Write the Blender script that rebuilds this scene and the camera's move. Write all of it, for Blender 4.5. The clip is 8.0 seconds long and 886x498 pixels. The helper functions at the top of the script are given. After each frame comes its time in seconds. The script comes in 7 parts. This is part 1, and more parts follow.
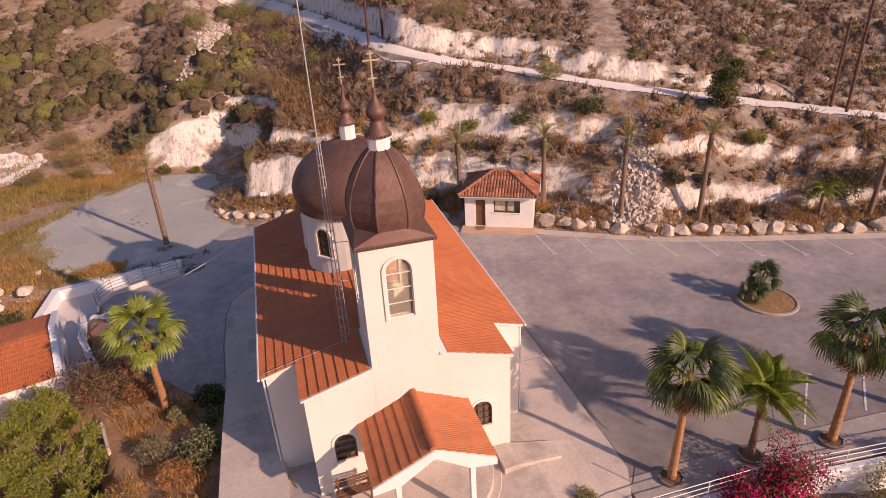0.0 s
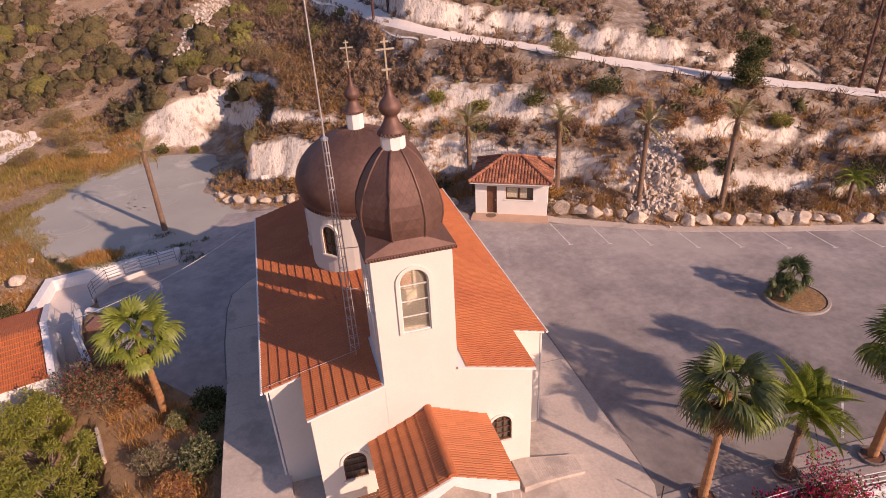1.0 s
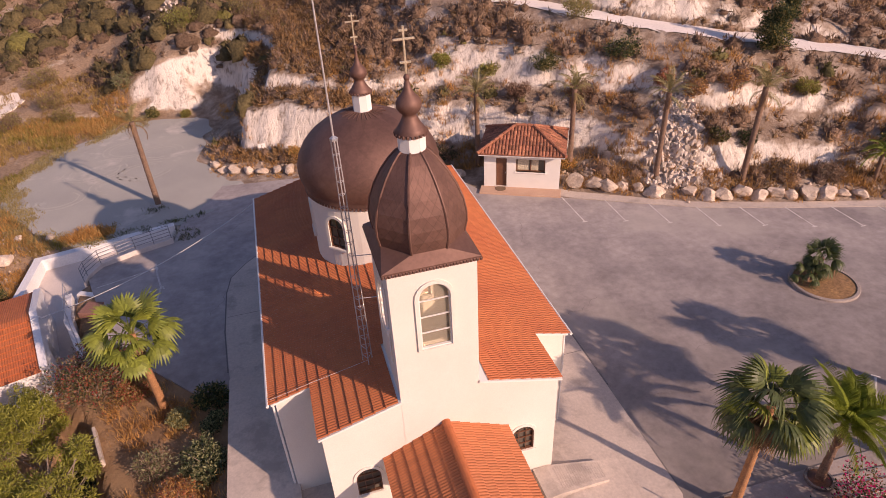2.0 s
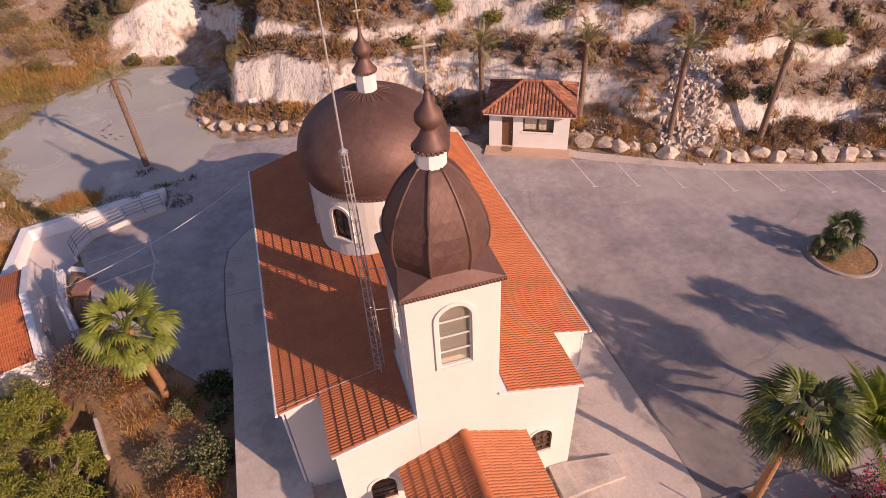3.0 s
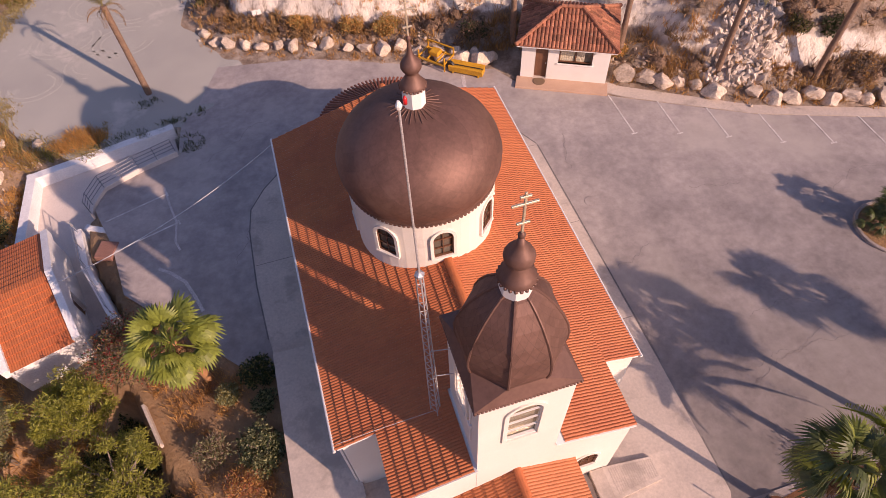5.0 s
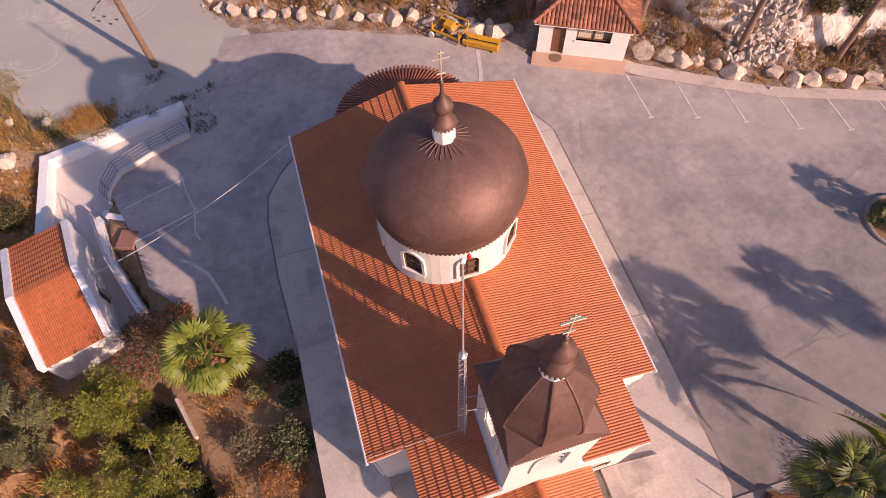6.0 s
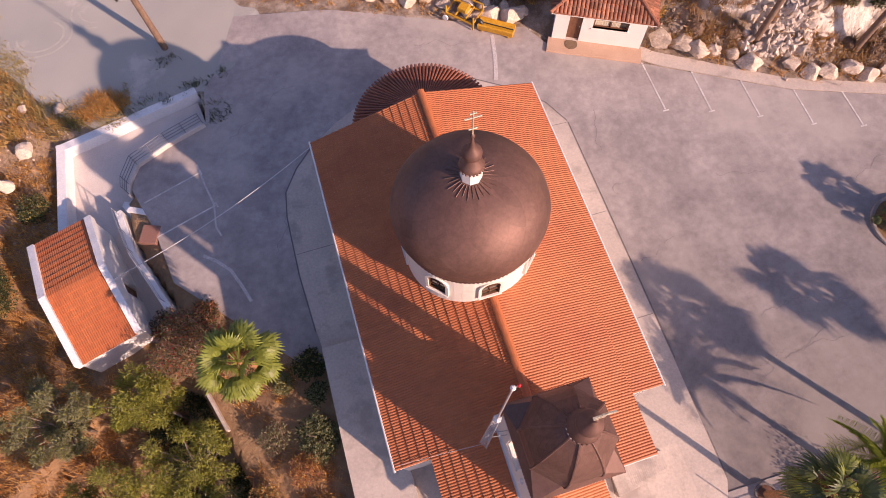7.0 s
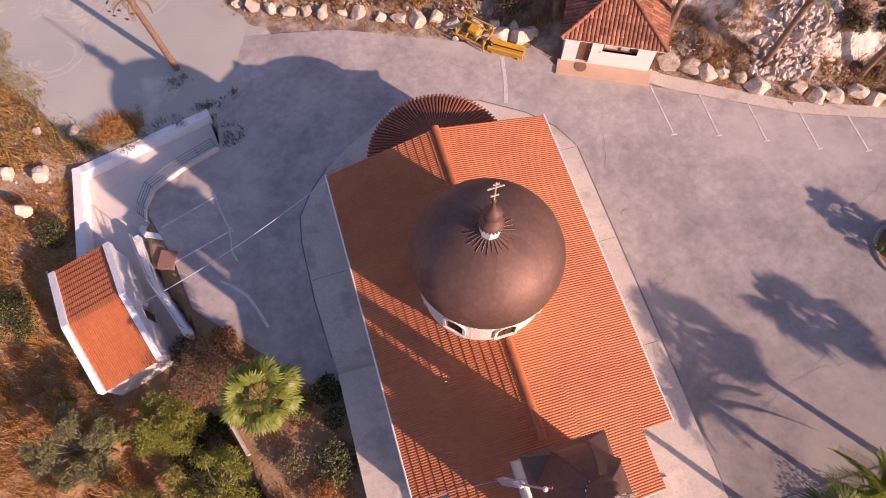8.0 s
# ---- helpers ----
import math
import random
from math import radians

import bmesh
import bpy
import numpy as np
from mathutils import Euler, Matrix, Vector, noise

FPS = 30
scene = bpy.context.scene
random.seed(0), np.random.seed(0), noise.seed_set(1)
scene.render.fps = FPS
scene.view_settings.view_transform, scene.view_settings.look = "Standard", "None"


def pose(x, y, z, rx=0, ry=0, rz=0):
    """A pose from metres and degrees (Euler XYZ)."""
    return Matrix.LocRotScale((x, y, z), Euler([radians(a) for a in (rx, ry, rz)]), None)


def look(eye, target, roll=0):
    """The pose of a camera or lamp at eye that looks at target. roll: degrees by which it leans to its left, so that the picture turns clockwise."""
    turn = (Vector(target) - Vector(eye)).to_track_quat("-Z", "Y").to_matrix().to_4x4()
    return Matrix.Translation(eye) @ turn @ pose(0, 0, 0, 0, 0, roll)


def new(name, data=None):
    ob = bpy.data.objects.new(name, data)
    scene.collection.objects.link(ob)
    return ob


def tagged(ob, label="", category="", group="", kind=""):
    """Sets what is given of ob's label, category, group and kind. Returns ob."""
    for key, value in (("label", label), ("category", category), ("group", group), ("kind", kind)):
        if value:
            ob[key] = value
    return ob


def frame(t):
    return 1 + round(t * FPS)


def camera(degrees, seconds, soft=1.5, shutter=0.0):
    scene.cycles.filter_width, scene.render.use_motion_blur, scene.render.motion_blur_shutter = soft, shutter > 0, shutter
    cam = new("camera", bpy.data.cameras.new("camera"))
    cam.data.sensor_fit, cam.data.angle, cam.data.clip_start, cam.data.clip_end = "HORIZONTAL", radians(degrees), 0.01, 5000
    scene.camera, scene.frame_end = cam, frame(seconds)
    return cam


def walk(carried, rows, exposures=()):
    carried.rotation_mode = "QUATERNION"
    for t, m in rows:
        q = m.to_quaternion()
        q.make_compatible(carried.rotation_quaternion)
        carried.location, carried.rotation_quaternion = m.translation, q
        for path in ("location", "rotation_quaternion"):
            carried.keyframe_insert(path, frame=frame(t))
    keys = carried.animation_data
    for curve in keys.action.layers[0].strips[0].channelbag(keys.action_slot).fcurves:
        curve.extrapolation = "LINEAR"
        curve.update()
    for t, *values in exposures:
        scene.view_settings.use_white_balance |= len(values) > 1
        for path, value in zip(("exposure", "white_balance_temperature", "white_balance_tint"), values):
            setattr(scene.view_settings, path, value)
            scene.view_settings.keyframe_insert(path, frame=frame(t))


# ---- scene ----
cam = camera(72.0, 8.0, 0.85)
PATH = [
    (0, (-3.046, -16.878, 18.507), (-2.589, -15.148, 17.614), -3.2),
    (0.5, (-2.958, -15.859, 18.54), (-2.51, -14.14, 17.62), -3.1),
    (1, (-2.976, -14.725, 18.65), (-2.539, -13.032, 17.68), -3.1),
    (1.5, (-3.012, -13.501, 18.834), (-2.585, -11.841, 17.804), -3.1),
    (3, (-2.923, -9.874, 20.155), (-2.529, -8.395, 18.868), -3.3),
    (3.5, (-2.918, -8.605, 20.768), (-2.549, -7.206, 19.387), -3.4),
    (4, (-2.957, -7.304, 21.575), (-2.616, -5.992, 20.104), -3.4),
    (4.5, (-3.01, -5.975, 22.486), (-2.697, -4.753, 20.934), -3.5),
    (6, (-3.171, -1.896, 25.735), (-2.943, -0.977, 23.973), -3.6),
    (6.5, (-3.2, -0.539, 26.824), (-3.003, 0.272, 25.007), -3.7),
    (7, (-3.244, 0.76, 27.849), (-3.069, 1.487, 25.994), -3.7),
    (7.5, (-3.289, 1.923, 28.644), (-3.123, 2.611, 26.774), -3.8),
    (8, (-3.302, 2.784, 29.289), (-3.141, 3.452, 27.411), -3.7),
]
walk(cam, [(t, look(eye, target, roll)) for t, eye, target, roll in PATH], [(0.0, 0.25, 6780, 36), (3.5, 0.28, 6730, 37), (6.0, 0.54, 6680, 38), (8.0, 0.71, 6620, 38)])

# ---- world, sun ----
SUN_AZ, SUN_EL = 143.0, 25.0     # the sun stands to the south-east of the church's axis, low
world = bpy.data.worlds.new("sky")
scene.world = world
world.use_nodes = True
wn = world.node_tree
sky = wn.nodes.new("ShaderNodeTexSky")
sky.sky_type, sky.sun_disc = "NISHITA", False
sky.sun_elevation, sky.sun_rotation = radians(SUN_EL), radians(SUN_AZ)
sky.air_density, sky.dust_density, sky.ozone_density = 1.0, 1.2, 3.0
wn.links.new(sky.outputs[0], wn.nodes["Background"].inputs[0])
wn.nodes["Background"].inputs[1].default_value = 0.105
sun = new("sun", bpy.data.lights.new("sun", "SUN"))
sun.data.energy, sun.data.angle, sun.data.color = 4.2, radians(0.6), (1.0, 0.80, 0.57)
sd = Vector((math.sin(radians(SUN_AZ)) * math.cos(radians(SUN_EL)), math.cos(radians(SUN_AZ)) * math.cos(radians(SUN_EL)), math.sin(radians(SUN_EL))))
sun.matrix_world = look(sd * 80, (0, 0, 0))


# ---- materials ----
def material(name, a, b, big=1.5, fine=14.0, rough=0.8, bump=0.15, metal=0.0, mix=0.5, each=0.0, island=0.0, stain=None, stain_scale=0.4, stain_at=0.58, fine_amount=0.35, trans=0.0, dist=0.02):
    """A two-scale mottled surface: a and b are blended by broad noise, fine grain darkens and lightens, an optional stain colour lies in patches."""
    m = bpy.data.materials.new(name)
    m.use_nodes = True
    n, l = m.node_tree.nodes, m.node_tree.links
    bs = n["Principled BSDF"]
    co = n.new("ShaderNodeTexCoord").outputs["Object"]

    def noise_node(scale, detail, w=0.5):
        k = n.new("ShaderNodeTexNoise")
        k.inputs["Scale"].default_value, k.inputs["Detail"].default_value, k.inputs["Roughness"].default_value = scale, detail, w
        l.new(co, k.inputs["Vector"])
        return k.outputs["Fac"]

    def blend(kind, f, x, y):
        k = n.new("ShaderNodeMix")
        k.data_type, k.blend_type = "RGBA", kind
        for s, v in ((0, f), (6, x), (7, y)):
            if hasattr(v, "is_linked"):
                l.new(v, k.inputs[s])
            else:
                k.inputs[s].default_value = v if s == 0 else (*v, 1)
        return k.outputs[2]

    def ramp(f, lo, hi):
        k = n.new("ShaderNodeMapRange")
        k.inputs[1].default_value, k.inputs[2].default_value = lo, hi
        l.new(f, k.inputs[0])
        return k.outputs[0]

    big_n = ramp(noise_node(big, 4, 0.6), 0.5 - mix * 0.4, 0.5 + mix * 0.4)
    fine_n = noise_node(fine, 5, 0.65)
    c = blend("MIX", big_n, a, b)
    g = n.new("ShaderNodeMapRange")
    g.inputs[3].default_value, g.inputs[4].default_value = 1 - fine_amount, 1 + fine_amount
    g.inputs[1].default_value, g.inputs[2].default_value = 0.3, 0.7
    l.new(fine_n, g.inputs[0])
    cm = n.new("ShaderNodeVectorMath")
    cm.operation = "SCALE"
    l.new(c, cm.inputs[0])
    l.new(g.outputs[0], cm.inputs["Scale"])
    c = cm.outputs[0]
    if stain:
        c = blend("MIX", ramp(noise_node(stain_scale, 6, 0.65), stain_at, stain_at + 0.12), c, stain)
    if each or island:
        r = n.new("ShaderNodeObjectInfo").outputs["Random"] if each else n.new("ShaderNodeNewGeometry").outputs["Random Per Island"]
        k = n.new("ShaderNodeMapRange")
        k.inputs[3].default_value, k.inputs[4].default_value = 1 - (each or island), 1 + (each or island)
        l.new(r, k.inputs[0])
        s = n.new("ShaderNodeVectorMath")
        s.operation = "SCALE"
        l.new(c, s.inputs[0])
        l.new(k.outputs[0], s.inputs["Scale"])
        c = s.outputs[0]
    l.new(c, bs.inputs["Base Color"])
    bs.inputs["Roughness"].default_value, bs.inputs["Metallic"].default_value = rough, metal
    if bump:
        b_ = n.new("ShaderNodeBump")
        b_.inputs["Strength"].default_value, b_.inputs["Distance"].default_value = bump, dist
        l.new(fine_n, b_.inputs["Height"])
        l.new(b_.outputs[0], bs.inputs["Normal"])
    if trans:
        t = n.new("ShaderNodeBsdfTranslucent")
        l.new(c, t.inputs[0])
        x = n.new("ShaderNodeMixShader")
        x.inputs[0].default_value = trans
        l.new(bs.outputs[0], x.inputs[1])
        l.new(t.outputs[0], x.inputs[2])
        l.new(x.outputs[0], n["Material Output"].inputs[0])
    return m


PLASTER = material("cream_plaster", (0.745, 0.695, 0.615), (0.69, 0.635, 0.555), 0.5, 30, 0.85, 0.1, fine_amount=0.05, stain=(0.65, 0.585, 0.505), stain_at=0.63, stain_scale=0.6)
WHITE = material("white_paint", (0.80, 0.77, 0.72), (0.74, 0.71, 0.66), 1.0, 25, 0.6, 0.05, fine_amount=0.04)
TILE = material("terracotta_tile", (0.52, 0.165, 0.053), (0.44, 0.122, 0.042), 0.5, 9, 0.65, 0.06, island=0.06, fine_amount=0.08, stain=(0.45, 0.15, 0.065), stain_at=0.64)
TILE_ONE = material("terracotta_tile_single", (0.51, 0.172, 0.06), (0.43, 0.13, 0.048), 0.5, 9, 0.65, 0.06, each=0.08, fine_amount=0.08)
OLD_TILE = material("old_clay_tile", (0.40, 0.17, 0.09), (0.24, 0.085, 0.05), 1.6, 9, 0.85, 0.25, island=0.4, fine_amount=0.3, stain=(0.45, 0.33, 0.22), stain_at=0.62, stain_scale=1.5)
COPPER = material("weathered_copper", (0.195, 0.107, 0.080), (0.135, 0.071, 0.055), 0.6, 7, 0.60, 0.10, metal=0.45, fine_amount=0.14, stain=(0.225, 0.132, 0.10), stain_at=0.58, stain_scale=0.5)
ASPHALT = material("worn_asphalt", (0.445, 0.385, 0.353), (0.305, 0.263, 0.249), 0.3, 2.2, 0.88, 0.12, fine_amount=0.12, stain=(0.445, 0.39, 0.35), stain_scale=0.11, stain_at=0.50)
an = ASPHALT.node_tree.nodes
al = ASPHALT.node_tree.links
a_sep = an.new("ShaderNodeSeparateXYZ")      # the older asphalt towards the front is darker
al.new(an["Texture Coordinate"].outputs["Object"], a_sep.inputs[0])
a_wob = an.new("ShaderNodeTexNoise")
a_wob.inputs["Scale"].default_value, a_wob.inputs["Detail"].default_value = 0.25, 4
al.new(an["Texture Coordinate"].outputs["Object"], a_wob.inputs["Vector"])
a_add = an.new("ShaderNodeMath")
a_add.operation, a_add.inputs[1].default_value = "MULTIPLY_ADD", 10.0
al.new(a_wob.outputs["Fac"], a_add.inputs[0])
al.new(a_sep.outputs["Y"], a_add.inputs[2])
a_map = an.new("ShaderNodeMapRange")
for i_, v_ in enumerate((3.0, 21.0, 0.58, 1.0)):
    a_map.inputs[i_ + 1].default_value = v_
al.new(a_add.outputs[0], a_map.inputs[0])
a_mul = an.new("ShaderNodeVectorMath")
a_mul.operation = "SCALE"
al.new(an["Principled BSDF"].inputs["Base Color"].links[0].from_socket, a_mul.inputs[0])
al.new(a_map.outputs[0], a_mul.inputs["Scale"])
a_blot = an.new("ShaderNodeTexNoise")          # old oil and dust in blotches
a_blot.inputs["Scale"].default_value, a_blot.inputs["Detail"].default_value, a_blot.inputs["Roughness"].default_value = 0.55, 8, 0.72
al.new(an["Texture Coordinate"].outputs["Object"], a_blot.inputs["Vector"])
a_tone = an.new("ShaderNodeMapRange")
for i_, v_ in enumerate((0.36, 0.62, 0.90, 1.08)):
    a_tone.inputs[i_ + 1].default_value = v_
al.new(a_blot.outputs["Fac"], a_tone.inputs[0])
a_last = an.new("ShaderNodeVectorMath")
a_last.operation = "SCALE"
al.new(a_mul.outputs[0], a_last.inputs[0])
al.new(a_tone.outputs[0], a_last.inputs["Scale"])
al.new(a_last.outputs[0], an["Principled BSDF"].inputs["Base Color"])
CONCRETE = material("poured_concrete", (0.60, 0.505, 0.425), (0.49, 0.41, 0.35), 0.45, 9, 0.9, 0.12, fine_amount=0.12, stain=(0.40, 0.335, 0.285), stain_at=0.53, stain_scale=0.7)
GRAVEL = material("grey_gravel", (0.42, 0.40, 0.35), (0.35, 0.335, 0.30), 0.2, 18, 0.95, 0.3, fine_amount=0.16, stain=(0.54, 0.50, 0.44), stain_scale=0.3, stain_at=0.57)
GLASS = material("dark_window_glass", (0.15, 0.125, 0.095), (0.10, 0.085, 0.068), 1.0, 5, 0.08, 0.0, fine_amount=0.1)
DARK_WOOD = material("dark_wood", (0.19, 0.085, 0.045), (0.125, 0.055, 0.03), 3, 25, 0.55, 0.2, fine_amount=0.25)
STEEL = material("galvanised_steel", (0.55, 0.55, 0.55), (0.45, 0.45, 0.46), 4, 30, 0.45, 0.05, metal=0.7)
DARK_STEEL = material("dark_steel", (0.06, 0.055, 0.055), (0.04, 0.04, 0.04), 4, 30, 0.5, 0.05, metal=0.5)
GOLD = material("gilt_metal", (0.74, 0.64, 0.46), (0.64, 0.54, 0.38), 4, 30, 0.35, 0.05, metal=0.6)
RED = material("red_plastic", (0.55, 0.02, 0.02), (0.5, 0.02, 0.02), 4, 30, 0.35, 0.0)
YELLOW = material("yellow_machine_paint", (0.65, 0.33, 0.015), (0.52, 0.25, 0.012), 3, 14, 0.5, 0.1, fine_amount=0.2, stain=(0.25, 0.12, 0.03), stain_at=0.66, stain_scale=3)
LINE = material("worn_white_line", (0.72, 0.68, 0.63), (0.50, 0.46, 0.43), 2.5, 9, 0.8, 0.05, fine_amount=0.3, stain=(0.44, 0.39, 0.36), stain_scale=1.6, stain_at=0.56)
ROCK = material("limestone_boulder", (0.64, 0.53, 0.42), (0.48, 0.37, 0.28), 1.4, 7, 0.95, 0.5, fine_amount=0.3, each=0.15, dist=0.06)
TRACK = material("chalk_track", (0.84, 0.76, 0.68), (0.74, 0.66, 0.58), 0.3, 6, 0.95, 0.2, fine_amount=0.12)
CABLE = material("pale_cable", (0.6, 0.6, 0.6), (0.5, 0.5, 0.5), 3, 10, 0.5, 0.0)
POLE_WOOD = material("creosoted_pole", (0.11, 0.045, 0.03), (0.08, 0.035, 0.025), 2, 20, 0.8, 0.2)
CURTAIN = material("pale_curtain", (0.6, 0.52, 0.38), (0.5, 0.43, 0.32), 3, 10, 0.9, 0.1)


# ---- mesh helpers ----
def to_mesh(name, bm, mat, smooth=False):
    me = bpy.data.meshes.new(name)
    bm.to_mesh(me)
    bm.free()
    if mat:
        me.materials.append(mat)
    if smooth:
        me.polygons.foreach_set("use_smooth", [True] * len(me.polygons))
    return me


def part(name, bm, mat, parent, label="", smooth=False, at=None):
    ob = new(name, bm if isinstance(bm, bpy.types.Mesh) else to_mesh(name, bm, mat, smooth))
    ob.parent = parent
    if at is not None:
        ob.matrix_basis = at
    if label:
        ob["label"] = label
    return ob


def thing(name, label, category, at=None, group="", kind=""):
    ob = new(name)
    ob.empty_display_size = 0.2
    if at is not None:
        ob.matrix_basis = at
    return tagged(ob, label, category, group, kind)


def raw(name, verts, faces, mat, smooth=False):
    me = bpy.data.meshes.new(name)
    me.from_pydata([tuple(v) for v in verts], [], faces)
    me.materials.append(mat)
    if smooth:
        me.polygons.foreach_set("use_smooth", [True] * len(me.polygons))
    me.update()
    return me


def box(bm, x0, x1, y0, y1, z0, z1, bevel=0.0, m=None):
    r = bmesh.ops.create_cube(bm, size=1.0)
    vs = r["verts"]
    for v in vs:
        v.co = Vector(((x0 + x1) / 2 + v.co.x * (x1 - x0), (y0 + y1) / 2 + v.co.y * (y1 - y0), (z0 + z1) / 2 + v.co.z * (z1 - z0)))
    if bevel:
        es = list({e for v in vs for e in v.link_edges})
        vs = bmesh.ops.bevel(bm, geom=es, offset=bevel, segments=1, affect="EDGES")["verts"]
    if m is not None:
        bmesh.ops.transform(bm, matrix=m, verts=vs)
    return bm


def a_box(*a, **k):
    return box(bmesh.new(), *a, **k)


def prism(bm, loop, z0, z1):
    """An upright prism over a plan loop; z1 may be a function of x, y."""
    top = z1 if callable(z1) else (lambda x, y: z1)
    lo = [bm.verts.new((x, y, z0)) for x, y in loop]
    hi = [bm.verts.new((x, y, top(x, y))) for x, y in loop]
    n = len(loop)
    bm.faces.new(hi)
    bm.faces.new(lo[::-1])
    for i in range(n):
        bm.faces.new((lo[i], lo[(i + 1) % n], hi[(i + 1) % n], hi[i]))
    bmesh.ops.recalc_face_normals(bm, faces=bm.faces)
    return bm


def extrude_y(bm, loop, y0, y1):
    """A prism over an upright loop (x, z), from y0 to y1."""
    a = [bm.verts.new((x, y0, z)) for x, z in loop]
    b = [bm.verts.new((x, y1, z)) for x, z in loop]
    n = len(loop)
    bm.faces.new(a)
    bm.faces.new(b[::-1])
    for i in range(n):
        bm.faces.new((a[(i + 1) % n], a[i], b[i], b[(i + 1) % n]))
    bmesh.ops.recalc_face_normals(bm, faces=bm.faces)
    return bm


def lathe(bm, profile, seg, at=(0, 0), turn=0.0, lobes=None):
    rings = []
    for r, z in profile:
        rings.append([bm.verts.new((at[0] + r * math.cos(turn + 2 * math.pi * k / seg), at[1] + r * math.sin(turn + 2 * math.pi * k / seg), z)) for k in range(seg)])
    for p, q in zip(rings[:-1], rings[1:]):
        for k in range(seg):
            bm.faces.new((p[k], p[(k + 1) % seg], q[(k + 1) % seg], q[k]))
    bm.faces.new(rings[0][::-1])
    bm.faces.new(rings[-1])
    return bm


def tube(bm, pts, r, seg=6, r1=None):
    pts = [Vector(p) for p in pts]
    rings = []
    for i, p in enumerate(pts):
        d = (pts[min(i + 1, len(pts) - 1)] - pts[max(i - 1, 0)]).normalized()
        u = d.cross(Vector((0, 0, 1)) if abs(d.z) < 0.95 else Vector((1, 0, 0))).normalized()
        v = d.cross(u)
        k = r if r1 is None else r + (r1 - r) * i / (len(pts) - 1)
        rings.append([bm.verts.new(p + u * (k * math.cos(2 * math.pi * j / seg)) + v * (k * math.sin(2 * math.pi * j / seg))) for j in range(seg)])
    for a, b in zip(rings[:-1], rings[1:]):
        for j in range(seg):
            bm.faces.new((a[j], a[(j + 1) % seg], b[(j + 1) % seg], b[j]))
    bm.faces.new(rings[0][::-1])
    bm.faces.new(rings[-1])
    return bm


def a_tube(*a, **k):
    return tube(bmesh.new(), *a, **k)


def arch(w, z0, z1, n=10):
    """The outline (x, z) of a round-headed opening of width w between sill z0 and crown z1."""
    r = w / 2
    return [(-r, z0), (r, z0)] + [(r * math.cos(math.pi * k / n), z1 - r + r * math.sin(math.pi * k / n)) for k in range(n + 1)]


# ---- ground ----
EDGE = [(34.8, 10.3), (25.6, 13.6), (20.4, 15.7), (14.4, 19.6), (9.0, 24.6), (3.5, 26.6), (-3, 29.6), (-8, 32.5), (-9.5, 36), (-8.3, 43), (-9.5, 47), (-17, 48.5), (-24, 51), (-45, 60), (-140, 95)]
RING = [(150, -36)] + EDGE + [(-400, 120), (-400, -300), (150, -300)]


GARDEN = [(-7.6, -12), (-7.6, 7.4), (-8.8, 8.2), (-11.3, 11.0), (-13.9, 13.6), (-15.5, 11.2), (-24, 9), (-60, 0), (-60, -40), (-7.6, -40)]
HOLLOW = [(-13.4, 9.4), (-13.0, 8.2), (-12.36, 6.2), (-11.0, 2.0), (-9.6, -1.5), (-9.4, -12), (-34, -12), (-26, 4), (-21.5, 8.6), (-18.6, 10.2), (-15.0, 10.2)]
TERRACE = [(-11.0, 22.9), (-11.35, 25.2), (-18.65, 23.75), (-18.9, 18.0), (-17.0, 18.2), (-15.4, 11.7), (-14.2, 12.9), (-15.6, 16.0), (-15.95, 18.7), (-15.5, 19.7), (-14.9, 21.4)]


def base_level(x, y):
    """The gently falling level of the yard."""
    z = -0.018 * np.clip(y - 3, 0, 17)
    return z - 0.5 * np.clip((y - 20) / 7, 0, 1) * np.clip((-2 - x) / 6, 0, 1)


def smooth01(v):
    v = np.clip(v, 0, 1)
    return v * v * (3 - 2 * v)


def ring_distance(x, y, ring):
    """Signed distance to a closed plan ring: negative inside."""
    d = np.full(np.shape(x), 1e9)
    inside = np.zeros(np.shape(x), bool)
    for (ax, ay), (bx, by) in zip(ring, ring[1:] + ring[:1]):
        ex, ey = bx - ax, by - ay
        t = np.clip(((x - ax) * ex + (y - ay) * ey) / (ex * ex + ey * ey), 0, 1)
        d = np.minimum(d, np.hypot(x - ax - t * ex, y - ay - t * ey))
        cross = (ay > y) != (by > y)
        inside ^= cross & (x < ex * (y - ay) / (ey if abs(ey) > 1e-9 else 1e-9) + ax)
    return np.where(inside, -d, d)


def edge_distance(x, y):
    """Signed distance to the foot of the hill: positive on the hill."""
    return ring_distance(x, y, RING)


def waves(x, y, s, seed):
    """Cheap smooth noise from a few turned sine waves, about -1 to 1."""
    z = 0
    rs = np.random.RandomState(seed)
    for k in range(7):
        a, f, p = rs.uniform(0, 6.28), rs.uniform(0.6, 1.9) / s, rs.uniform(0, 6.28)
        z = z + np.sin((x * np.cos(a) + y * np.sin(a)) * f + p + 1.3 * np.sin((x * np.sin(a) - y * np.cos(a)) * f * 0.7 + p * 2))
    return z / 4.2


def road_line(x):
    """How far behind the foot of the hill the chalk track runs, and its height, at x."""
    k = np.clip((12 - x) / 16, 0, 1)
    return 10.8 + 38 * k ** 2, np.clip(5.6 + (38 - x) * 0.155 - 0.045 * np.clip(12 - x, 0, 20), 3.0, 12.2)


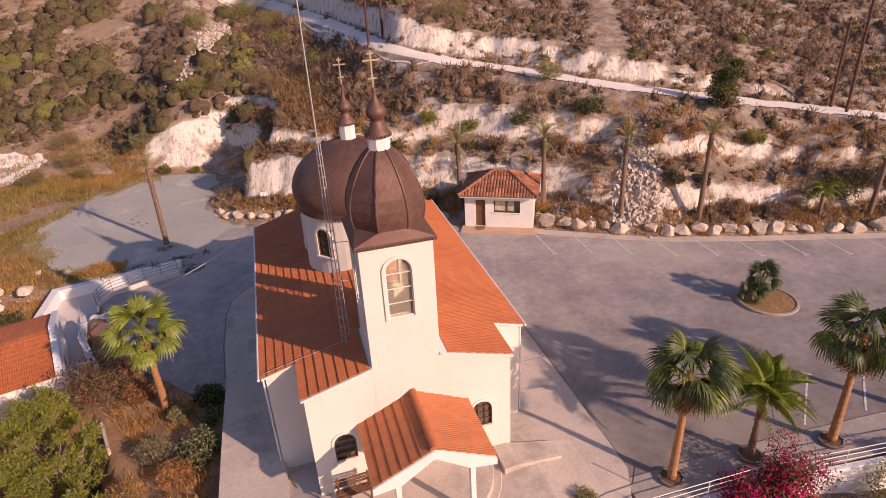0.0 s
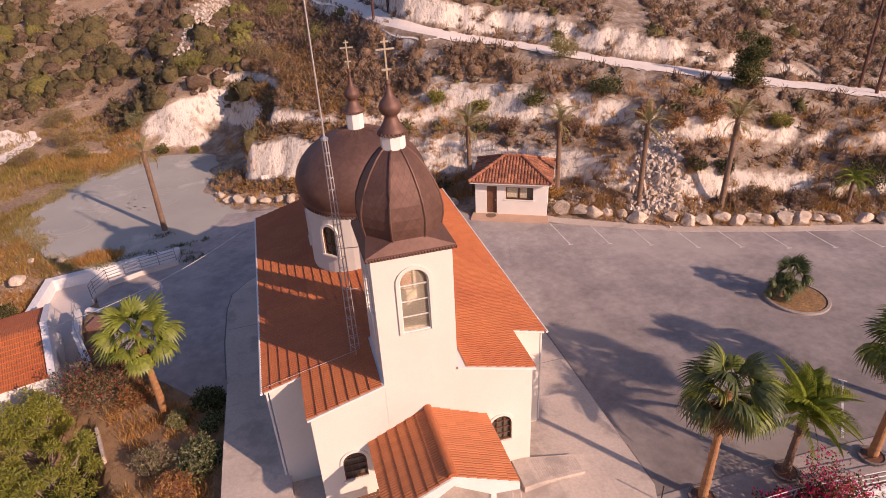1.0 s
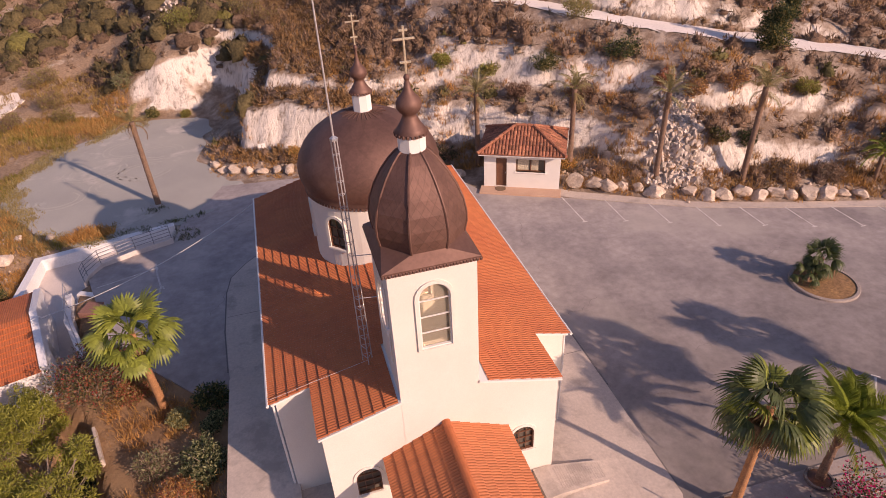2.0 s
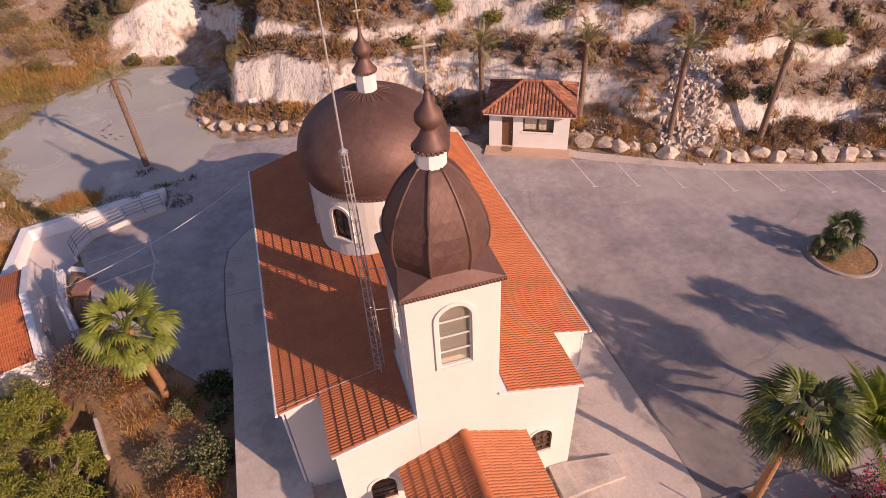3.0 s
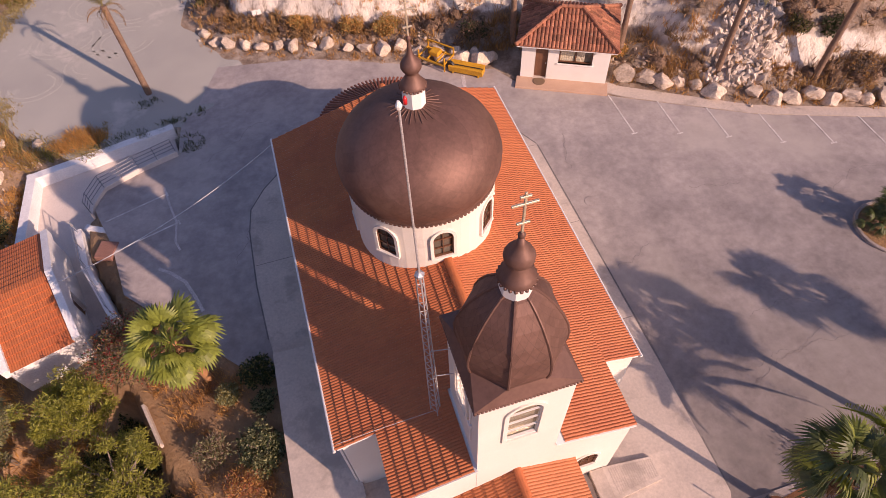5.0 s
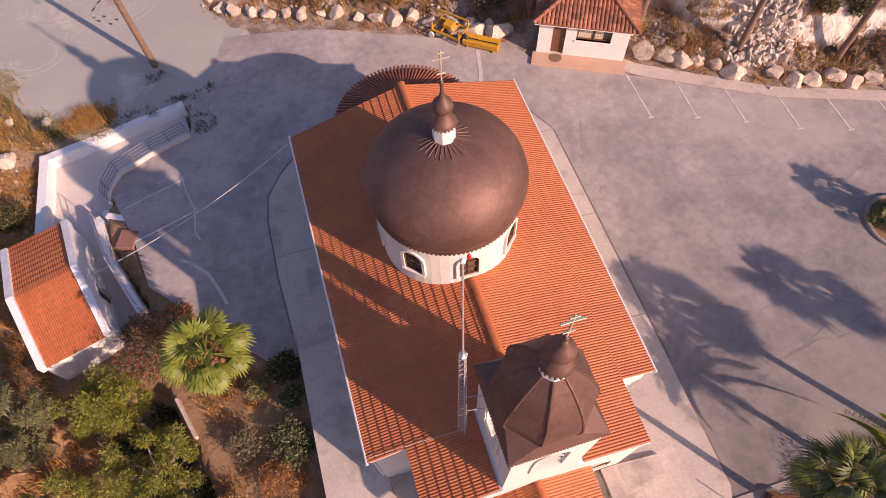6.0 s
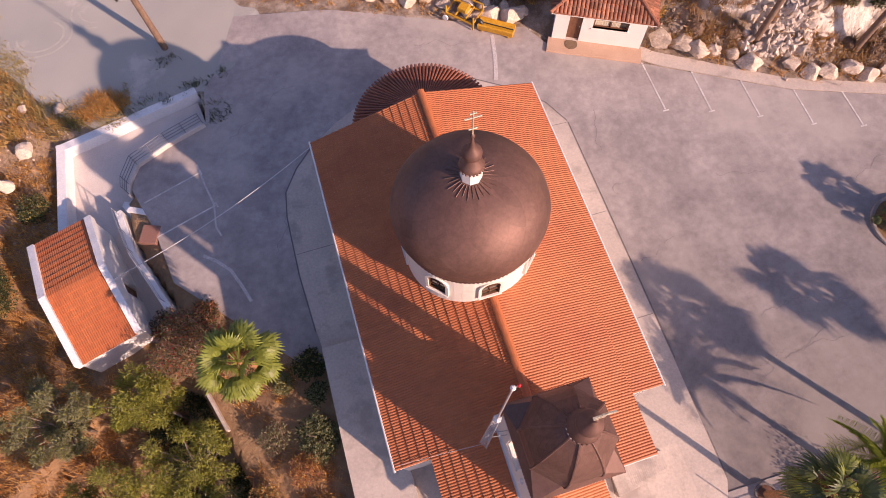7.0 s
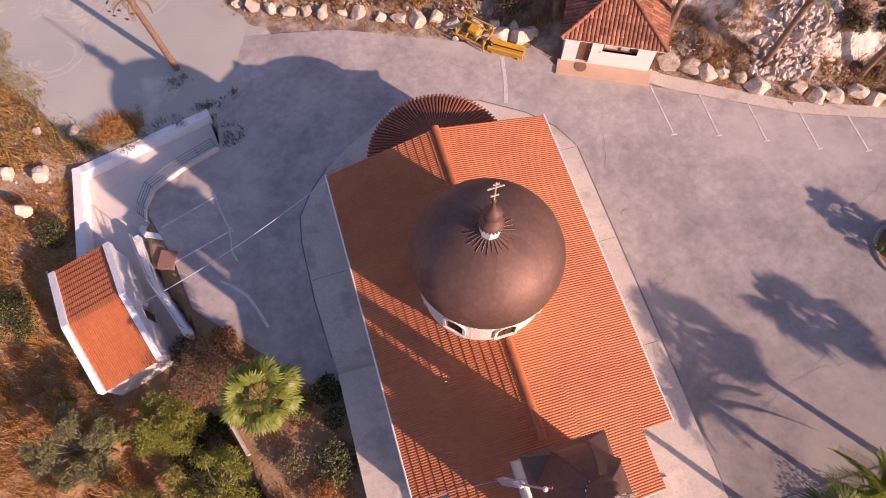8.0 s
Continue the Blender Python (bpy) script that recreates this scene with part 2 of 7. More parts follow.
def terrain(x, y):
    x, y = np.asarray(x, float), np.asarray(y, float)
    d = edge_distance(x, y)
    d = d + np.where(d > 0.5, 0.9 * waves(x, y, 3.0, 5) * smooth01((d - 0.5) / 2.5) * (1 - smooth01((d - 8) / 3)), 0)
    sr, zr = road_line(x)
    u = np.clip(d / sr, 0, 99)
    face = np.clip(1 - np.abs(u - 0.275) / 0.12, 0, 1) + np.clip(1 - np.abs(u - 0.62) / 0.1, 0, 1) + np.clip(1 - np.abs(u - 1.44) / 0.09, 0, 1)
    spur = (1 - smooth01((x - 6) / 9)) * smooth01((x + 9.5) / 2)
    crag = np.clip(1 - np.abs(d / 10.8 - 0.29) / 0.13, 0, 1) + np.clip(1 - np.abs(d / 10.8 - 0.56) / 0.08, 0, 1)
    d = d + np.where(d > 0.5, face * 0.42 * waves(x, y, 0.55, 8), 0) + spur * crag * (0.45 * waves(x, y, 0.6, 27) + 0.55 * waves(x, y, 1.7, 28))
    u = np.clip(d / sr, 0, 99)
    p = np.interp(u, [0, 0.10, 0.22, 0.33, 0.52, 0.58, 0.66, 0.88, 0.95, 1.36, 1.39, 1.50], [0, 0.05, 0.10, 0.32, 0.45, 0.50, 0.69, 0.92, 1.0, 1.0, 1.05, 1.28])
    near = u * sr / 10.8
    soft = np.interp(near, [0, 0.10, 0.22, 0.36, 0.52, 0.60], [0, 0.05, 0.09, 0.37, 0.43, 0.54])
    soft = np.where(near > 0.60, np.clip(0.54 + 0.46 * (u - 0.60 * 10.8 / sr) / np.maximum(0.05, 1 - 0.60 * 10.8 / sr), 0, 1), soft)
    soft = np.where(u > 1, p, soft)
    east = smooth01((x - 6) / 9)
    p = p * east + soft * (1 - east)
    p = p + (1 - smooth01((x - 1) / 15)) * 0.13 * np.clip((u - 0.95) / 0.41, 0, 1)
    right = zr * p + np.where(u > 1.50, (d - 1.50 * sr) * 0.30, 0)
    d_l = d + np.where(d > 0.3, 0.5 * waves(x, y, 0.7, 12) * np.clip(1 - np.abs(d - 1.6) / 1.8, 0, 1), 0)
    left = np.interp(d_l, [0, 0.4, 2.6, 6, 60, 400], [0, 0.6, 5.0, 6.2, 19, 90])
    w = smooth01((x + 13.5) / 7)
    open_left = smooth01((-9.8 - x) / 11)
    left = left * (1 - open_left) + np.interp(d, [0, 4, 60, 400], [0, 1.0, 17.5, 90]) * open_left
    h = np.where(d > 0, left * (1 - w) + right * w, 0)
    rough_here = smooth01(d / 3) * (1 - np.where((u > 0.93) & (u < 1.37), w, 0))
    h = h + rough_here * (0.28 * waves(x, y, 1.6, 1) + 0.5 * waves(x, y, 6, 2)) + smooth01((d - 25) / 40) * 2.5 * waves(x, y, 28, 3)
    h = h - 0.07 * smooth01((-0.9 - d) / 0.6)
    # the garden and the bank below the front wall lie lower; the path to the chapel is cut into the yard
    front = smooth01((-4.3 - y) / 0.6) * smooth01((x - 6.4) / 1.2)
    h = h - 1.5 * front - 0.035 * np.clip(-8 - y, 0, 60)
    h = h - 0.35 * smooth01(-ring_distance(x, y, GARDEN) / 0.8)
    h = h - 1.25 * smooth01((-13.6 - x) / 3) * smooth01((18.5 - y) / 4)
    h = h - 3.0 * smooth01((-ring_distance(x, y, HOLLOW) - 0.1) / 0.9) * (1 - 0.7 * smooth01((-16.3 - x) / 4))
    h = h - 0.8 * smooth01((-18.2 - x) / 1.5) * smooth01((26 - y) / 3)
    h = np.where(ring_distance(x, y, TERRACE) < 0.25, np.minimum(h, -1.6), h)
    return h + base_level(x, y)


def spaced(stops):
    out = []
    for (a, s), (b, _) in zip(stops[:-1], stops[1:]):
        out += list(np.arange(a, b, s))
    return np.array(out + [stops[-1][0]])


gx = spaced([(-1500, 150), (-300, 20), (-120, 4), (-60, 1.0), (-26, 0.32), (42, 0.8), (70, 4), (140, 20), (300, 150), (1500, 1)])
gy = spaced([(-1500, 150), (-200, 20), (-60, 3), (-12, 0.6), (7, 0.32), (55, 0.9), (90, 4), (180, 20), (400, 150), (1600, 1)])
GX, GY = np.meshgrid(gx, gy)
GZ = terrain(GX, GY)
nx, ny = len(gx), len(gy)
gfaces = [(j * nx + i, j * nx + i + 1, (j + 1) * nx + i + 1, (j + 1) * nx + i) for j in range(ny - 1) for i in range(nx - 1)]


def earth_material():
    """Orange-brown soil in the west, pale stony soil in the east, white fluted chalk where the ground is steep."""
    m = material("dry_earth_and_chalk", (0.42, 0.285, 0.175), (0.30, 0.20, 0.125), 0.5, 5, 0.95, 0.5, fine_amount=0.4, stain=(0.66, 0.55, 0.43), stain_scale=0.45, stain_at=0.57, dist=0.12)
    n, l = m.node_tree.nodes, m.node_tree.links
    bs = n["Principled BSDF"]
    soil = bs.inputs["Base Color"].links[0].from_socket
    co = n["Texture Coordinate"].outputs["Object"]

    def tex(scale, detail, w, vec=co):
        k = n.new("ShaderNodeTexNoise")
        k.inputs["Scale"].default_value, k.inputs["Detail"].default_value, k.inputs["Roughness"].default_value = scale, detail, w
        l.new(vec, k.inputs["Vector"])
        return k.outputs["Fac"]

    def remap(sock, a_, b_, c_=0.0, d_=1.0):
        k = n.new("ShaderNodeMapRange")
        for i, v_ in enumerate((a_, b_, c_, d_)):
            k.inputs[i + 1].default_value = v_
        l.new(sock, k.inputs[0])
        return k.outputs[0]

    def mix(f, x, y):
        k = n.new("ShaderNodeMix")
        k.data_type = "RGBA"
        for sck, v_ in ((k.inputs[0], f), (k.inputs[6], x), (k.inputs[7], y)):
            if isinstance(v_, tuple):
                sck.default_value = (*v_, 1)
            else:
                l.new(v_, sck)
        return k.outputs[2]

    where = n.new("ShaderNodeSeparateXYZ")
    l.new(co, where.inputs[0])
    stony = mix(remap(tex(0.9, 7, 0.7), 0.42, 0.62), (0.25, 0.175, 0.12), (0.50, 0.40, 0.31))
    base = mix(remap(where.outputs["X"], -15.0, -8.0), soil, stony)
    flute = n.new("ShaderNodeMapping")
    flute.inputs["Scale"].default_value = (1, 1, 0.28)
    l.new(co, flute.inputs["Vector"])
    cr = n.new("ShaderNodeValToRGB")
    cr.color_ramp.elements[0].position, cr.color_ramp.elements[0].color = 0.35, (0.32, 0.235, 0.165, 1)
    cr.color_ramp.elements[1].position, cr.color_ramp.elements[1].color = 0.50, (0.80, 0.71, 0.61, 1)
    ribs = tex(2.4, 9, 0.75, flute.outputs[0])
    l.new(ribs, cr.inputs[0])
    carve = n.new("ShaderNodeBump")
    carve.inputs["Strength"].default_value, carve.inputs["Distance"].default_value = 1.0, 0.2
    l.new(ribs, carve.inputs["Height"])
    l.new(bs.inputs["Normal"].links[0].from_socket, carve.inputs["Normal"])
    l.new(carve.outputs[0], bs.inputs["Normal"])
    sep = n.new("ShaderNodeSeparateXYZ")
    l.new(n.new("ShaderNodeNewGeometry").outputs["Normal"], sep.inputs[0])
    add = n.new("ShaderNodeMath")
    add.operation = "MULTIPLY_ADD"
    add.inputs[1].default_value = 0.5
    l.new(tex(0.7, 7, 0.65), add.inputs[0])
    l.new(sep.outputs["Z"], add.inputs[2])
    back = n.new("ShaderNodeMath")
    back.operation = "MULTIPLY"
    l.new(remap(add.outputs[0], 0.84, 0.97, 1.0, 0.0), back.inputs[0])
    far = n.new("ShaderNodeMath")          # 0 in the garden and before the yard's west wall, 1 on the hill
    far.operation = "MAXIMUM"
    l.new(remap(where.outputs["Y"], 16.0, 22.0), far.inputs[0])
    l.new(remap(where.outputs["X"], -7.0, 8.0), far.inputs[1])
    l.new(far.outputs[0], back.inputs[1])
    russet = mix(remap(tex(0.8, 6, 0.65), 0.4, 0.62), (0.43, 0.265, 0.135), (0.28, 0.165, 0.085))
    base = mix(far.outputs[0], russet, base)
    l.new(mix(back.outputs[0], base, cr.outputs[0]), bs.inputs["Base Color"])
    return m


EARTH = earth_material()
ground = tagged(new("ground", raw("ground", np.column_stack([GX.ravel(), GY.ravel(), GZ.ravel()]), gfaces, EARTH, True)), "dry brown hillside with white chalk scarps above the yard", "ground", kind="structure")


def ragged(loop, amount, seed, step=0.7):
    """The same loop with an uneven, worn edge."""
    out = []
    for (ax, ay), (bx, by) in zip(loop, loop[1:] + loop[:1]):
        n_ = max(1, int(math.hypot(bx - ax, by - ay) / step))
        for k in range(n_):
            x, y = ax + (bx - ax) * k / n_, ay + (by - ay) * k / n_
            out.append((x + amount * float(waves(x, y, 0.9, seed)), y + amount * float(waves(x, y, 0.8, seed + 1))))
    return out


def sheet(name, loop, mat, lift, label, category, step=0.8, thick=0.25, level=None):
    """A paved sheet inside a plan loop that follows the yard's level, with an edge of real thickness."""
    bm = bmesh.new()
    vs = [bm.verts.new((x, y, 0)) for x, y in loop]
    f = bm.faces.new(vs)
    x0, x1 = min(p[0] for p in loop), max(p[0] for p in loop)
    y0, y1 = min(p[1] for p in loop), max(p[1] for p in loop)
    for axis, lo, hi in ((0, x0, x1), (1, y0, y1)):
        for c in np.arange(lo + step, hi, step):
            co, no = ((c, 0, 0), (1, 0, 0)) if axis == 0 else ((0, c, 0), (0, 1, 0))
            bmesh.ops.bisect_plane(bm, geom=bm.verts[:] + bm.edges[:] + bm.faces[:], plane_co=co, plane_no=no)
    bmesh.ops.recalc_face_normals(bm, faces=bm.faces)
    if sum(fc.normal.z for fc in bm.faces) < 0:
        bmesh.ops.reverse_faces(bm, faces=bm.faces)
    r = bmesh.ops.extrude_face_region(bm, geom=bm.faces[:])
    top = {v for v in r["geom"] if isinstance(v, bmesh.types.BMVert)}
    for v in bm.verts:
        z = float((level or base_level)(v.co.x, v.co.y)) + lift
        v.co.z = z if v in top else z - thick
    bmesh.ops.recalc_face_normals(bm, faces=bm.faces)
    return tagged(new(name, to_mesh(name, bm, mat)), label, category, kind="structure")


parking = sheet("parking", [(49, -5.3), (60, -1.5), (58, 2.5), (34.5, 9.6), (25.4, 12.9), (20.2, 15.0), (14.2, 18.6), (13.6, 19.0), (9.0, 21.7), (8.0, 23.6), (3.2, 25.8), (-3, 28.7), (-8.2, 30.3), (-9.6, 27.2), (-10.7, 25.3), (-10.9, 22.9), (-14.7, 21.4), (-15.2, 19.9), (-14.3, 17.2), (-13.7, 14.0), (-11.2, 11.2), (-8.6, 8.3), (-7.2, 7.5), (-6, 5), (6.9, -2.9), (14, -2.9), (20, -3.2)], ASPHALT, 0.03, "worn grey asphalt car park beside the church", "car park", 1.6)
gravel_yard = sheet("gravel_yard", ragged([(-6.6, 29.2), (-8.0, 31.6), (-8.8, 33), (-10.2, 36), (-9.2, 42.5), (-10.5, 46), (-16.5, 47), (-22.5, 41), (-23.5, 33), (-19.5, 26.5), (-16.7, 24.6), (-11.2, 25.6), (-10.3, 24.6), (-8.2, 26.4)], 0.55, 71, 0.45), GRAVEL, 0.024, "pale grey-green gravel yard at the foot of the quarry", "yard", 1.4)


def apron_level(x, y):
    """The pavement climbs to the entrance step in front of the church."""
    return float(base_level(x, y)) + 0.50 * float(smooth01((2.6 - y) / 3.0)) * float(smooth01((7.0 - abs(x)) / 3.2))


apron = sheet("pavement", [(7.75, -2.0), (7.85, 8), (7.9, 16.8), (7.2, 18.3), (6.0, 19.6), (3.7, 21.2), (1.0, 22.2), (-1.0, 22.3), (-2.5, 21.3), (-4.0, 20.6), (-5.4, 19.6), (-6.6, 18.4), (-7.4, 17.2), (-7.62, 15.8), (-7.66, 12.5), (-7.5, 9.5), (-7.4, 8.5), (-7.45, 4.5), (-7.5, -8), (5, -8)], CONCRETE, 0.10, "pale concrete pavement round the church", "pavement", 1.0, level=apron_level)
west_slab = sheet("pavement_west", [(-4.9, -8), (-4.9, 8.45), (-7.38, 8.5), (-7.42, 4.5), (-7.45, -8)], CONCRETE, 0.50, "raised pale concrete pavement beside the garden", "pavement", 1.5, 0.9)



# the chalk track along the hill, laid on its bench
tv, tf = [], []
for i, x in enumerate(np.concatenate([np.arange(-10, 10, 0.3), np.arange(10, 70, 0.8)])):
    yy = np.arange(5, 130, 0.1)
    xx = np.full(yy.shape, x)
    uu = edge_distance(xx, yy) / road_line(xx)[0]
    wob = 0.018 * math.sin(x * 1.3) + 0.012 * math.sin(x * 3.1)
    for lim in (0.96 + wob, 1.07, 1.21, 1.335 - wob):
        j = int(np.argmax(uu > lim))
        y = float(np.interp(lim, (uu[j - 1], uu[j]), (yy[j - 1], yy[j])))
        tv.append((x, y, float(terrain(np.array([x]), np.array([y]))[0]) + 0.07))
    if i:
        b_ = 4 * i
        tf += [(b_ - 4 + k, b_ + k, b_ + k + 1, b_ - 3 + k) for k in range(3)]
tagged(new("track", raw("track", tv, tf, TRACK, True)), "white chalk track running along the hillside", "track", kind="structure")

dirt_road = sheet("dirt_road", ragged([(-62, 66), (-45, 62), (-32.5, 58.7), (-29.6, 57.8), (-27.2, 56.2), (-28.2, 55.2), (-29.1, 53.0), (-30.4, 49.6), (-34, 47), (-48, 50), (-62, 56)], 0.5, 75), TRACK, 0.10, "pale dirt road leading away from the quarry", "road", 1.5, 0.5, lambda x, y: float(terrain(np.array([x]), np.array([y]))[0]))

# ---- church ----
church = thing("church", "cream plastered church with orange tiled roofs and brown domes", "church", pose(0, 1.3, 0))
RIDGE, EAVE, HALF, RISE = 6.18, 4.72, 5.10, 0.287
FACADE_Z = 0.1
church_inv = Matrix.Translation((0, -1.3, 0))


def cpart(name, bm, mat, parent=church, label="", smooth=False):
    """A part of the church built in world places."""
    ob = part(name, bm, mat, parent, label, smooth)
    if parent is church:
        ob.matrix_parent_inverse = church_inv
    return ob


def gable(half, z0, zr=RIDGE, k=RISE):
    e = zr - k * half
    return [(-half, z0), (half, z0), (half, e - 0.06), (0, zr - 0.06), (-half, e - 0.06)]


def cut_holes(ob, cutters):
    """Cuts openings through a wall mesh for good."""
    for bm in cutters:
        c = new("cutter", to_mesh("cutter", bm, None))
        mod = ob.modifiers.new("hole", "BOOLEAN")
        mod.object, mod.operation, mod.solver = c, "DIFFERENCE", "EXACT"
        dg = bpy.context.evaluated_depsgraph_get()
        me = bpy.data.meshes.new_from_object(ob.evaluated_get(dg))
        ob.modifiers.clear()
        ob.data = me
        bpy.data.objects.remove(c)


front_wall = cpart("front_wall", extrude_y(bmesh.new(), gable(3.72, -0.4), 0.02, 2.4), PLASTER)
nave_wall = cpart("nave_wall", extrude_y(bmesh.new(), gable(4.98, -0.6), 2.25, 16.3), PLASTER)

# tower
TWX, TWY, TWH = -0.10, 1.30, 1.20
tower_wall = cpart("tower_wall", a_box(TWX - TWH, TWX + TWH, 0.012, TWY + TWH, 0.2, 10.35), PLASTER)


MILKY_GLASS = bpy.data.materials.new("clear_glass")
MILKY_GLASS.use_nodes = True
cb = MILKY_GLASS.node_tree.nodes["Principled BSDF"]
# cream in the panes imitates the lit interior and the sky's reflection
cb.inputs["Base Color"].default_value, cb.inputs["Roughness"].default_value = (0.80, 0.74, 0.62, 1), 0.05
cb.inputs["Transmission Weight"].default_value, cb.inputs["IOR"].default_value = 0.86, 1.05


def window(name, parent_fn, w, z0, z1, m, bars_h, bars_v, frame_mat, glass_mat, label, proud=0.06, surround=0.16, bar=0.024, ledge=0.04):
    """A round-headed window set in a plaster surround; m places its middle line, facing -y."""
    ws = cpart(name, ring_y(arch(w + 2 * surround, z0 - 0.02, z1 + surround), arch(w, z0, z1), -proud, 0.12, m), PLASTER, label=label)
    pane = part("pane", flat_y(arch(w, z0, z1), 0.10, m), glass_mat, ws)
    pane.visible_shadow = glass_mat is not MILKY_GLASS
    f = ring_y(arch(w, z0, z1), arch(w - 0.07, z0 + 0.035, z1 - 0.035), 0.0, 0.08, m)
    part("window_frame", f, frame_mat, ws)
    for k in range(bars_h):
        z = z0 + (z1 - z0) * (k + 1) / (bars_h + 1)
        half = w / 2 if z < z1 - w / 2 else math.sqrt(max(0.001, (w / 2) ** 2 - (z - z1 + w / 2) ** 2))
        part("glazing_bar", box(bmesh.new(), -half + 0.02, half - 0.02, 0.02, 0.07, z - bar / 2, z + bar / 2, m=m), frame_mat, ws)
    for k in range(bars_v):
        x = -w / 2 + w * (k + 1) / (bars_v + 1)
        part("glazing_bar", box(bmesh.new(), x - bar / 2, x + bar / 2, 0.025, 0.065, z0 + 0.04, z1 - 0.06 - (0 if abs(x) < 0.05 else 0.1), m=m), frame_mat, ws)
    part("window_sill", box(bmesh.new(), -w / 2 - surround + 0.004, w / 2 + surround - 0.004, -proud + 0.004 - ledge, 0.1, z0 - 0.05 - ledge, z0 - 0.005, 0.01, m=m), PLASTER, ws)
    return ws


def ring_y(outer, inner, y0, y1, m):
    """A frame between two outlines with the same number of corners, from y0 to y1."""
    bm = bmesh.new()
    n = len(outer)
    lay = [[bm.verts.new(m @ Vector((x, y, z))) for x, z in o] for o, y in ((outer, y0), (inner, y0), (inner, y1), (outer, y1))]
    for a, b in ((0, 1), (1, 2), (2, 3), (3, 0)):
        for i in range(n):
            j = (i + 1) % n
            bm.faces.new((lay[a][i], lay[a][j], lay[b][j], lay[b][i]))
    bmesh.ops.recalc_face_normals(bm, faces=bm.faces)
    return bm


def flat_y(loop, y, m):
    bm = bmesh.new()
    a = [bm.verts.new(m @ Vector((x, y, z))) for x, z in loop]
    b = [bm.verts.new(m @ Vector((x, y + 0.02, z))) for x, z in loop]
    bm.faces.new(a)
    bm.faces.new(b[::-1])
    n = len(a)
    for i in range(n):
        bm.faces.new((a[i], b[i], b[(i + 1) % n], a[(i + 1) % n]))
    bmesh.ops.recalc_face_normals(bm, faces=bm.faces)
    return bm


def moved(bm, m):
    bmesh.ops.transform(bm, matrix=m, verts=bm.verts)
    return bm


cut_holes(front_wall, [moved(extrude_y(bmesh.new(), arch(0.78, 2.05, 3.22), -0.3, 0.45), Matrix.Translation((sx * 2.58, 0, 0))) for sx in (-1, 1)])
# openings: the belfry, the front wall and the drum are cut right through their faces
cut_holes(tower_wall, [a_box(TWX - 0.95, TWX + 0.95, 0.3, 2.3, 6.3, 10.2), moved(extrude_y(bmesh.new(), arch(0.88, 7.56, 9.74), -0.3, 3.0), Matrix.Translation((TWX, 0, 0))),
                       moved(extrude_y(bmesh.new(), arch(0.88, 7.56, 9.74), -1.7, 1.7), Matrix.Translation((TWX, TWY, 0)) @ Matrix.Rotation(radians(90), 4, "Z"))])
for ang in (0, 90, 180, 270):
    wm = Matrix.Translation((TWX, TWY, 0)) @ Matrix.Rotation(radians(ang), 4, "Z") @ Matrix.Translation((0, -TWH - 0.09 * (ang == 0), 0))
    window("window", None, 0.88, 7.56, 9.74, wm, 3, 0, WHITE, MILKY_GLASS, "round-headed belfry window with white bars", 0.05, 0.11, 0.018, 0.0)
for sx in (-1, 1):
    window("window", None, 0.78, 2.05, 3.22, Matrix.Translation((sx * 2.58, 0.02, 0)), 3, 2, DARK_WOOD, GLASS, "small dark round-headed window with an iron grille", 0.04, 0.1)

# roof of the nave: two slopes with a notch at the front corners
def slope_board(side, name):
    inner = 1.30 if side < 0 else 1.10
    loop = [(inner, 0.0), (3.82, 0.0), (3.82, 2.15), (5.12, 2.15), (5.12, 16.45), (0, 16.45), (0, 2.5), (inner, 2.5)]
    bm = bmesh.new()
    top = [bm.verts.new((side * x, y - 0.06 if y == 0 else y, RIDGE - RISE * x - 0.02)) for x, y in loop]
    low = [bm.verts.new((side * x, y - 0.06 if y == 0 else y, RIDGE - RISE * x - 0.09)) for x, y in loop]
    bm.faces.new(top)
    bm.faces.new(low[::-1])
    for i in range(8):
        bm.faces.new((top[i], low[i], low[(i + 1) % 8], top[(i + 1) % 8]))
    bmesh.ops.recalc_face_normals(bm, faces=bm.faces)
    return cpart(name, bm, WHITE, label="orange tiled roof slope with a white edge")


TW, TC = 0.20, 0.36     # width of a tile and length of a course


def tile_verts(w=TW, c=TC):
    """One interlocking tile, x down the slope, y along the course: two rolls and a thick lower edge."""
    ys = [0, 0.12, 0.25, 0.38, 0.50, 0.62, 0.75, 0.88, 1.0]
    hs = [0.0, 0.015, 0.023, 0.015, 0.0, 0.015, 0.023, 0.015, 0.0]
    top = [(0.0, y * w, h - 0.004) for y, h in zip(ys, hs)]
    low = [(c + 0.02, y * w, h + 0.036) for y, h in zip(ys, hs)]
    lip = [(c + 0.015, y * w, h * 0.5 - 0.01) for y, h in zip(ys, hs)]
    n = len(ys)
    fs = [(i, i + n, i + n + 1, i + 1) for i in range(n - 1)] + [(i + n, i + 2 * n, i + 2 * n + 1, i + n + 1) for i in range(n - 1)]
    return np.array(top + low + lip), fs


TV, TF = tile_verts()


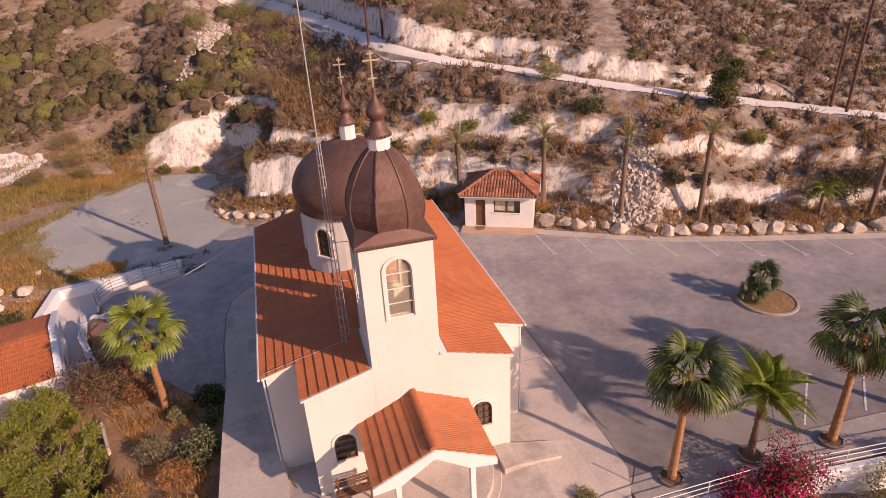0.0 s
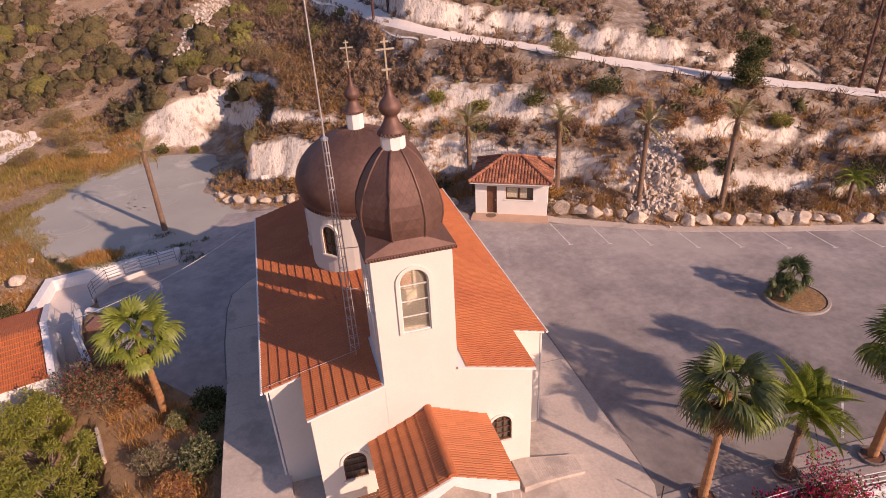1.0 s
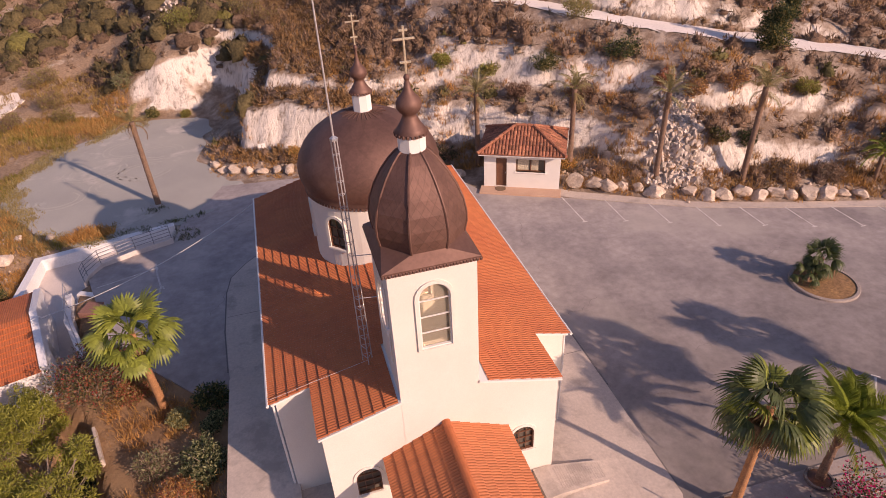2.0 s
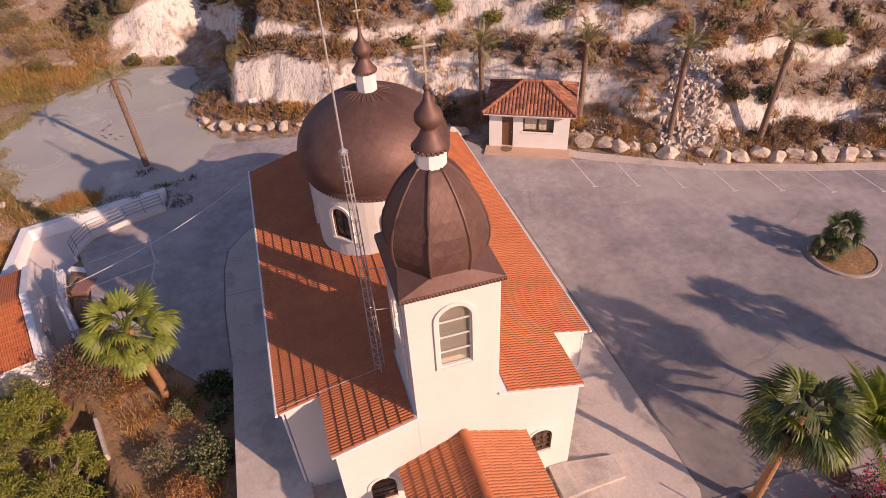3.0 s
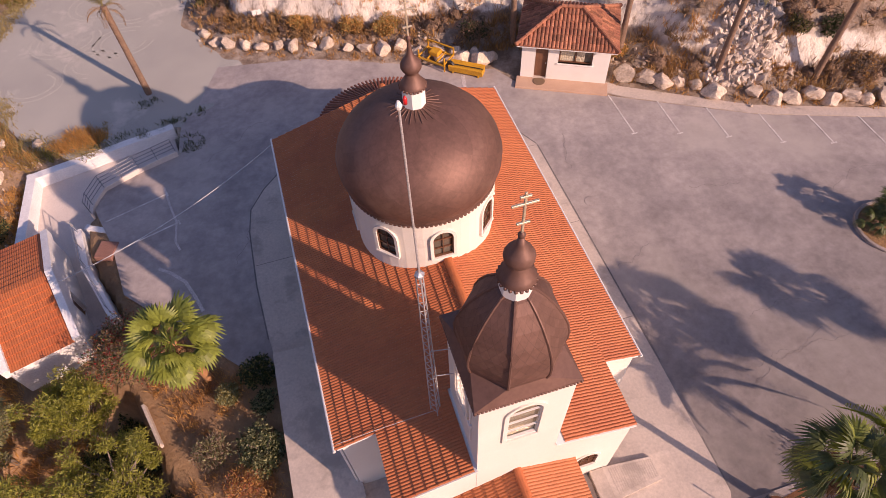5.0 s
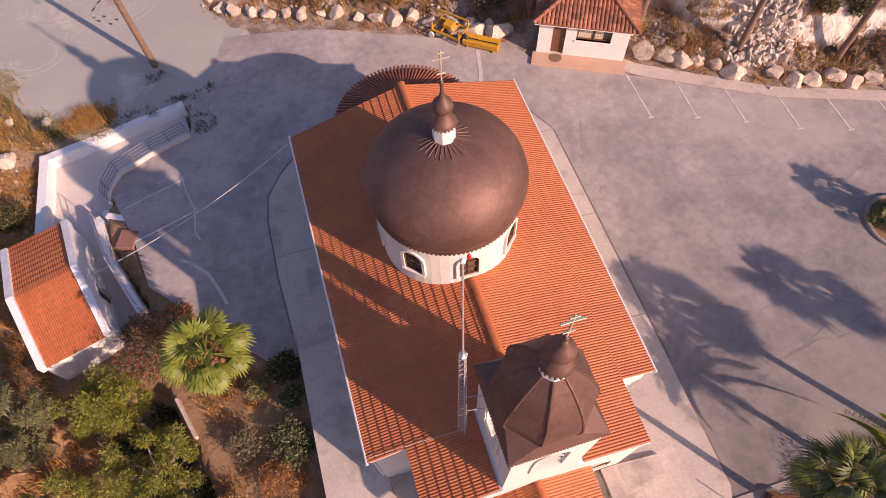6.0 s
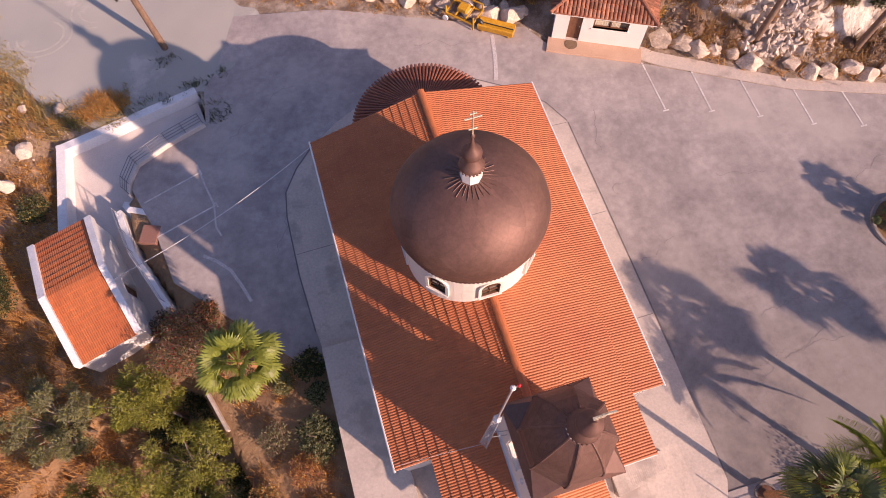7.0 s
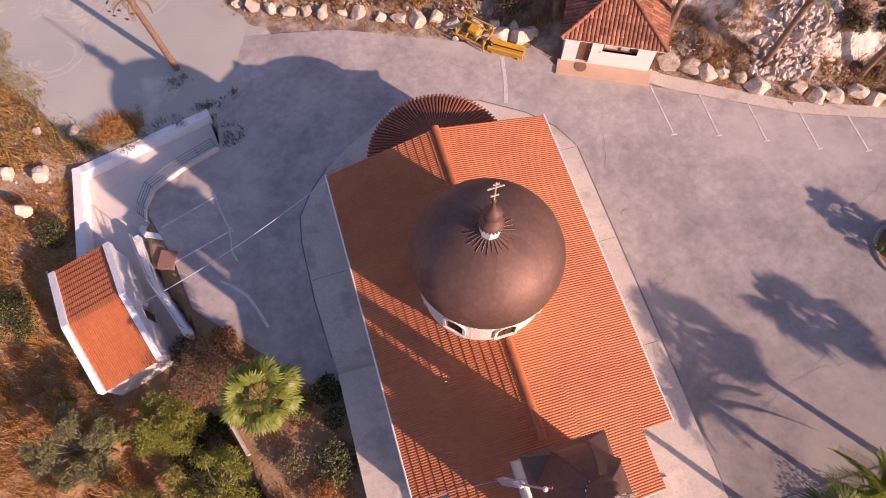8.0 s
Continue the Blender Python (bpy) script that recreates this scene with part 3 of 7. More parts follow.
def tile_field(name, parent, place, u_max, spans, mat, label="", courses=None):
    """Joined tiles over a slope. place(u, v) -> 4x4 of a tile whose course begins u metres down the slope at v along it; spans(u) gives the stretches in v."""
    V, F, base = [], [], 0
    nc = int(round(u_max / TC))
    for k in range(nc):
        u = k * TC
        for v0, v1 in spans(u + TC / 2):
            n = max(1, int(round((v1 - v0) / TW)))
            for i in range(n):
                m = place(u, v0 + i * (v1 - v0) / n)
                M3 = np.array(m.to_3x3())
                V.append(TV @ M3.T + np.array(m.translation))
                F += [tuple(q + base for q in f) for f in TF]
                base += len(TV)
    ob = part(name, raw(name, np.concatenate(V), F, mat), None, parent, label)
    ob["kind"] = "stuff"
    if parent is church:
        ob.matrix_parent_inverse = church_inv
    return ob


slope_a = math.atan(RISE)
for side, nm in ((-1, "roof"), (1, "roof")):
    board = slope_board(side, nm)

    def place(u, v, side=side):
        x = u * math.cos(slope_a)
        ax = Vector((side * math.cos(slope_a), 0, -math.sin(slope_a)))
        return Matrix.Translation((side * x, v, RIDGE - RISE * x)) @ Matrix((( ax.x, 0, side * math.sin(slope_a), 0), (0, 1, 0, 0), (ax.z, 0, math.cos(slope_a), 0), (0, 0, 0, 1)))

    def spans(u):
        x = u * math.cos(slope_a)
        return [(2.15 if x > 3.85 else (2.55 if x < 1.3 else -0.03), 16.45)]
    tile_field("roof_tiles", board, place, 5.36, spans, TILE, "orange interlocking clay tiles")
    cpart("gutter", a_tube([(side * 5.215, 2.1, EAVE - 0.02), (side * 5.215, 9, EAVE - 0.02), (side * 5.215, 16.5, EAVE - 0.02)], 0.05, 8), WHITE, label="white eaves gutter")
    cpart("downpipe", a_tube([(side * 5.08, 2.35, -0.2), (side * 5.08, 2.35, EAVE - 0.05)], 0.04, 8), WHITE)
ridge_bm = bmesh.new()
for k in range(34):
    y = 2.9 + k * 0.40
    loop = [(0.15 * math.cos(a), RIDGE + 0.0 + 0.12 * math.sin(a)) for a in np.linspace(-0.3, math.pi + 0.3, 8)]
    extrude_y(ridge_bm, [(x * (1.06 if k % 2 else 1.0), z + 0.03) for x, z in loop], y, y + 0.42)
ridge = cpart("ridge_tiles", ridge_bm, TILE, label="half-round ridge tiles")
ridge["kind"] = "stuff"

# copper with faint diagonal sheet seams
def seamed(src, name, at, size, strength, dirt):
    m = src.copy()
    m.name = name
    n, l = m.node_tree.nodes, m.node_tree.links
    sep = n.new("ShaderNodeSeparateXYZ")
    l.new(n["Texture Coordinate"].outputs["Object"], sep.inputs[0])

    def op(kind, a_, b_=None):
        k = n.new("ShaderNodeMath")
        k.operation = kind
        for i, v in enumerate((a_, b_)):
            if v is None:
                continue
            if isinstance(v, (int, float)):
                k.inputs[i].default_value = v
            else:
                l.new(v, k.inputs[i])
        return k.outputs[0]
    ang = op("ARCTAN2", op("SUBTRACT", sep.outputs[1], at[1]), op("SUBTRACT", sep.outputs[0], at[0]))
    u_ = op("MULTIPLY", ang, 1.6 / size)
    v_ = op("MULTIPLY", sep.outputs[2], 1.0 / size)
    lines = []
    for q_ in (op("ADD", u_, v_), op("SUBTRACT", u_, v_)):
        fr = op("FRACT", q_)
        lines.append(op("GREATER_THAN", op("ABSOLUTE", op("SUBTRACT", fr, 0.5)), 0.455))
    seam_ = op("MAXIMUM", lines[0], lines[1])
    cell = n.new("ShaderNodeCombineXYZ")       # every sheet has weathered to a tone of its own
    l.new(op("FLOOR", op("ADD", u_, v_)), cell.inputs[0])
    l.new(op("FLOOR", op("SUBTRACT", u_, v_)), cell.inputs[1])
    sheet_tone = n.new("ShaderNodeTexWhiteNoise")
    sheet_tone.noise_dimensions = "3D"
    l.new(cell.outputs[0], sheet_tone.inputs["Vector"])
    tone = n.new("ShaderNodeVectorMath")       # dirt along the folded joints
    tone.operation = "SCALE"
    l.new(n["Principled BSDF"].inputs["Base Color"].links[0].from_socket, tone.inputs[0])
    l.new(op("SUBTRACT", op("ADD", 0.91, op("MULTIPLY", sheet_tone.outputs["Value"], 0.18)), op("MULTIPLY", seam_, dirt)), tone.inputs["Scale"])
    l.new(tone.outputs[0], n["Principled BSDF"].inputs["Base Color"])
    bmp = n.new("ShaderNodeBump")
    bmp.inputs["Strength"].default_value, bmp.inputs["Distance"].default_value = strength, 0.03
    l.new(seam_, bmp.inputs["Height"])
    old = n["Principled BSDF"].inputs["Normal"].links[0].from_socket
    l.new(old, bmp.inputs["Normal"])
    l.new(bmp.outputs[0], n["Principled BSDF"].inputs["Normal"])
    return m


# drum and main dome
DX, DY = -0.12, 9.4
DR = 2.50
drum = cpart("drum", lathe(bmesh.new(), [(DR, 4.8), (DR, 8.44)], 48, (DX, DY)), PLASTER, label="round cream drum under the dome", smooth=False)
cut_holes(drum, [moved(extrude_y(bmesh.new(), arch(0.70, 6.50, 7.80), -0.5, 0.35), Matrix.Translation((DX, DY, 0)) @ Matrix.Rotation(radians(a), 4, "Z") @ Matrix.Translation((0, -DR, 0))) for a in range(0, 360, 45)])
for a in range(0, 360, 45):
    wm = Matrix.Translation((DX, DY, 0)) @ Matrix.Rotation(radians(a), 4, "Z") @ Matrix.Translation((0, -DR, 0))
    window("window", None, 0.70, 6.50, 7.80, wm, 2, 1, DARK_WOOD, GLASS, "round-headed drum window with dark glazing bars", 0.05, 0.11)
DOME = [(2.56, 8.35), (2.61, 8.39), (2.56, 8.45), (2.65, 8.62), (2.725, 8.9), (2.735, 9.22), (2.63, 9.6), (2.42, 9.98), (2.09, 10.34), (1.68, 10.64), (1.22, 10.88), (0.8, 11.03), (0.5, 11.10), (0.36, 11.14)]
dome = cpart("dome", lathe(bmesh.new(), DOME, 64, (DX, DY)), seamed(COPPER, "copper_dome_sheets", (DX, DY), 0.62, 0.15, 0.05), label="large brown copper dome", smooth=True)


def neck(at, z, s, parent, spire=0.0, seg=8):
    """The white neck, its scalloped cap, small onion and three-barred cross above a dome."""
    n = cpart("neck", lathe(bmesh.new(), [(0.41 * s, z - 0.35), (0.41 * s, z + 0.60 * s)], seg, at, math.pi / 8), WHITE, label="white octagonal neck")
    cap = [(0.46, 0.58), (0.47, 0.61), (0.38, 0.72), (0.27, 0.90), (0.21, 1.04), (0.20, 1.10), (0.29, 1.18), (0.36, 1.30), (0.365, 1.42), (0.30, 1.56), (0.19, 1.68), (0.11, 1.82), (0.07, 2.02), (0.05, 2.36 + spire), (0.08, 2.41 + spire), (0.09, 2.47 + spire), (0.04, 2.55 + spire), (0.01, 2.57 + spire)]
    part("onion", lathe(bmesh.new(), [(r * s, z + h * s) for r, h in cap], 16, at), COPPER, n, "small brown onion on a flared cap", True)
    rim = bmesh.new()
    for k in range(22):
        a = 2 * math.pi * k / 22
        box(rim, at[0] + 0.45 * s * math.cos(a) - 0.035, at[0] + 0.45 * s * math.cos(a) + 0.035, at[1] + 0.45 * s * math.sin(a) - 0.035, at[1] + 0.45 * s * math.sin(a) + 0.035, z + 0.51 * s, z + 0.61 * s, 0.015)
    part("scalloped_rim", rim, COPPER, n)
    c = cpart("cross", a_box(at[0] - 0.024, at[0] + 0.024, at[1] - 0.02, at[1] + 0.02, z + (2.5 + spire) * s, z + (3.80 + spire) * s, 0.008), GOLD, label="pale gilt three-barred cross")
    for hz, hw in ((3.68 + spire, 0.12), (3.46 + spire, 0.29), (2.86 + spire, 0.15)):
        part("cross_bar", box(bmesh.new(), at[0] - hw * s, at[0] + hw * s, at[1] - 0.023, at[1] + 0.023, z + hz * s - 0.024, z + hz * s + 0.024, 0.006), GOLD, c)
    return n


neck((DX, DY), 11.33, 0.86, dome, -0.05)
for k in range(28):
    a = 2 * math.pi * k / 28
    pts = [(DX + r * math.cos(a), DY + r * math.sin(a), z + 0.02) for r, z in ((0.38, 11.13), (0.55, 11.09), (0.84 if k % 2 else 0.76, 11.02))]
    part("seam", a_tube(pts, 0.014, 4), COPPER, dome)
sc = bmesh.new()
for k in range(110):
    a = 2 * math.pi * k / 110
    box(sc, -0.05, 0.05, -0.03, 0.03, -0.08, 0.02, 0.02, m=Matrix.Translation((DX + 2.57 * math.cos(a), DY + 2.57 * math.sin(a), 8.35)) @ Matrix.Rotation(a + math.pi / 2, 4, "Z"))
part("scalloped_rim", sc, COPPER, dome)

# tower roof: a square skirt, an eight-sided dome with ribs
T0 = (TWX, TWY)
skirt = bmesh.new()
sq = [(-1.32, -1.32), (1.32, -1.32), (1.32, 1.32), (-1.32, 1.32)]
OC = 1.13
oc = [(OC / math.cos(math.pi / 8) * math.cos(math.pi / 8 + k * math.pi / 4), OC / math.cos(math.pi / 8) * math.sin(math.pi / 8 + k * math.pi / 4)) for k in range(8)]
a0 = [skirt.verts.new((TWX + x, TWY + y, 10.26)) for x, y in sq]
a1 = [skirt.verts.new((TWX + x, TWY + y, 10.32)) for x, y in sq]
o1 = [skirt.verts.new((TWX + x, TWY + y, 10.64)) for x, y in oc]
skirt.faces.new(a0[::-1])
for i in range(4):
    skirt.faces.new((a0[i], a0[(i + 1) % 4], a1[(i + 1) % 4], a1[i]))
# octagon corners: 0,1 right-top ... each skirt corner meets one diagonal side, each skirt side meets one straight side
side_of = {0: (5, 6), 1: (7, 0), 2: (1, 2), 3: (3, 4)}     # skirt side i runs from corner i to i + 1
for i, (p, q) in side_of.items():
    skirt.faces.new((a1[i], a1[(i + 1) % 4], o1[q], o1[p]))
for i, (p, q) in {0: (4, 5), 1: (6, 7), 2: (0, 1), 3: (2, 3)}.items():
    skirt.faces.new((a1[i], o1[q], o1[p]))
skirt.faces.new(o1)
bmesh.ops.recalc_face_normals(skirt, faces=skirt.faces)
tower_roof = cpart("tower_roof", skirt, COPPER, label="square brown metal skirt with a scalloped edge")
sc = bmesh.new()
for k in range(30):
    v = -1.30 + 2.60 * k / 29
    for m in range(4):
        box(sc, v - 0.04, v + 0.04, -1.34, -1.29, 10.18, 10.28, 0.02, m=Matrix.Translation((TWX, TWY, 0)) @ Matrix.Rotation(m * math.pi / 2, 4, "Z"))
part("scalloped_rim", sc, COPPER, tower_roof)
TP = [(1.13, 10.62), (1.19, 10.95), (1.19, 11.25), (1.125, 11.62), (0.99, 12.0), (0.79, 12.4), (0.56, 12.74), (0.38, 12.94), (0.30, 12.98)]
kf = 1 / math.cos(math.pi / 8)
tower_dome = cpart("tower_dome", lathe(bmesh.new(), [(r * kf, z) for r, z in TP], 8, T0, math.pi / 8), seamed(COPPER, "copper_tower_sheets", T0, 0.36, 0.4, 0.16), label="brown eight-sided copper dome with raised ribs")
for k in range(8):
    a = math.pi / 8 + k * math.pi / 4
    part("rib", a_tube([(T0[0] + r * kf * math.cos(a), T0[1] + r * kf * math.sin(a), z) for r, z in TP], 0.035, 6), COPPER, tower_dome)
neck(T0, 12.92, 0.86, tower_dome, -0.34)

# porch
PX, PY, PZ, PE = 2.05, -2.95, 4.42, 3.46
pk = (PZ - PE) / PX
porch = cpart("porch", extrude_y(bmesh.new(), [(-PX, PE - 0.02), (0, PZ - 0.02), (PX, PE - 0.02), (PX, PE - 0.16), (0, PZ - 0.16), (-PX, PE - 0.16)], PY, 0.02), WHITE, label="gabled porch with orange tiles on white posts")
part("beam", extrude_y(bmesh.new(), [(-PX - 0.02, PE - 0.04), (0, PZ - 0.04), (PX + 0.02, PE - 0.04), (PX + 0.02, PE - 0.30), (1.15, PE - 0.18), (0, PZ - 0.36), (-1.15, PE - 0.18), (-PX - 0.02, PE - 0.30)], PY - 0.03, PY + 0.16), WHITE, porch)
for sx in (-1, 1):
    part("post", a_box(sx * 1.25 - 0.09, sx * 1.25 + 0.09, PY + 0.05, PY + 0.23, 0.9, PE + 0.2, 0.012), WHITE, porch)
pa = math.atan(pk)
tile_me = raw("tile", TV, TF, TILE_ONE)
for side in (-1, 1):
    nc = int(PX / math.cos(pa) / TC + 0.3)
    nt = int(3.0 / TW)
    for k in range(nc):
        for i in range(nt):
            u = k * TC + 0.08
            m = Matrix.Translation((side * u * math.cos(pa), PY + i * 3.0 / nt, PZ - u * math.sin(pa))) @ Matrix(((side * math.cos(pa), 0, side * math.sin(pa), 0), (0, 1, 0, 0), (-math.sin(pa), 0, math.cos(pa), 0), (0, 0, 0, 1)))
            part("tile", tile_me, None, porch, at=m)
rb = bmesh.new()
for k in range(8):
    extrude_y(rb, [(0.14 * math.cos(a), PZ + 0.02 + 0.11 * math.sin(a)) for a in np.linspace(-0.3, math.pi + 0.3, 8)], PY + k * 0.37, PY + k * 0.37 + 0.385)
part("ridge_tiles", rb, TILE, porch)

# apse with its fan of ribs
APSE_TILE = material("dark_terracotta", (0.34, 0.105, 0.055), (0.26, 0.08, 0.045), 1.0, 9, 0.55, 0.1, fine_amount=0.15, each=0.1)
AP, AY = 3.28, 16.2
apse_wall = cpart("apse_wall", lathe(bmesh.new(), [(AP - 0.15, -0.8), (AP - 0.15, 4.1)], 40, (0, AY)), PLASTER)
apse_roof = cpart("apse_roof", lathe(bmesh.new(), [(AP, 4.05), (AP, 4.12), (0.25, 5.25), (0.05, 5.3)], 72, (0, AY)), APSE_TILE, label="half-round fan roof of radiating tiles")
for k in range(58):
    a = -0.12 + (math.pi + 0.24) * k / 57
    part("rib_tile", a_tube([(r * math.cos(a), AY + r * math.sin(a), 5.275 - (r - 0.2) * 0.337) for r in (0.35, 1.2, 2.4, AP + 0.02)], 0.02, 6, 0.06), APSE_TILE, apse_roof)

# step in front, ribbed ramp
podium = cpart("podium", lathe(bmesh.new(), [(3.0, -0.3), (3.0, 0.62), (2.97, 0.65)], 48, (0, -0.4)), CONCRETE, label="round concrete entrance step")
part("upper_step", lathe(bmesh.new(), [(2.7, 0.4), (2.7, 0.88), (2.67, 0.90)], 48, (0, -0.4)), CONCRETE, podium)
ramp = cpart("ramp", prism(prism(bmesh.new(), [(3.0, -1.25), (3.5, -1.19), (3.5, 0.0), (3.0, 0.0)], -0.3, 0.86), [(3.5, -1.19), (5.5, -0.95), (5.5, -0.1), (3.5, 0.0)], -0.3, lambda x, y: 0.86 - 0.20 * (x - 3.5)), CONCRETE, label="ribbed concrete ramp")
for k in range(20):
    x = 3.7 + k * 0.09
    y0, y1 = -1.16 + (x - 3) * 0.12, -0.03 - max(0, (x - 3.76)) * 0.05
    z = 0.86 - 0.20 * (x - 3.5)
    part("rib", box(bmesh.new(), x - 0.025, x + 0.025, y0 + 0.05, y1 - 0.08, z - 0.03, z + 0.008), CONCRETE, ramp)

# ---- mast, cables and small fittings on the church ----
MX, MY = -1.90, 2.05
MAST_STEEL = material("dull_mast_steel", (0.52, 0.49, 0.48), (0.42, 0.395, 0.385), 4, 30, 0.5, 0.05, metal=0.4)
mast = thing("antenna_mast", "grey lattice mast with a red lamp beside the belfry", "mast", pose(MX, MY, 5.62))


def local(ob):
    return ob.matrix_basis.inverted()


mi = local(mast)
legs = [(0.17 * math.cos(a), 0.17 * math.sin(a)) for a in (0.5, 2.6, 4.7)]
for lx, ly in legs:
    part("leg", moved(a_tube([(MX + lx, MY + ly, 5.7), (MX + lx * 0.75, MY + ly * 0.75, 9.5), (MX + lx * 0.5, MY + ly * 0.5, 13.2)], 0.018, 5), mi), MAST_STEEL, mast)
for k in range(19):
    z0, z1 = 5.95 + k * 0.38, 5.95 + (k + 1) * 0.38
    f0, f1 = 1 - 0.5 * (z0 - 5.7) / 7.3, 1 - 0.5 * (z1 - 5.7) / 7.3
    for i in range(3):
        (ax, ay), (bx, by) = legs[i], legs[(i + 1) % 3]
        part("brace", moved(a_tube([(MX + ax * f0, MY + ay * f0, z0), (MX + bx * f0, MY + by * f0, z0)], 0.010, 4), mi), MAST_STEEL, mast)
part("collar", moved(lathe(bmesh.new(), [(0.11, 13.18), (0.11, 13.24), (0.03, 13.30)], 6, (MX, MY)), mi), STEEL, mast)
part("pole", moved(a_tube([(MX, MY, 12.9), (MX, MY, 15), (MX, MY, 17.62)], 0.026, 8, 0.02), mi), MAST_STEEL, mast, "thin pale steel pole")
part("lamp_bracket", moved(a_tube([(MX, MY, 17.60), (MX + 0.10, MY, 17.64)], 0.012, 5), mi), STEEL, mast)
part("insulator", moved(lathe(bmesh.new(), [(0.04, 17.58), (0.055, 17.64), (0.02, 17.72)], 8, (MX, MY)), mi), WHITE, mast)
part("warning_lamp", moved(lathe(bmesh.new(), [(0.032, 17.64), (0.036, 17.72), (0.015, 17.78)], 10, (MX + 0.10, MY)), mi), RED, mast, "small red warning lamp", True)
for z in (8.2, 9.7):
    part("bracket", moved(a_tube([(MX, MY, z), (TWX - TWH, MY - 0.1, z)], 0.014, 5), mi), MAST_STEEL, mast)

cable = tagged(new("roof_cable", to_mesh("roof_cable", a_tube([(-5.1, 2.3, 4.80), (-3.6, 2.2, RIDGE - RISE * 3.6 + 0.09), (MX, MY, RIDGE - RISE * 1.9 + 0.10)], 0.008, 4), CABLE)), "thin pale cable lying across the roof to the mast", "cable")
span = [Vector((-5.10, 16.35, 4.65)).lerp(Vector((-15.72, 14.2, 1.62)), k / 16) - Vector((0, 0, 0.55 * (1 - (2 * k / 16 - 1) ** 2))) for k in range(17)]
tagged(new("overhead_cable", to_mesh("overhead_cable", a_tube(span, 0.018, 5), CABLE)), "sagging pale cable from the church roof to the chapel", "cable")
meter = thing("wall_conduit", "white conduit with a small box on the belfry wall", "conduit", pose(TWX - TWH - 0.03, 0.55, 8.0))
part("pipe", a_tube([(0, 0, -1.2), (0, 0, 1.5)], 0.028, 6), WHITE, meter)
part("junction_box", a_box(-0.05, 0.05, -0.09, 0.09, -0.1, 0.15, 0.01), WHITE, meter)

bench = thing("bench", "dark brown slatted wooden bench under the porch", "bench", pose(-2.55, -0.62, 0.9, 0, 0, 4))
for k in range(3):
    part("seat_slat", a_box(-0.65, 0.65, -0.42 + k * 0.14, -0.30 + k * 0.14, 0.42, 0.46, 0.008), DARK_WOOD, bench)
for k in range(3):
    part("back_slat", a_box(-0.65, 0.65, 0.02, 0.055, 0.52 + k * 0.13, 0.62 + k * 0.13, 0.008), DARK_WOOD, bench)
for sx in (-0.55, 0.55):
    part("leg", a_box(sx - 0.03, sx + 0.03, -0.42, -0.36, 0, 0.43), DARK_WOOD, bench)
    part("leg", a_box(sx - 0.03, sx + 0.03, 0.03, 0.09, 0, 0.92), DARK_WOOD, bench)
    part("armrest", a_box(sx - 0.04, sx + 0.04, -0.44, 0.06, 0.62, 0.66, 0.01), DARK_WOOD, bench)

# ---- hut ----
hut = thing("hut", "small white hut with an old clay-tiled hip roof", "hut", pose(9.13, 22.35, -0.25, 0, 0, -27.5))
HW, HD, HE = 4.95, 3.4, 2.60
hut_wall = part("wall", a_box(0, HW, 0, HD, -0.2, HE), WHITE, hut)


def hole_box(*a):
    return moved(a_box(*a), hut.matrix_basis)


bpy.context.view_layer.update()
cut_holes(hut_wall, [hole_box(0.78, 1.50, -0.3, 0.30, 0.12, 2.18), hole_box(2.10, 4.0, -0.3, 0.30, 1.25, 2.15)])
door = part("door", a_box(0.80, 1.48, 0.14, 0.19, 0.13, 2.16, 0.005), DARK_WOOD, hut, "dark brown wooden door")
part("door_handle", a_box(1.38, 1.44, 0.09, 0.14, 1.05, 1.13, 0.01), STEEL, door)
part("threshold", a_box(0.70, 1.58, -0.05, 0.14, 0.04, 0.13, 0.01), CONCRETE, hut)
win = part("window", a_box(2.12, 3.98, 0.20, 0.22, 1.26, 2.14), GLASS, hut, "wide dark-framed window with pale curtains")
for x in (2.12, 3.02, 3.92):
    part("window_frame", a_box(x, x + 0.06, 0.13, 0.19, 1.26, 2.14), DARK_WOOD, win)
for z in (1.26, 2.08):
    part("window_frame", a_box(2.12, 3.98, 0.125, 0.195, z, z + 0.06), DARK_WOOD, win)
for x0, x1 in ((2.2, 2.95), (3.1, 3.55)):
    cbm = bmesh.new()
    pts = [(x0 + (x1 - x0) * k / 12, 0.185 + 0.008 * (k % 2)) for k in range(13)]
    lo = [cbm.verts.new((x, y, 1.3)) for x, y in pts]
    hi = [cbm.verts.new((x, y, 2.1)) for x, y in pts]
    for i in range(12):
        cbm.faces.new((lo[i], lo[i + 1], hi[i + 1], hi[i]))
    part("curtain", cbm, CURTAIN, win, "pale curtain")
part("window_sill", a_box(2.02, 4.08, -0.06, 0.2, 1.16, 1.25, 0.01), WHITE, hut)
part("fascia", a_box(-0.28, HW + 0.28, -0.66, HD + 0.28, HE - 0.02, HE + 0.10, 0.01), WHITE, hut)
OV, RH = 0.34, 1.12
FRONT = 0.72      # the eave reaches further out over the step
fx0, fx1, fy0, fy1 = -OV, HW + OV, -FRONT, HD + OV
half_d = (fy1 - fy0) / 2
ry = (fy0 + fy1) / 2
rx0, rx1 = fx0 + half_d, fx1 - half_d
hz = HE + 0.10
hb = bmesh.new()
q = [hb.verts.new(p) for p in ((fx0, fy0, hz), (fx1, fy0, hz), (fx1, fy1, hz), (fx0, fy1, hz), (rx0, ry, hz + RH), (rx1, ry, hz + RH))]
for f in ((0, 1, 5, 4), (1, 2, 5), (2, 3, 4, 5), (3, 0, 4), (3, 2, 1, 0)):
    hb.faces.new([q[i] for i in f])
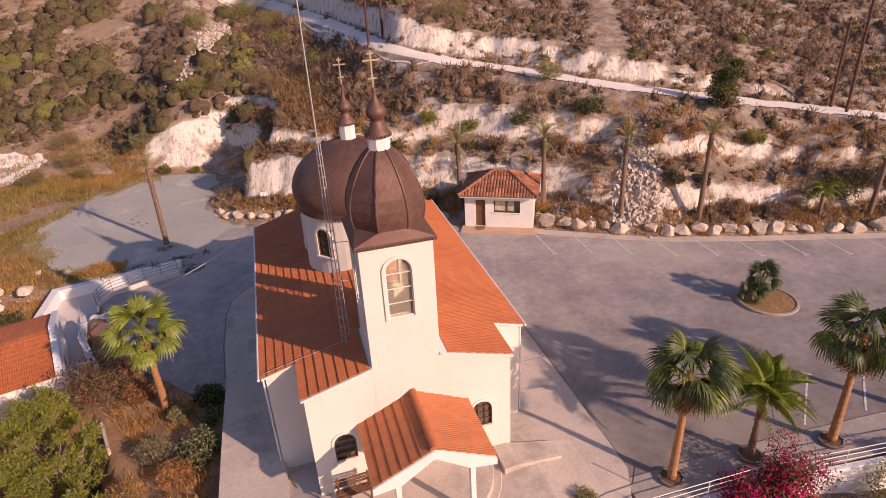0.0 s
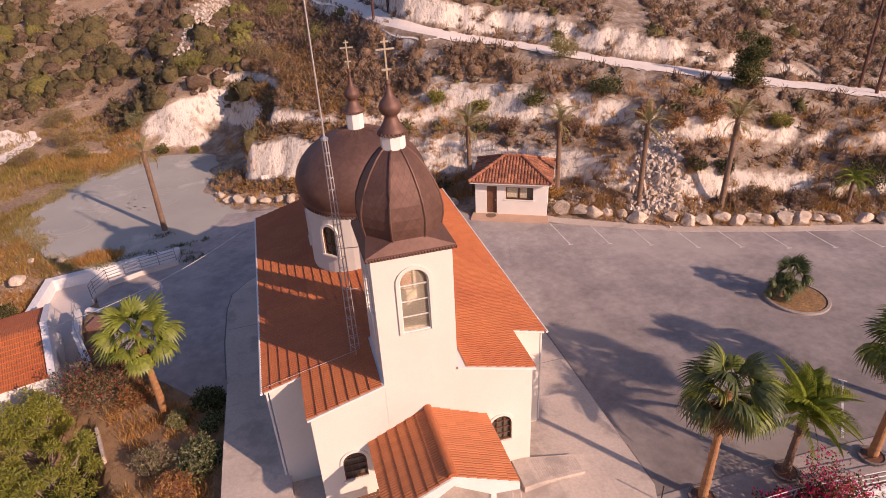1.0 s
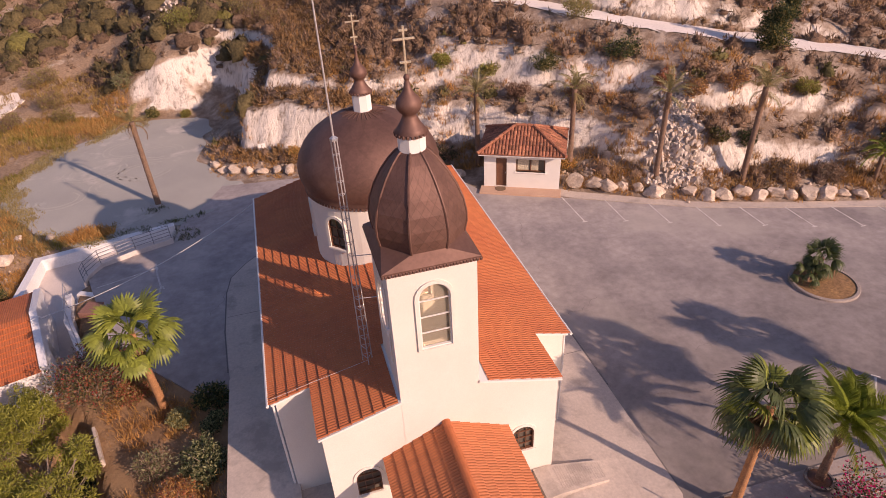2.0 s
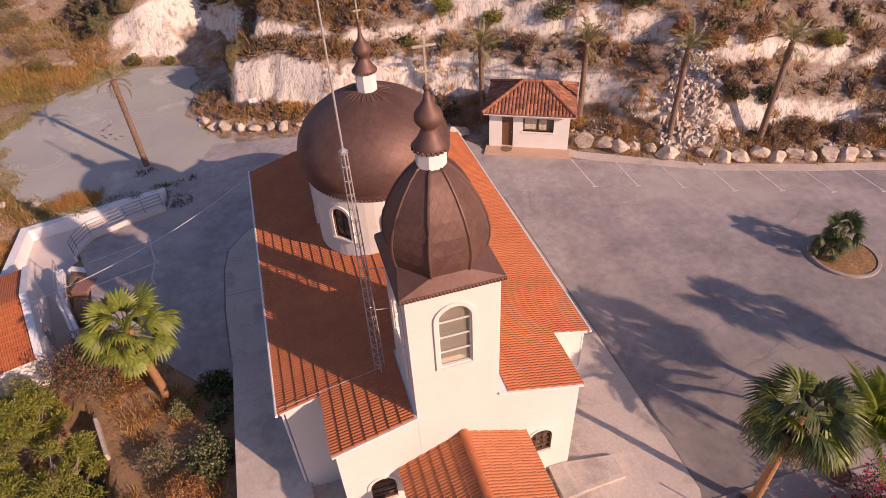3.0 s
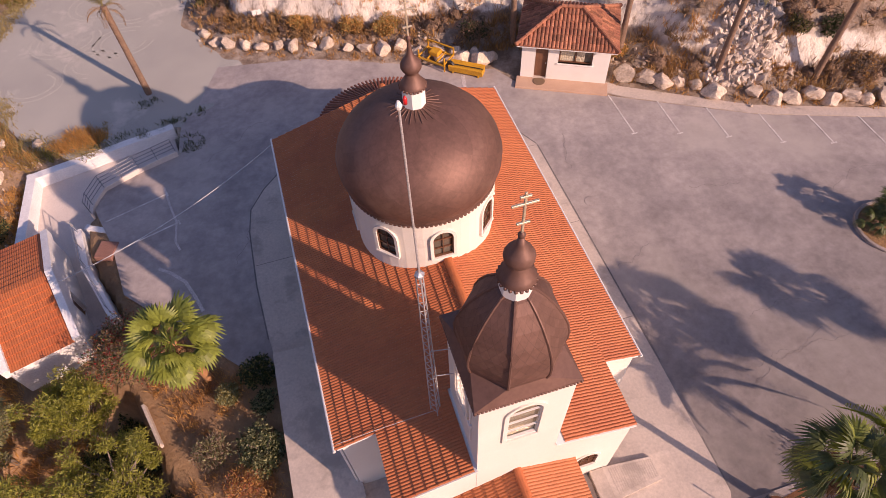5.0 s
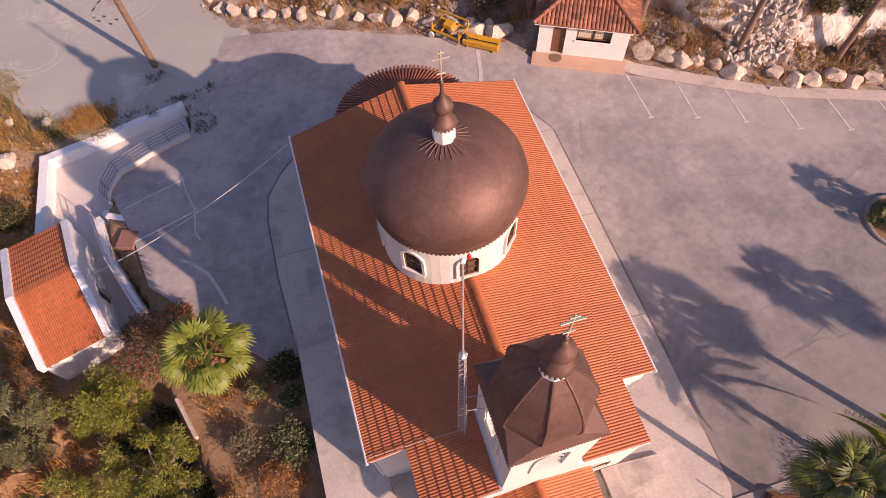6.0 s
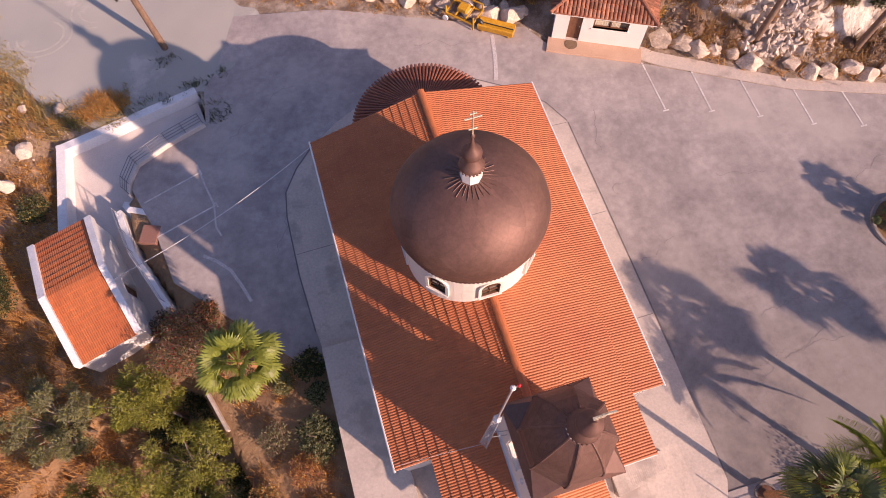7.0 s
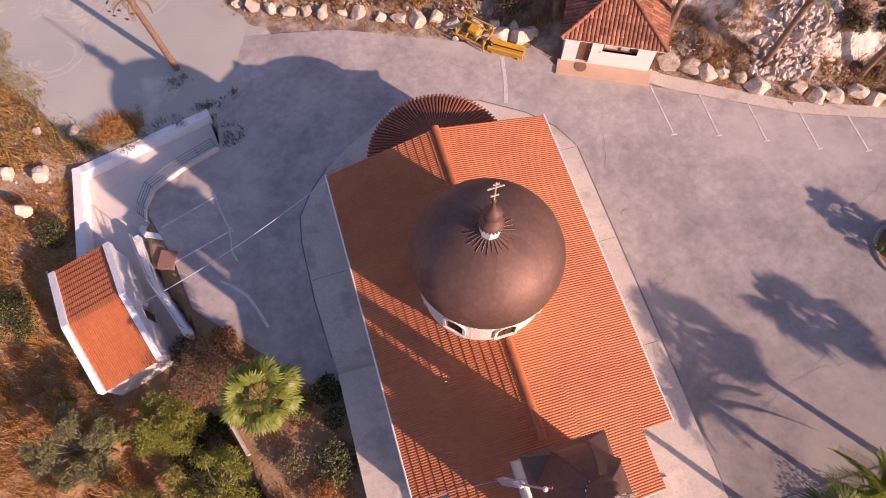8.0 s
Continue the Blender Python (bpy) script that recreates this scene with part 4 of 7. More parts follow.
hut_roof = part("roof", hb, OLD_TILE, hut, "weathered barrel tiles in brown and buff")


def barrel_rows(a, b, inward, width, top_of, spacing=0.215, n_arc=5, r=0.095, seg_len=0.36):
    """Half-round tiles in rows that climb a slope: eave from a to b, inward is the plan direction up the slope."""
    V, F = [], []
    a, b = Vector(a), Vector(b)
    L = (b - a).length
    along = (b - a).normalized()
    inward = Vector(inward)
    rise = RH / half_d
    rs = random.Random(4)
    n = int(L / spacing)
    for i in range(n):
        s = (i + 0.5) * L / n
        run = top_of(s, L)
        k = 0
        while k * seg_len < run - 0.05:
            d0, d1 = k * seg_len, min((k + 1) * seg_len + 0.04, run)
            jz = rs.uniform(0, 0.014)
            for d, rr, dz in ((d0, r * 1.08, 0.028 + jz), (d1, r * 0.9, jz)):
                c = a + along * (s + rs.uniform(-0.008, 0.008)) + inward * d + Vector((0, 0, rise * d + dz))
                for m in range(n_arc):
                    t = math.pi * m / (n_arc - 1)
                    V.append(c + along * (rr * math.cos(t)) + Vector((0, 0, rr * 0.8 * math.sin(t))))
            base = len(V) - 2 * n_arc
            F += [(base + m, base + m + 1, base + n_arc + m + 1, base + n_arc + m) for m in range(n_arc - 1)]
            F.append(tuple(base + m for m in range(n_arc))[::-1])
            k += 1
    return V, F


hip = lambda s, L: min(s, L - s, half_d)
for a, b, inw in (((fx0, fy0), (fx1, fy0), (0, 1, 0)), ((fx1, fy0), (fx1, fy1), (-1, 0, 0)), ((fx1, fy1), (fx0, fy1), (0, -1, 0)), ((fx0, fy1), (fx0, fy0), (1, 0, 0))):
    V, F = barrel_rows((*a, hz), (*b, hz), inw, 1, hip)
    rows = part("barrel_tiles", raw("barrel_tiles", V, F, OLD_TILE, False), None, hut_roof)
    rows["kind"] = "stuff"
for p0, p1 in (((fx0, fy0, hz), (rx0, ry, hz + RH)), ((fx1, fy0, hz), (rx1, ry, hz + RH)), ((fx1, fy1, hz), (rx1, ry, hz + RH)), ((fx0, fy1, hz), (rx0, ry, hz + RH)), ((rx0, ry, hz + RH), (rx1, ry, hz + RH))):
    p0, p1 = Vector(p0), Vector(p1)
    nseg = max(2, int((p1 - p0).length / 0.36))
    for k in range(nseg):
        part("hip_tile", a_tube([p0.lerp(p1, k / nseg) + Vector((0, 0, 0.10)), p0.lerp(p1, (k + 1.1) / nseg) + Vector((0, 0, 0.08))], 0.115, 8, 0.095), OLD_TILE, hut_roof)
slab = tagged(new("hut_pavement", to_mesh("hut_pavement", moved(a_box(-0.2, HW + 0.15, -0.95, 0.05, -0.2, 0.10, 0.015), hut.matrix_basis), material("pink_paving", (0.56, 0.37, 0.26), (0.50, 0.32, 0.22), 1.2, 20, 0.85, 0.1, fine_amount=0.12))), "pinkish paved step along the front of the hut", "pavement", kind="structure")
mat_ = tagged(new("doormat", to_mesh("doormat", moved(lathe(bmesh.new(), [(0.36, 0.10), (0.36, 0.12), (0.34, 0.125)], 20, (1.14, -0.30)), hut.matrix_basis), material("brown_coir", (0.22, 0.14, 0.08), (0.17, 0.11, 0.07), 4, 40, 0.95, 0.3))), "round brown doormat before the hut door", "doormat")

# ---- chapel and its sunk path ----
chapel = thing("chapel", "small white chapel with an orange tiled gable roof", "chapel", pose(-17.62, 14.7, -1.7, 0, 0, 15.3))
CL, CW = 1.52, 3.35          # half length along the ridge, half width
CE, CR = 2.30, 3.12          # eave and ridge over its floor
ck = (CR - CE) / CW
cw = bmesh.new()
lo = [(-CW, -0.6), (CW, -0.6), (CW, CE - 0.12), (0, CR - 0.12), (-CW, CE - 0.12)]
A = [cw.verts.new((-CL, y, z)) for y, z in lo]
B = [cw.verts.new((CL, y, z)) for y, z in lo]
cw.faces.new(A)
cw.faces.new(B[::-1])
for i in range(5):
    cw.faces.new((A[i], B[i], B[(i + 1) % 5], A[(i + 1) % 5]))
bmesh.ops.recalc_face_normals(cw, faces=cw.faces)
ROUGHCAST = material("white_roughcast", (0.82, 0.80, 0.78), (0.74, 0.72, 0.70), 1.2, 12, 0.9, 0.6, fine_amount=0.10, dist=0.05)
chapel_wall = part("wall", cw, ROUGHCAST, chapel)
bpy.context.view_layer.update()
cut_holes(chapel_wall, [moved(a_box(1.2, 1.7, -1.0, -0.1, 0.0, 2.0), chapel.matrix_basis)])
part("door", a_box(1.28, 1.33, -1.0, -0.1, 0.0, 2.0, 0.01), DARK_WOOD, chapel, "dark wooden chapel door")
for x, nm in ((-CL - 0.10, "parapet"), (CL - 0.22, "parapet")):
    pb = bmesh.new()
    loop = [(-CW - 0.12, CE - 0.35), (CW + 0.12, CE - 0.35), (CW + 0.12, CE + 0.10), (0, CR + 0.14), (-CW - 0.12, CE + 0.10)]
    P = [pb.verts.new((x, y, z)) for y, z in loop]
    Q = [pb.verts.new((x + 0.32, y, z)) for y, z in loop]
    pb.faces.new(P)
    pb.faces.new(Q[::-1])
    for i in range(5):
        pb.faces.new((P[i], Q[i], Q[(i + 1) % 5], P[(i + 1) % 5]))
    bmesh.ops.recalc_face_normals(pb, faces=pb.faces)
    part(nm, pb, ROUGHCAST, chapel, "white gable parapet")
ca = math.atan(ck)
for side in (-1, 1):
    rb_ = bmesh.new()
    t0 = [(-CL + 0.2, 0, CR - 0.06), (CL - 0.2, 0, CR - 0.06), (CL - 0.2, side * (CW + 0.1), CE - 0.085), (-CL + 0.2, side * (CW + 0.1), CE - 0.085)]
    up = [rb_.verts.new(p) for p in t0]
    dn = [rb_.verts.new((x, y, z - 0.06)) for x, y, z in t0]
    rb_.faces.new(up)
    rb_.faces.new(dn[::-1])
    for i in range(4):
        rb_.faces.new((up[i], dn[i], dn[(i + 1) % 4], up[(i + 1) % 4]))
    bmesh.ops.recalc_face_normals(rb_, faces=rb_.faces)
    croof = part("roof", rb_, TILE, chapel, "orange tiled slope")

    def place(u, v, side=side):
        y = u * math.cos(ca)
        return Matrix.Translation((v, side * y, CR - 0.05 - ck * y)) @ Matrix(((0, 1, 0, 0), (side * math.cos(ca), 0, side * math.sin(ca), 0), (-math.sin(ca), 0, math.cos(ca), 0), (0, 0, 0, 1)))
    tile_field("roof_tiles", croof, place, 3.5, lambda u: [(-CL + 0.2, CL - 0.2)], TILE)
part("cable_bracket", a_tube([(1.4, -0.9, CR - 0.3), (1.4, -0.9, CR + 0.2), (1.75, -0.8, CR + 0.2)], 0.025, 6), WHITE, chapel)

PAVE = material("pale_path_concrete", (0.66, 0.58, 0.52), (0.57, 0.50, 0.45), 0.6, 14, 0.9, 0.15, fine_amount=0.10, stain=(0.48, 0.42, 0.38), stain_at=0.6)
path = sheet("path", TERRACE, PAVE, 0.0, "pale concrete path sunk beside the yard", "path", 1.5, 0.2, level=lambda x, y: -1.35 - 0.035 * max(0, 24 - y))


def wall_along(name, pts, w, z0, z1, mat, label, category="wall", cap=0.0):
    """A wall of thickness w along plan points; z1 may differ from point to point."""
    obs = []
    th = tagged(new(name), label, category, kind="structure")
    for i, ((ax, ay), (bx, by)) in enumerate(zip(pts[:-1], pts[1:])):
        d = Vector((bx - ax, by - ay, 0)).normalized()
        n_ = Vector((-d.y, d.x, 0)) * w / 2
        za, zb = (z1[i], z1[i + 1]) if isinstance(z1, (list, tuple)) else (z1, z1)
        bm = bmesh.new()
        e = d * (w / 2 - 0.002)
        c = [Vector((ax, ay, 0)) - e - n_, Vector((bx, by, 0)) + e - n_, Vector((bx, by, 0)) + e + n_, Vector((ax, ay, 0)) - e + n_]
        zt = [za, zb, zb, za]
        zi = 0.003 * (i % 2)
        lo_ = [bm.verts.new((v.x, v.y, z0)) for v in c]
        hi_ = [bm.verts.new((v.x, v.y, z + zi)) for v, z in zip(c, zt)]
        bm.faces.new(hi_)
        bm.faces.new(lo_[::-1])
        for k in range(4):
            bm.faces.new((lo_[k], lo_[(k + 1) % 4], hi_[(k + 1) % 4], hi_[k]))
        bmesh.ops.recalc_face_normals(bm, faces=bm.faces)
        bmesh.ops.bevel(bm, geom=bm.edges[:], offset=0.02, segments=1, affect="EDGES")
        part("wall_section", bm, mat, th)
    return th


wall_along("wall_path_outer", [(-11.4, 25.45), (-18.85, 23.95), (-19.1, 17.9)], 0.5, -2.6, -0.62, ROUGHCAST, "low white parapet wall along the sunk path")
wall_along("wall_path_inner", [(-10.95, 22.75), (-12.9, 22.1), (-14.7, 21.25), (-15.25, 20.2), (-15.3, 19.6)], 0.13, -1.9, -0.12, PAVE, "pale retaining wall under the railing")
wall_along("wall_path_lower", [(-16.0, 18.7), (-15.5, 16.2), (-14.15, 12.9)], 0.34, -2.2, [-0.25, -0.1, 0.0], ROUGHCAST, "low white wall beside the chapel path")
for k in range(4):
    tagged(new("wall_step", to_mesh("wall_step", moved(a_box(-0.55, 0.55, -0.16, 0.16, -0.9, 0, 0.02), pose(-15.05 - 0.16 * k, 18.6 + 0.26 * k, -0.28 - 0.22 * k, 0, 0, -28)), ROUGHCAST)), "white concrete step down to the path", "step", "path steps", "structure")
tagged(new("landing", to_mesh("landing", moved(a_box(-0.45, 0.45, -0.5, 0.5, -0.5, -0.18, 0.02), pose(-14.55, 17.0, 0.02, 0, 0, -22)), material("red_paver", (0.30, 0.15, 0.11), (0.24, 0.12, 0.09), 3, 18, 0.85, 0.2))), "small reddish paved landing", "landing", kind="structure")


def railing(pts, z, h, rails, label, mat, post_every=1.4, r=0.022, name="railing", lattice=False):
    th = thing(name, label, "railing", pose(pts[0][0], pts[0][1], z))
    inv = local(th)
    for (ax, ay), (bx, by) in zip(pts[:-1], pts[1:]):
        L = math.hypot(bx - ax, by - ay)
        n_ = max(1, round(L / post_every))
        for k in range(n_ + 1):
            x, y = ax + (bx - ax) * k / n_, ay + (by - ay) * k / n_
            if k < n_ or (bx, by) == pts[-1]:
                part("post", moved(a_tube([(x, y, z - 0.05), (x, y, z + h)], r * 1.15, 6), inv), mat, th)
        for k in range(rails):
            zz = z + h * (1 - k / (rails + 0.4))
            part("rail", moved(a_tube([(ax, ay, zz), (bx, by, zz)], r, 6), inv), mat, th)
        if lattice:
            for k in range(n_):
                xa, ya, xb, yb = (ax + (bx - ax) * k / n_, ay + (by - ay) * k / n_, ax + (bx - ax) * (k + 1) / n_, ay + (by - ay) * (k + 1) / n_)
                part("brace", moved(a_tube([(xa, ya, z + 0.1), (xb, yb, z + h)], r * 0.6, 4), inv), mat, th)
    return th


railing([(-10.95, 22.75), (-12.9, 22.1), (-14.7, 21.25), (-15.25, 20.2), (-15.3, 19.6)], -0.18, 0.95, 4, "grey steel railing above the sunk path", material("grey_rail_paint", (0.22, 0.21, 0.22), (0.16, 0.155, 0.16), 4, 30, 0.5, 0.05, metal=0.3), 1.3, 0.016)
railing([(-15.95, 18.6), (-15.45, 16.2), (-14.2, 13.1)], -0.12, 0.75, 2, "thin grey railing on the chapel wall", STEEL, 1.6, 0.018)

# ---- car park: markings, kerbs, island ----
def stripe(name, pts, w, label, lift=0.038, mat=LINE, cat="marking"):
    V, F = [], []
    pts = [Vector((*p, 0)) for p in pts]
    for i, p in enumerate(pts):
        d = (pts[min(i + 1, len(pts) - 1)] - pts[max(i - 1, 0)]).normalized()
        n_ = Vector((-d.y, d.x, 0)) * w / 2
        for s in (-1, 1):
            x, y = p.x + s * n_.x, p.y + s * n_.y
            V.append((x, y, float(base_level(x, y)) + lift + 0.004))
    F = [(2 * i, 2 * i + 1, 2 * i + 3, 2 * i + 2) for i in range(len(pts) - 1)]
    me = raw(name, V, F, mat)
    bm = bmesh.new()
    bm.from_mesh(me)
    bmesh.ops.recalc_face_normals(bm, faces=bm.faces)
    if bm.faces[0].normal.z < 0:
        bmesh.ops.reverse_faces(bm, faces=bm.faces)
    bm.to_mesh(me)
    bm.free()
    return tagged(new(name, me), label, cat, kind="structure")


def bay_line(a, b):
    """A bay line from a to b with a short bar across its end b."""
    d = (Vector(b) - Vector(a)).normalized()
    n_ = Vector((-d.y, d.x))
    k = 6
    stripe("bay_line", [tuple(Vector(a).lerp(Vector(b), i / k)) for i in range(k + 1)], 0.085, "worn white parking bay line")
    b = Vector(b) + d * 0.055
    stripe("bay_line", [tuple(b - n_ * 0.17), tuple(b + n_ * 0.17)], 0.085, "worn white parking bay line")


for a, b in (((13.33, 19.2), (13.25, 15.9)), ((15.70, 18.3), (15.55, 15.1)), ((17.96, 17.0), (17.83, 14.0)), ((20.37, 15.5), (20.25, 12.7)), ((22.75, 14.5), (22.65, 11.8)), ((25.2, 13.4), (25.1, 10.7)), ((27.7, 12.5), (27.6, 9.8)), ((30.2, 11.6), (30.1, 8.9)), ((32.7, 10.7), (32.6, 8.0)),
             ((-14.64, 18.9), (-11.61, 19.82)), ((-14.27, 16.7), (-11.08, 17.63)), ((15.8, -2.3), (18.4, 0.25)), ((18.8, -2.45), (21.1, -0.2))):
    bay_line(a, b)
SEALANT = material("pale_crack_sealant", (0.60, 0.55, 0.52), (0.50, 0.45, 0.43), 3, 15, 0.85, 0.1)
stripe("sealed_crack", [(-11.7, 20.4), (-11.45, 19.0), (-11.15, 17.7), (-11.25, 16.4), (-11.05, 15.8)], 0.10, "pale sealed crack in the asphalt", mat=SEALANT, cat="crack")
stripe("sealed_crack", [(-12.1, 15.0), (-11.5, 14.5), (-10.9, 13.8), (-10.5, 12.8), (-10.2, 11.9)], 0.16, "pale sealed crack in the asphalt", mat=SEALANT, cat="crack")
stripe("filled_trench", [(6.0, 23.7), (5.85, 23.0), (5.67, 22.15), (5.42, 21.3), (5.2, 20.6)], 0.22, "pale filled trench across the asphalt", mat=SEALANT, cat="trench")
DARKCRACK = material("dark_crack", (0.20, 0.175, 0.165), (0.16, 0.14, 0.13), 3, 15, 0.9, 0.1)
FAINT = material("faint_crack", (0.25, 0.215, 0.20), (0.20, 0.17, 0.16), 3, 15, 0.9, 0.1)
rs = random.Random(7)
for x, y, way_, n_ in ((8.6, 2.4, 0.12, 40), (10.5, 1.2, 0.25, 26), (12.5, 4.0, -0.05, 30), (9.0, 14.6, 1.5, 14), (20.5, 9.0, 0.2, 24), (-8.6, 14.0, 1.2, 22), (-9.8, 21.5, 0.5, 26), (1.5, 24.4, -0.4, 18), (14.0, 11.5, -0.4, 14), (8.4, 8.2, 0.3, 12)):
    pts = [(x, y)]
    for k in range(n_):
        a = way_ + rs.uniform(-0.75, 0.75)
        pts.append((pts[-1][0] + 0.2 * math.cos(a), pts[-1][1] + 0.2 * math.sin(a)))
    stripe("crack", pts, 0.016, "jagged dark crack in the asphalt", 0.034, FAINT, "crack")
for pts in ([(7.82, -1.9), (7.90, 4.0), (7.93, 8.0), (7.96, 12.0), (7.98, 16.8)], [(7.96, 16.9), (7.28, 18.38), (6.05, 19.7), (3.75, 21.3)], [(-7.55, 9.5), (-7.72, 12.5), (-7.68, 15.8), (-7.46, 17.25), (-6.65, 18.48), (-5.45, 19.7)]):
    stripe("joint", pts, 0.06, "dark open joint along the edge of the pavement", 0.032, DARKCRACK, "joint")
for pts in ([(5.25, 16.9), (7.85, 16.75)], [(5.25, 11.2), (7.83, 11.2)], [(5.25, 5.6), (7.78, 5.6)], [(-7.58, 13.6), (-5.3, 13.6)]):
    stripe("joint", pts, 0.03, "shallow joint across the concrete pavement", 0.10, FAINT, "joint")
man = tagged(new("manhole_cover", to_mesh("manhole_cover", moved(lathe(bmesh.new(), [(0.32, -0.02), (0.32, 0.0), (0.29, 0.006)], 24), pose(8.95, 12.2, float(base_level(8.95, 12.2)) + 0.037)), ASPHALT)), "round dusty manhole cover in the asphalt", "manhole cover")

kerb_strip = sheet("kerb_strip", [(13.9, 18.95), (14.2, 18.7), (20.2, 15.05), (25.4, 12.95), (34.5, 9.65), (50, 4.9), (50.2, 5.6), (34.8, 10.35), (25.6, 13.65), (20.4, 15.75), (14.3, 19.7), (13.7, 20.4), (13.1, 19.6)], CONCRETE, 0.045, "pale concrete strip at the foot of the boulders", "kerb", 2.5)
# the sidewalk's darker colour stands in for shade cast by unseen trees
side_walk = sheet("sidewalk", [(7.3, -2.45), (13.9, -2.5), (19.2, -2.75), (50, -5), (50, -6.6), (17.3, -4.45), (7.3, -3.95)], material("grey_sidewalk_concrete", (0.40, 0.34, 0.31), (0.30, 0.26, 0.24), 0.6, 8, 0.9, 0.1, fine_amount=0.14), 0.07, "pale concrete sidewalk with a kerb", "sidewalk", 3)

ISLE, ISR = (21.36, 6.1), 1.6     # the island's middle and radius
island = thing("planter_island", "round kerbed planting island in the asphalt", "planter", pose(ISLE[0], ISLE[1], -0.05))
ib = bmesh.new()
lathe(ib, [(ISR, 0.0), (ISR, 0.13), (ISR - 0.03, 0.16), (ISR - 0.16, 0.16), (ISR - 0.17, 0.10), (0.3, 0.14)], 36)
# kerb in a darker concrete colour than the pavement
part("kerb", ib, material("weathered_kerb_concrete", (0.40, 0.335, 0.29), (0.29, 0.24, 0.21), 1.5, 12, 0.9, 0.2, fine_amount=0.2), island, "dark round kerb")
sb = bmesh.new()
lathe(sb, [(ISR - 0.17, 0.05), (ISR - 0.18, 0.115), (0.8, 0.20), (0.2, 0.24)], 30)
part("soil", sb, material("orange_soil", (0.33, 0.19, 0.08), (0.20, 0.115, 0.055), 2.5, 9, 0.95, 0.5, fine_amount=0.4, dist=0.08), island, "dry orange soil")

# front wall and railing
wall_along("wall_front", [(5.6, -4.15), (11.7, -4.2), (17.3, -4.75), (40, -7.0)], 0.25, -2.2, 0.08, ROUGHCAST, "white retaining wall below the sidewalk")
railing([(5.6, -4.15), (11.7, -4.2), (17.3, -4.75), (40, -7.0)], 0.06, 0.85, 3, "white tubular railing along the sidewalk", WHITE, 2.2, 0.017)
box_lamp = thing("hydrant_post", "dark slim post at the corner of the pavement", "post", pose(7.55, -2.7, 0.1))
part("post", a_tube([(0, 0, 0), (0, 0, 0.75)], 0.022, 6), DARK_STEEL, box_lamp)
part("cap", lathe(bmesh.new(), [(0.03, 0.74), (0.035, 0.77), (0.015, 0.80)], 8), DARK_STEEL, box_lamp)

# wooden poles by the track
def utility_pole(x, y, h, lean=0.0):
    z = float(terrain(np.array([x]), np.array([y]))[0])
    p = thing("utility_pole", "tall dark brown wooden pole beside the chalk track", "pole", pose(x, y, z - 0.3, lean, 0, 0), "poles by the track")
    part("shaft", a_tube([(0, 0, 0), (0, 0, h / 2), (0, 0, h)], 0.13, 8, 0.09), POLE_WOOD, p)
    part("crossarm", a_box(-0.6, 0.6, -0.05, 0.05, h - 0.4, h - 0.28, 0.01), POLE_WOOD, p)
    for k in (-0.5, 0.5):
        part("insulator", lathe(bmesh.new(), [(0.04, h - 0.28), (0.05, h - 0.2), (0.02, h - 0.12)], 8, (k, 0)), WHITE, p)


utility_pole(40.9, 20.9, 9.5)
utility_pole(41.4, 22.9, 7.4)
utility_pole(6.9, 44.6, 9.0)
utility_pole(8.6, 46.0, 8.0)

# yellow machine parts lying by the boulders
rig = thing("machine_frame", "yellow steel machine frame lying at the yard's edge", "machine", pose(4.85, 25.35, -0.2, 0, 0, -48))
for y in (-0.55, 0.55):
    part("side_rail", a_box(-0.95, 0.95, y - 0.05, y + 0.05, 0.35, 0.47, 0.01), YELLOW, rig)
for x in (-0.9, -0.3, 0.35, 0.9):
    part("cross_bar", a_box(x - 0.04, x + 0.04, -0.55, 0.55, 0.47, 0.55, 0.01), YELLOW, rig)
for x in (-0.9, 0.9):
    for y in (-0.55, 0.55):
        part("upright", a_box(x - 0.04, x + 0.04, y - 0.04, y + 0.04, 0.0, 0.95, 0.01), YELLOW, rig)
part("top_rail", a_box(-0.95, 0.95, 0.51, 0.59, 0.92, 1.0, 0.01), YELLOW, rig)
part("engine_block", a_box(-0.35, 0.25, -0.25, 0.3, 0.55, 0.85, 0.04), YELLOW, rig)
part("wheel", moved(lathe(bmesh.new(), [(0.1, -0.09), (0.28, -0.09), (0.31, 0.0), (0.28, 0.09), (0.1, 0.09)], 18), pose(1.1, -0.2, 0.31, 90, 0, 0)), DARK_STEEL, rig, "dark rubber wheel")
part("wheel", moved(lathe(bmesh.new(), [(0.08, -0.05), (0.17, -0.05), (0.18, 0.0), (0.17, 0.05), (0.08, 0.05)], 14), pose(-0.85, -0.72, 0.2, 90, 0, 0)), WHITE, rig, "small pale wheel")
hop = thing("hopper", "long yellow steel hopper beside the boulders", "machine", pose(6.3, 23.85, -0.25, 0, 0, -36))
part("body", extrude_y(bmesh.new(), [(-0.28, 0.1), (0.28, 0.1), (0.36, 0.5), (0.30, 0.56), (0.26, 0.5), (0.0, 0.42), (-0.26, 0.5), (-0.30, 0.56), (-0.36, 0.5)], -1.05, 1.05), YELLOW, hop)
hop.matrix_basis = hop.matrix_basis @ Matrix.Rotation(radians(90), 4, "Z")
for y in (-0.8, 0.8):
    part("foot", a_box(-0.3, 0.3, y - 0.05, y + 0.05, 0.0, 0.12, 0.01), YELLOW, hop)
part("hinge_strip", a_box(-0.03, 0.03, -1.0, 1.0, 0.43, 0.47, 0.008), DARK_STEEL, hop)
sign = thing("stake_sign", "small white plate on a short stake", "sign", pose(-5.0, 33.0, float(terrain(np.array([-5.0]), np.array([33.0]))[0])))
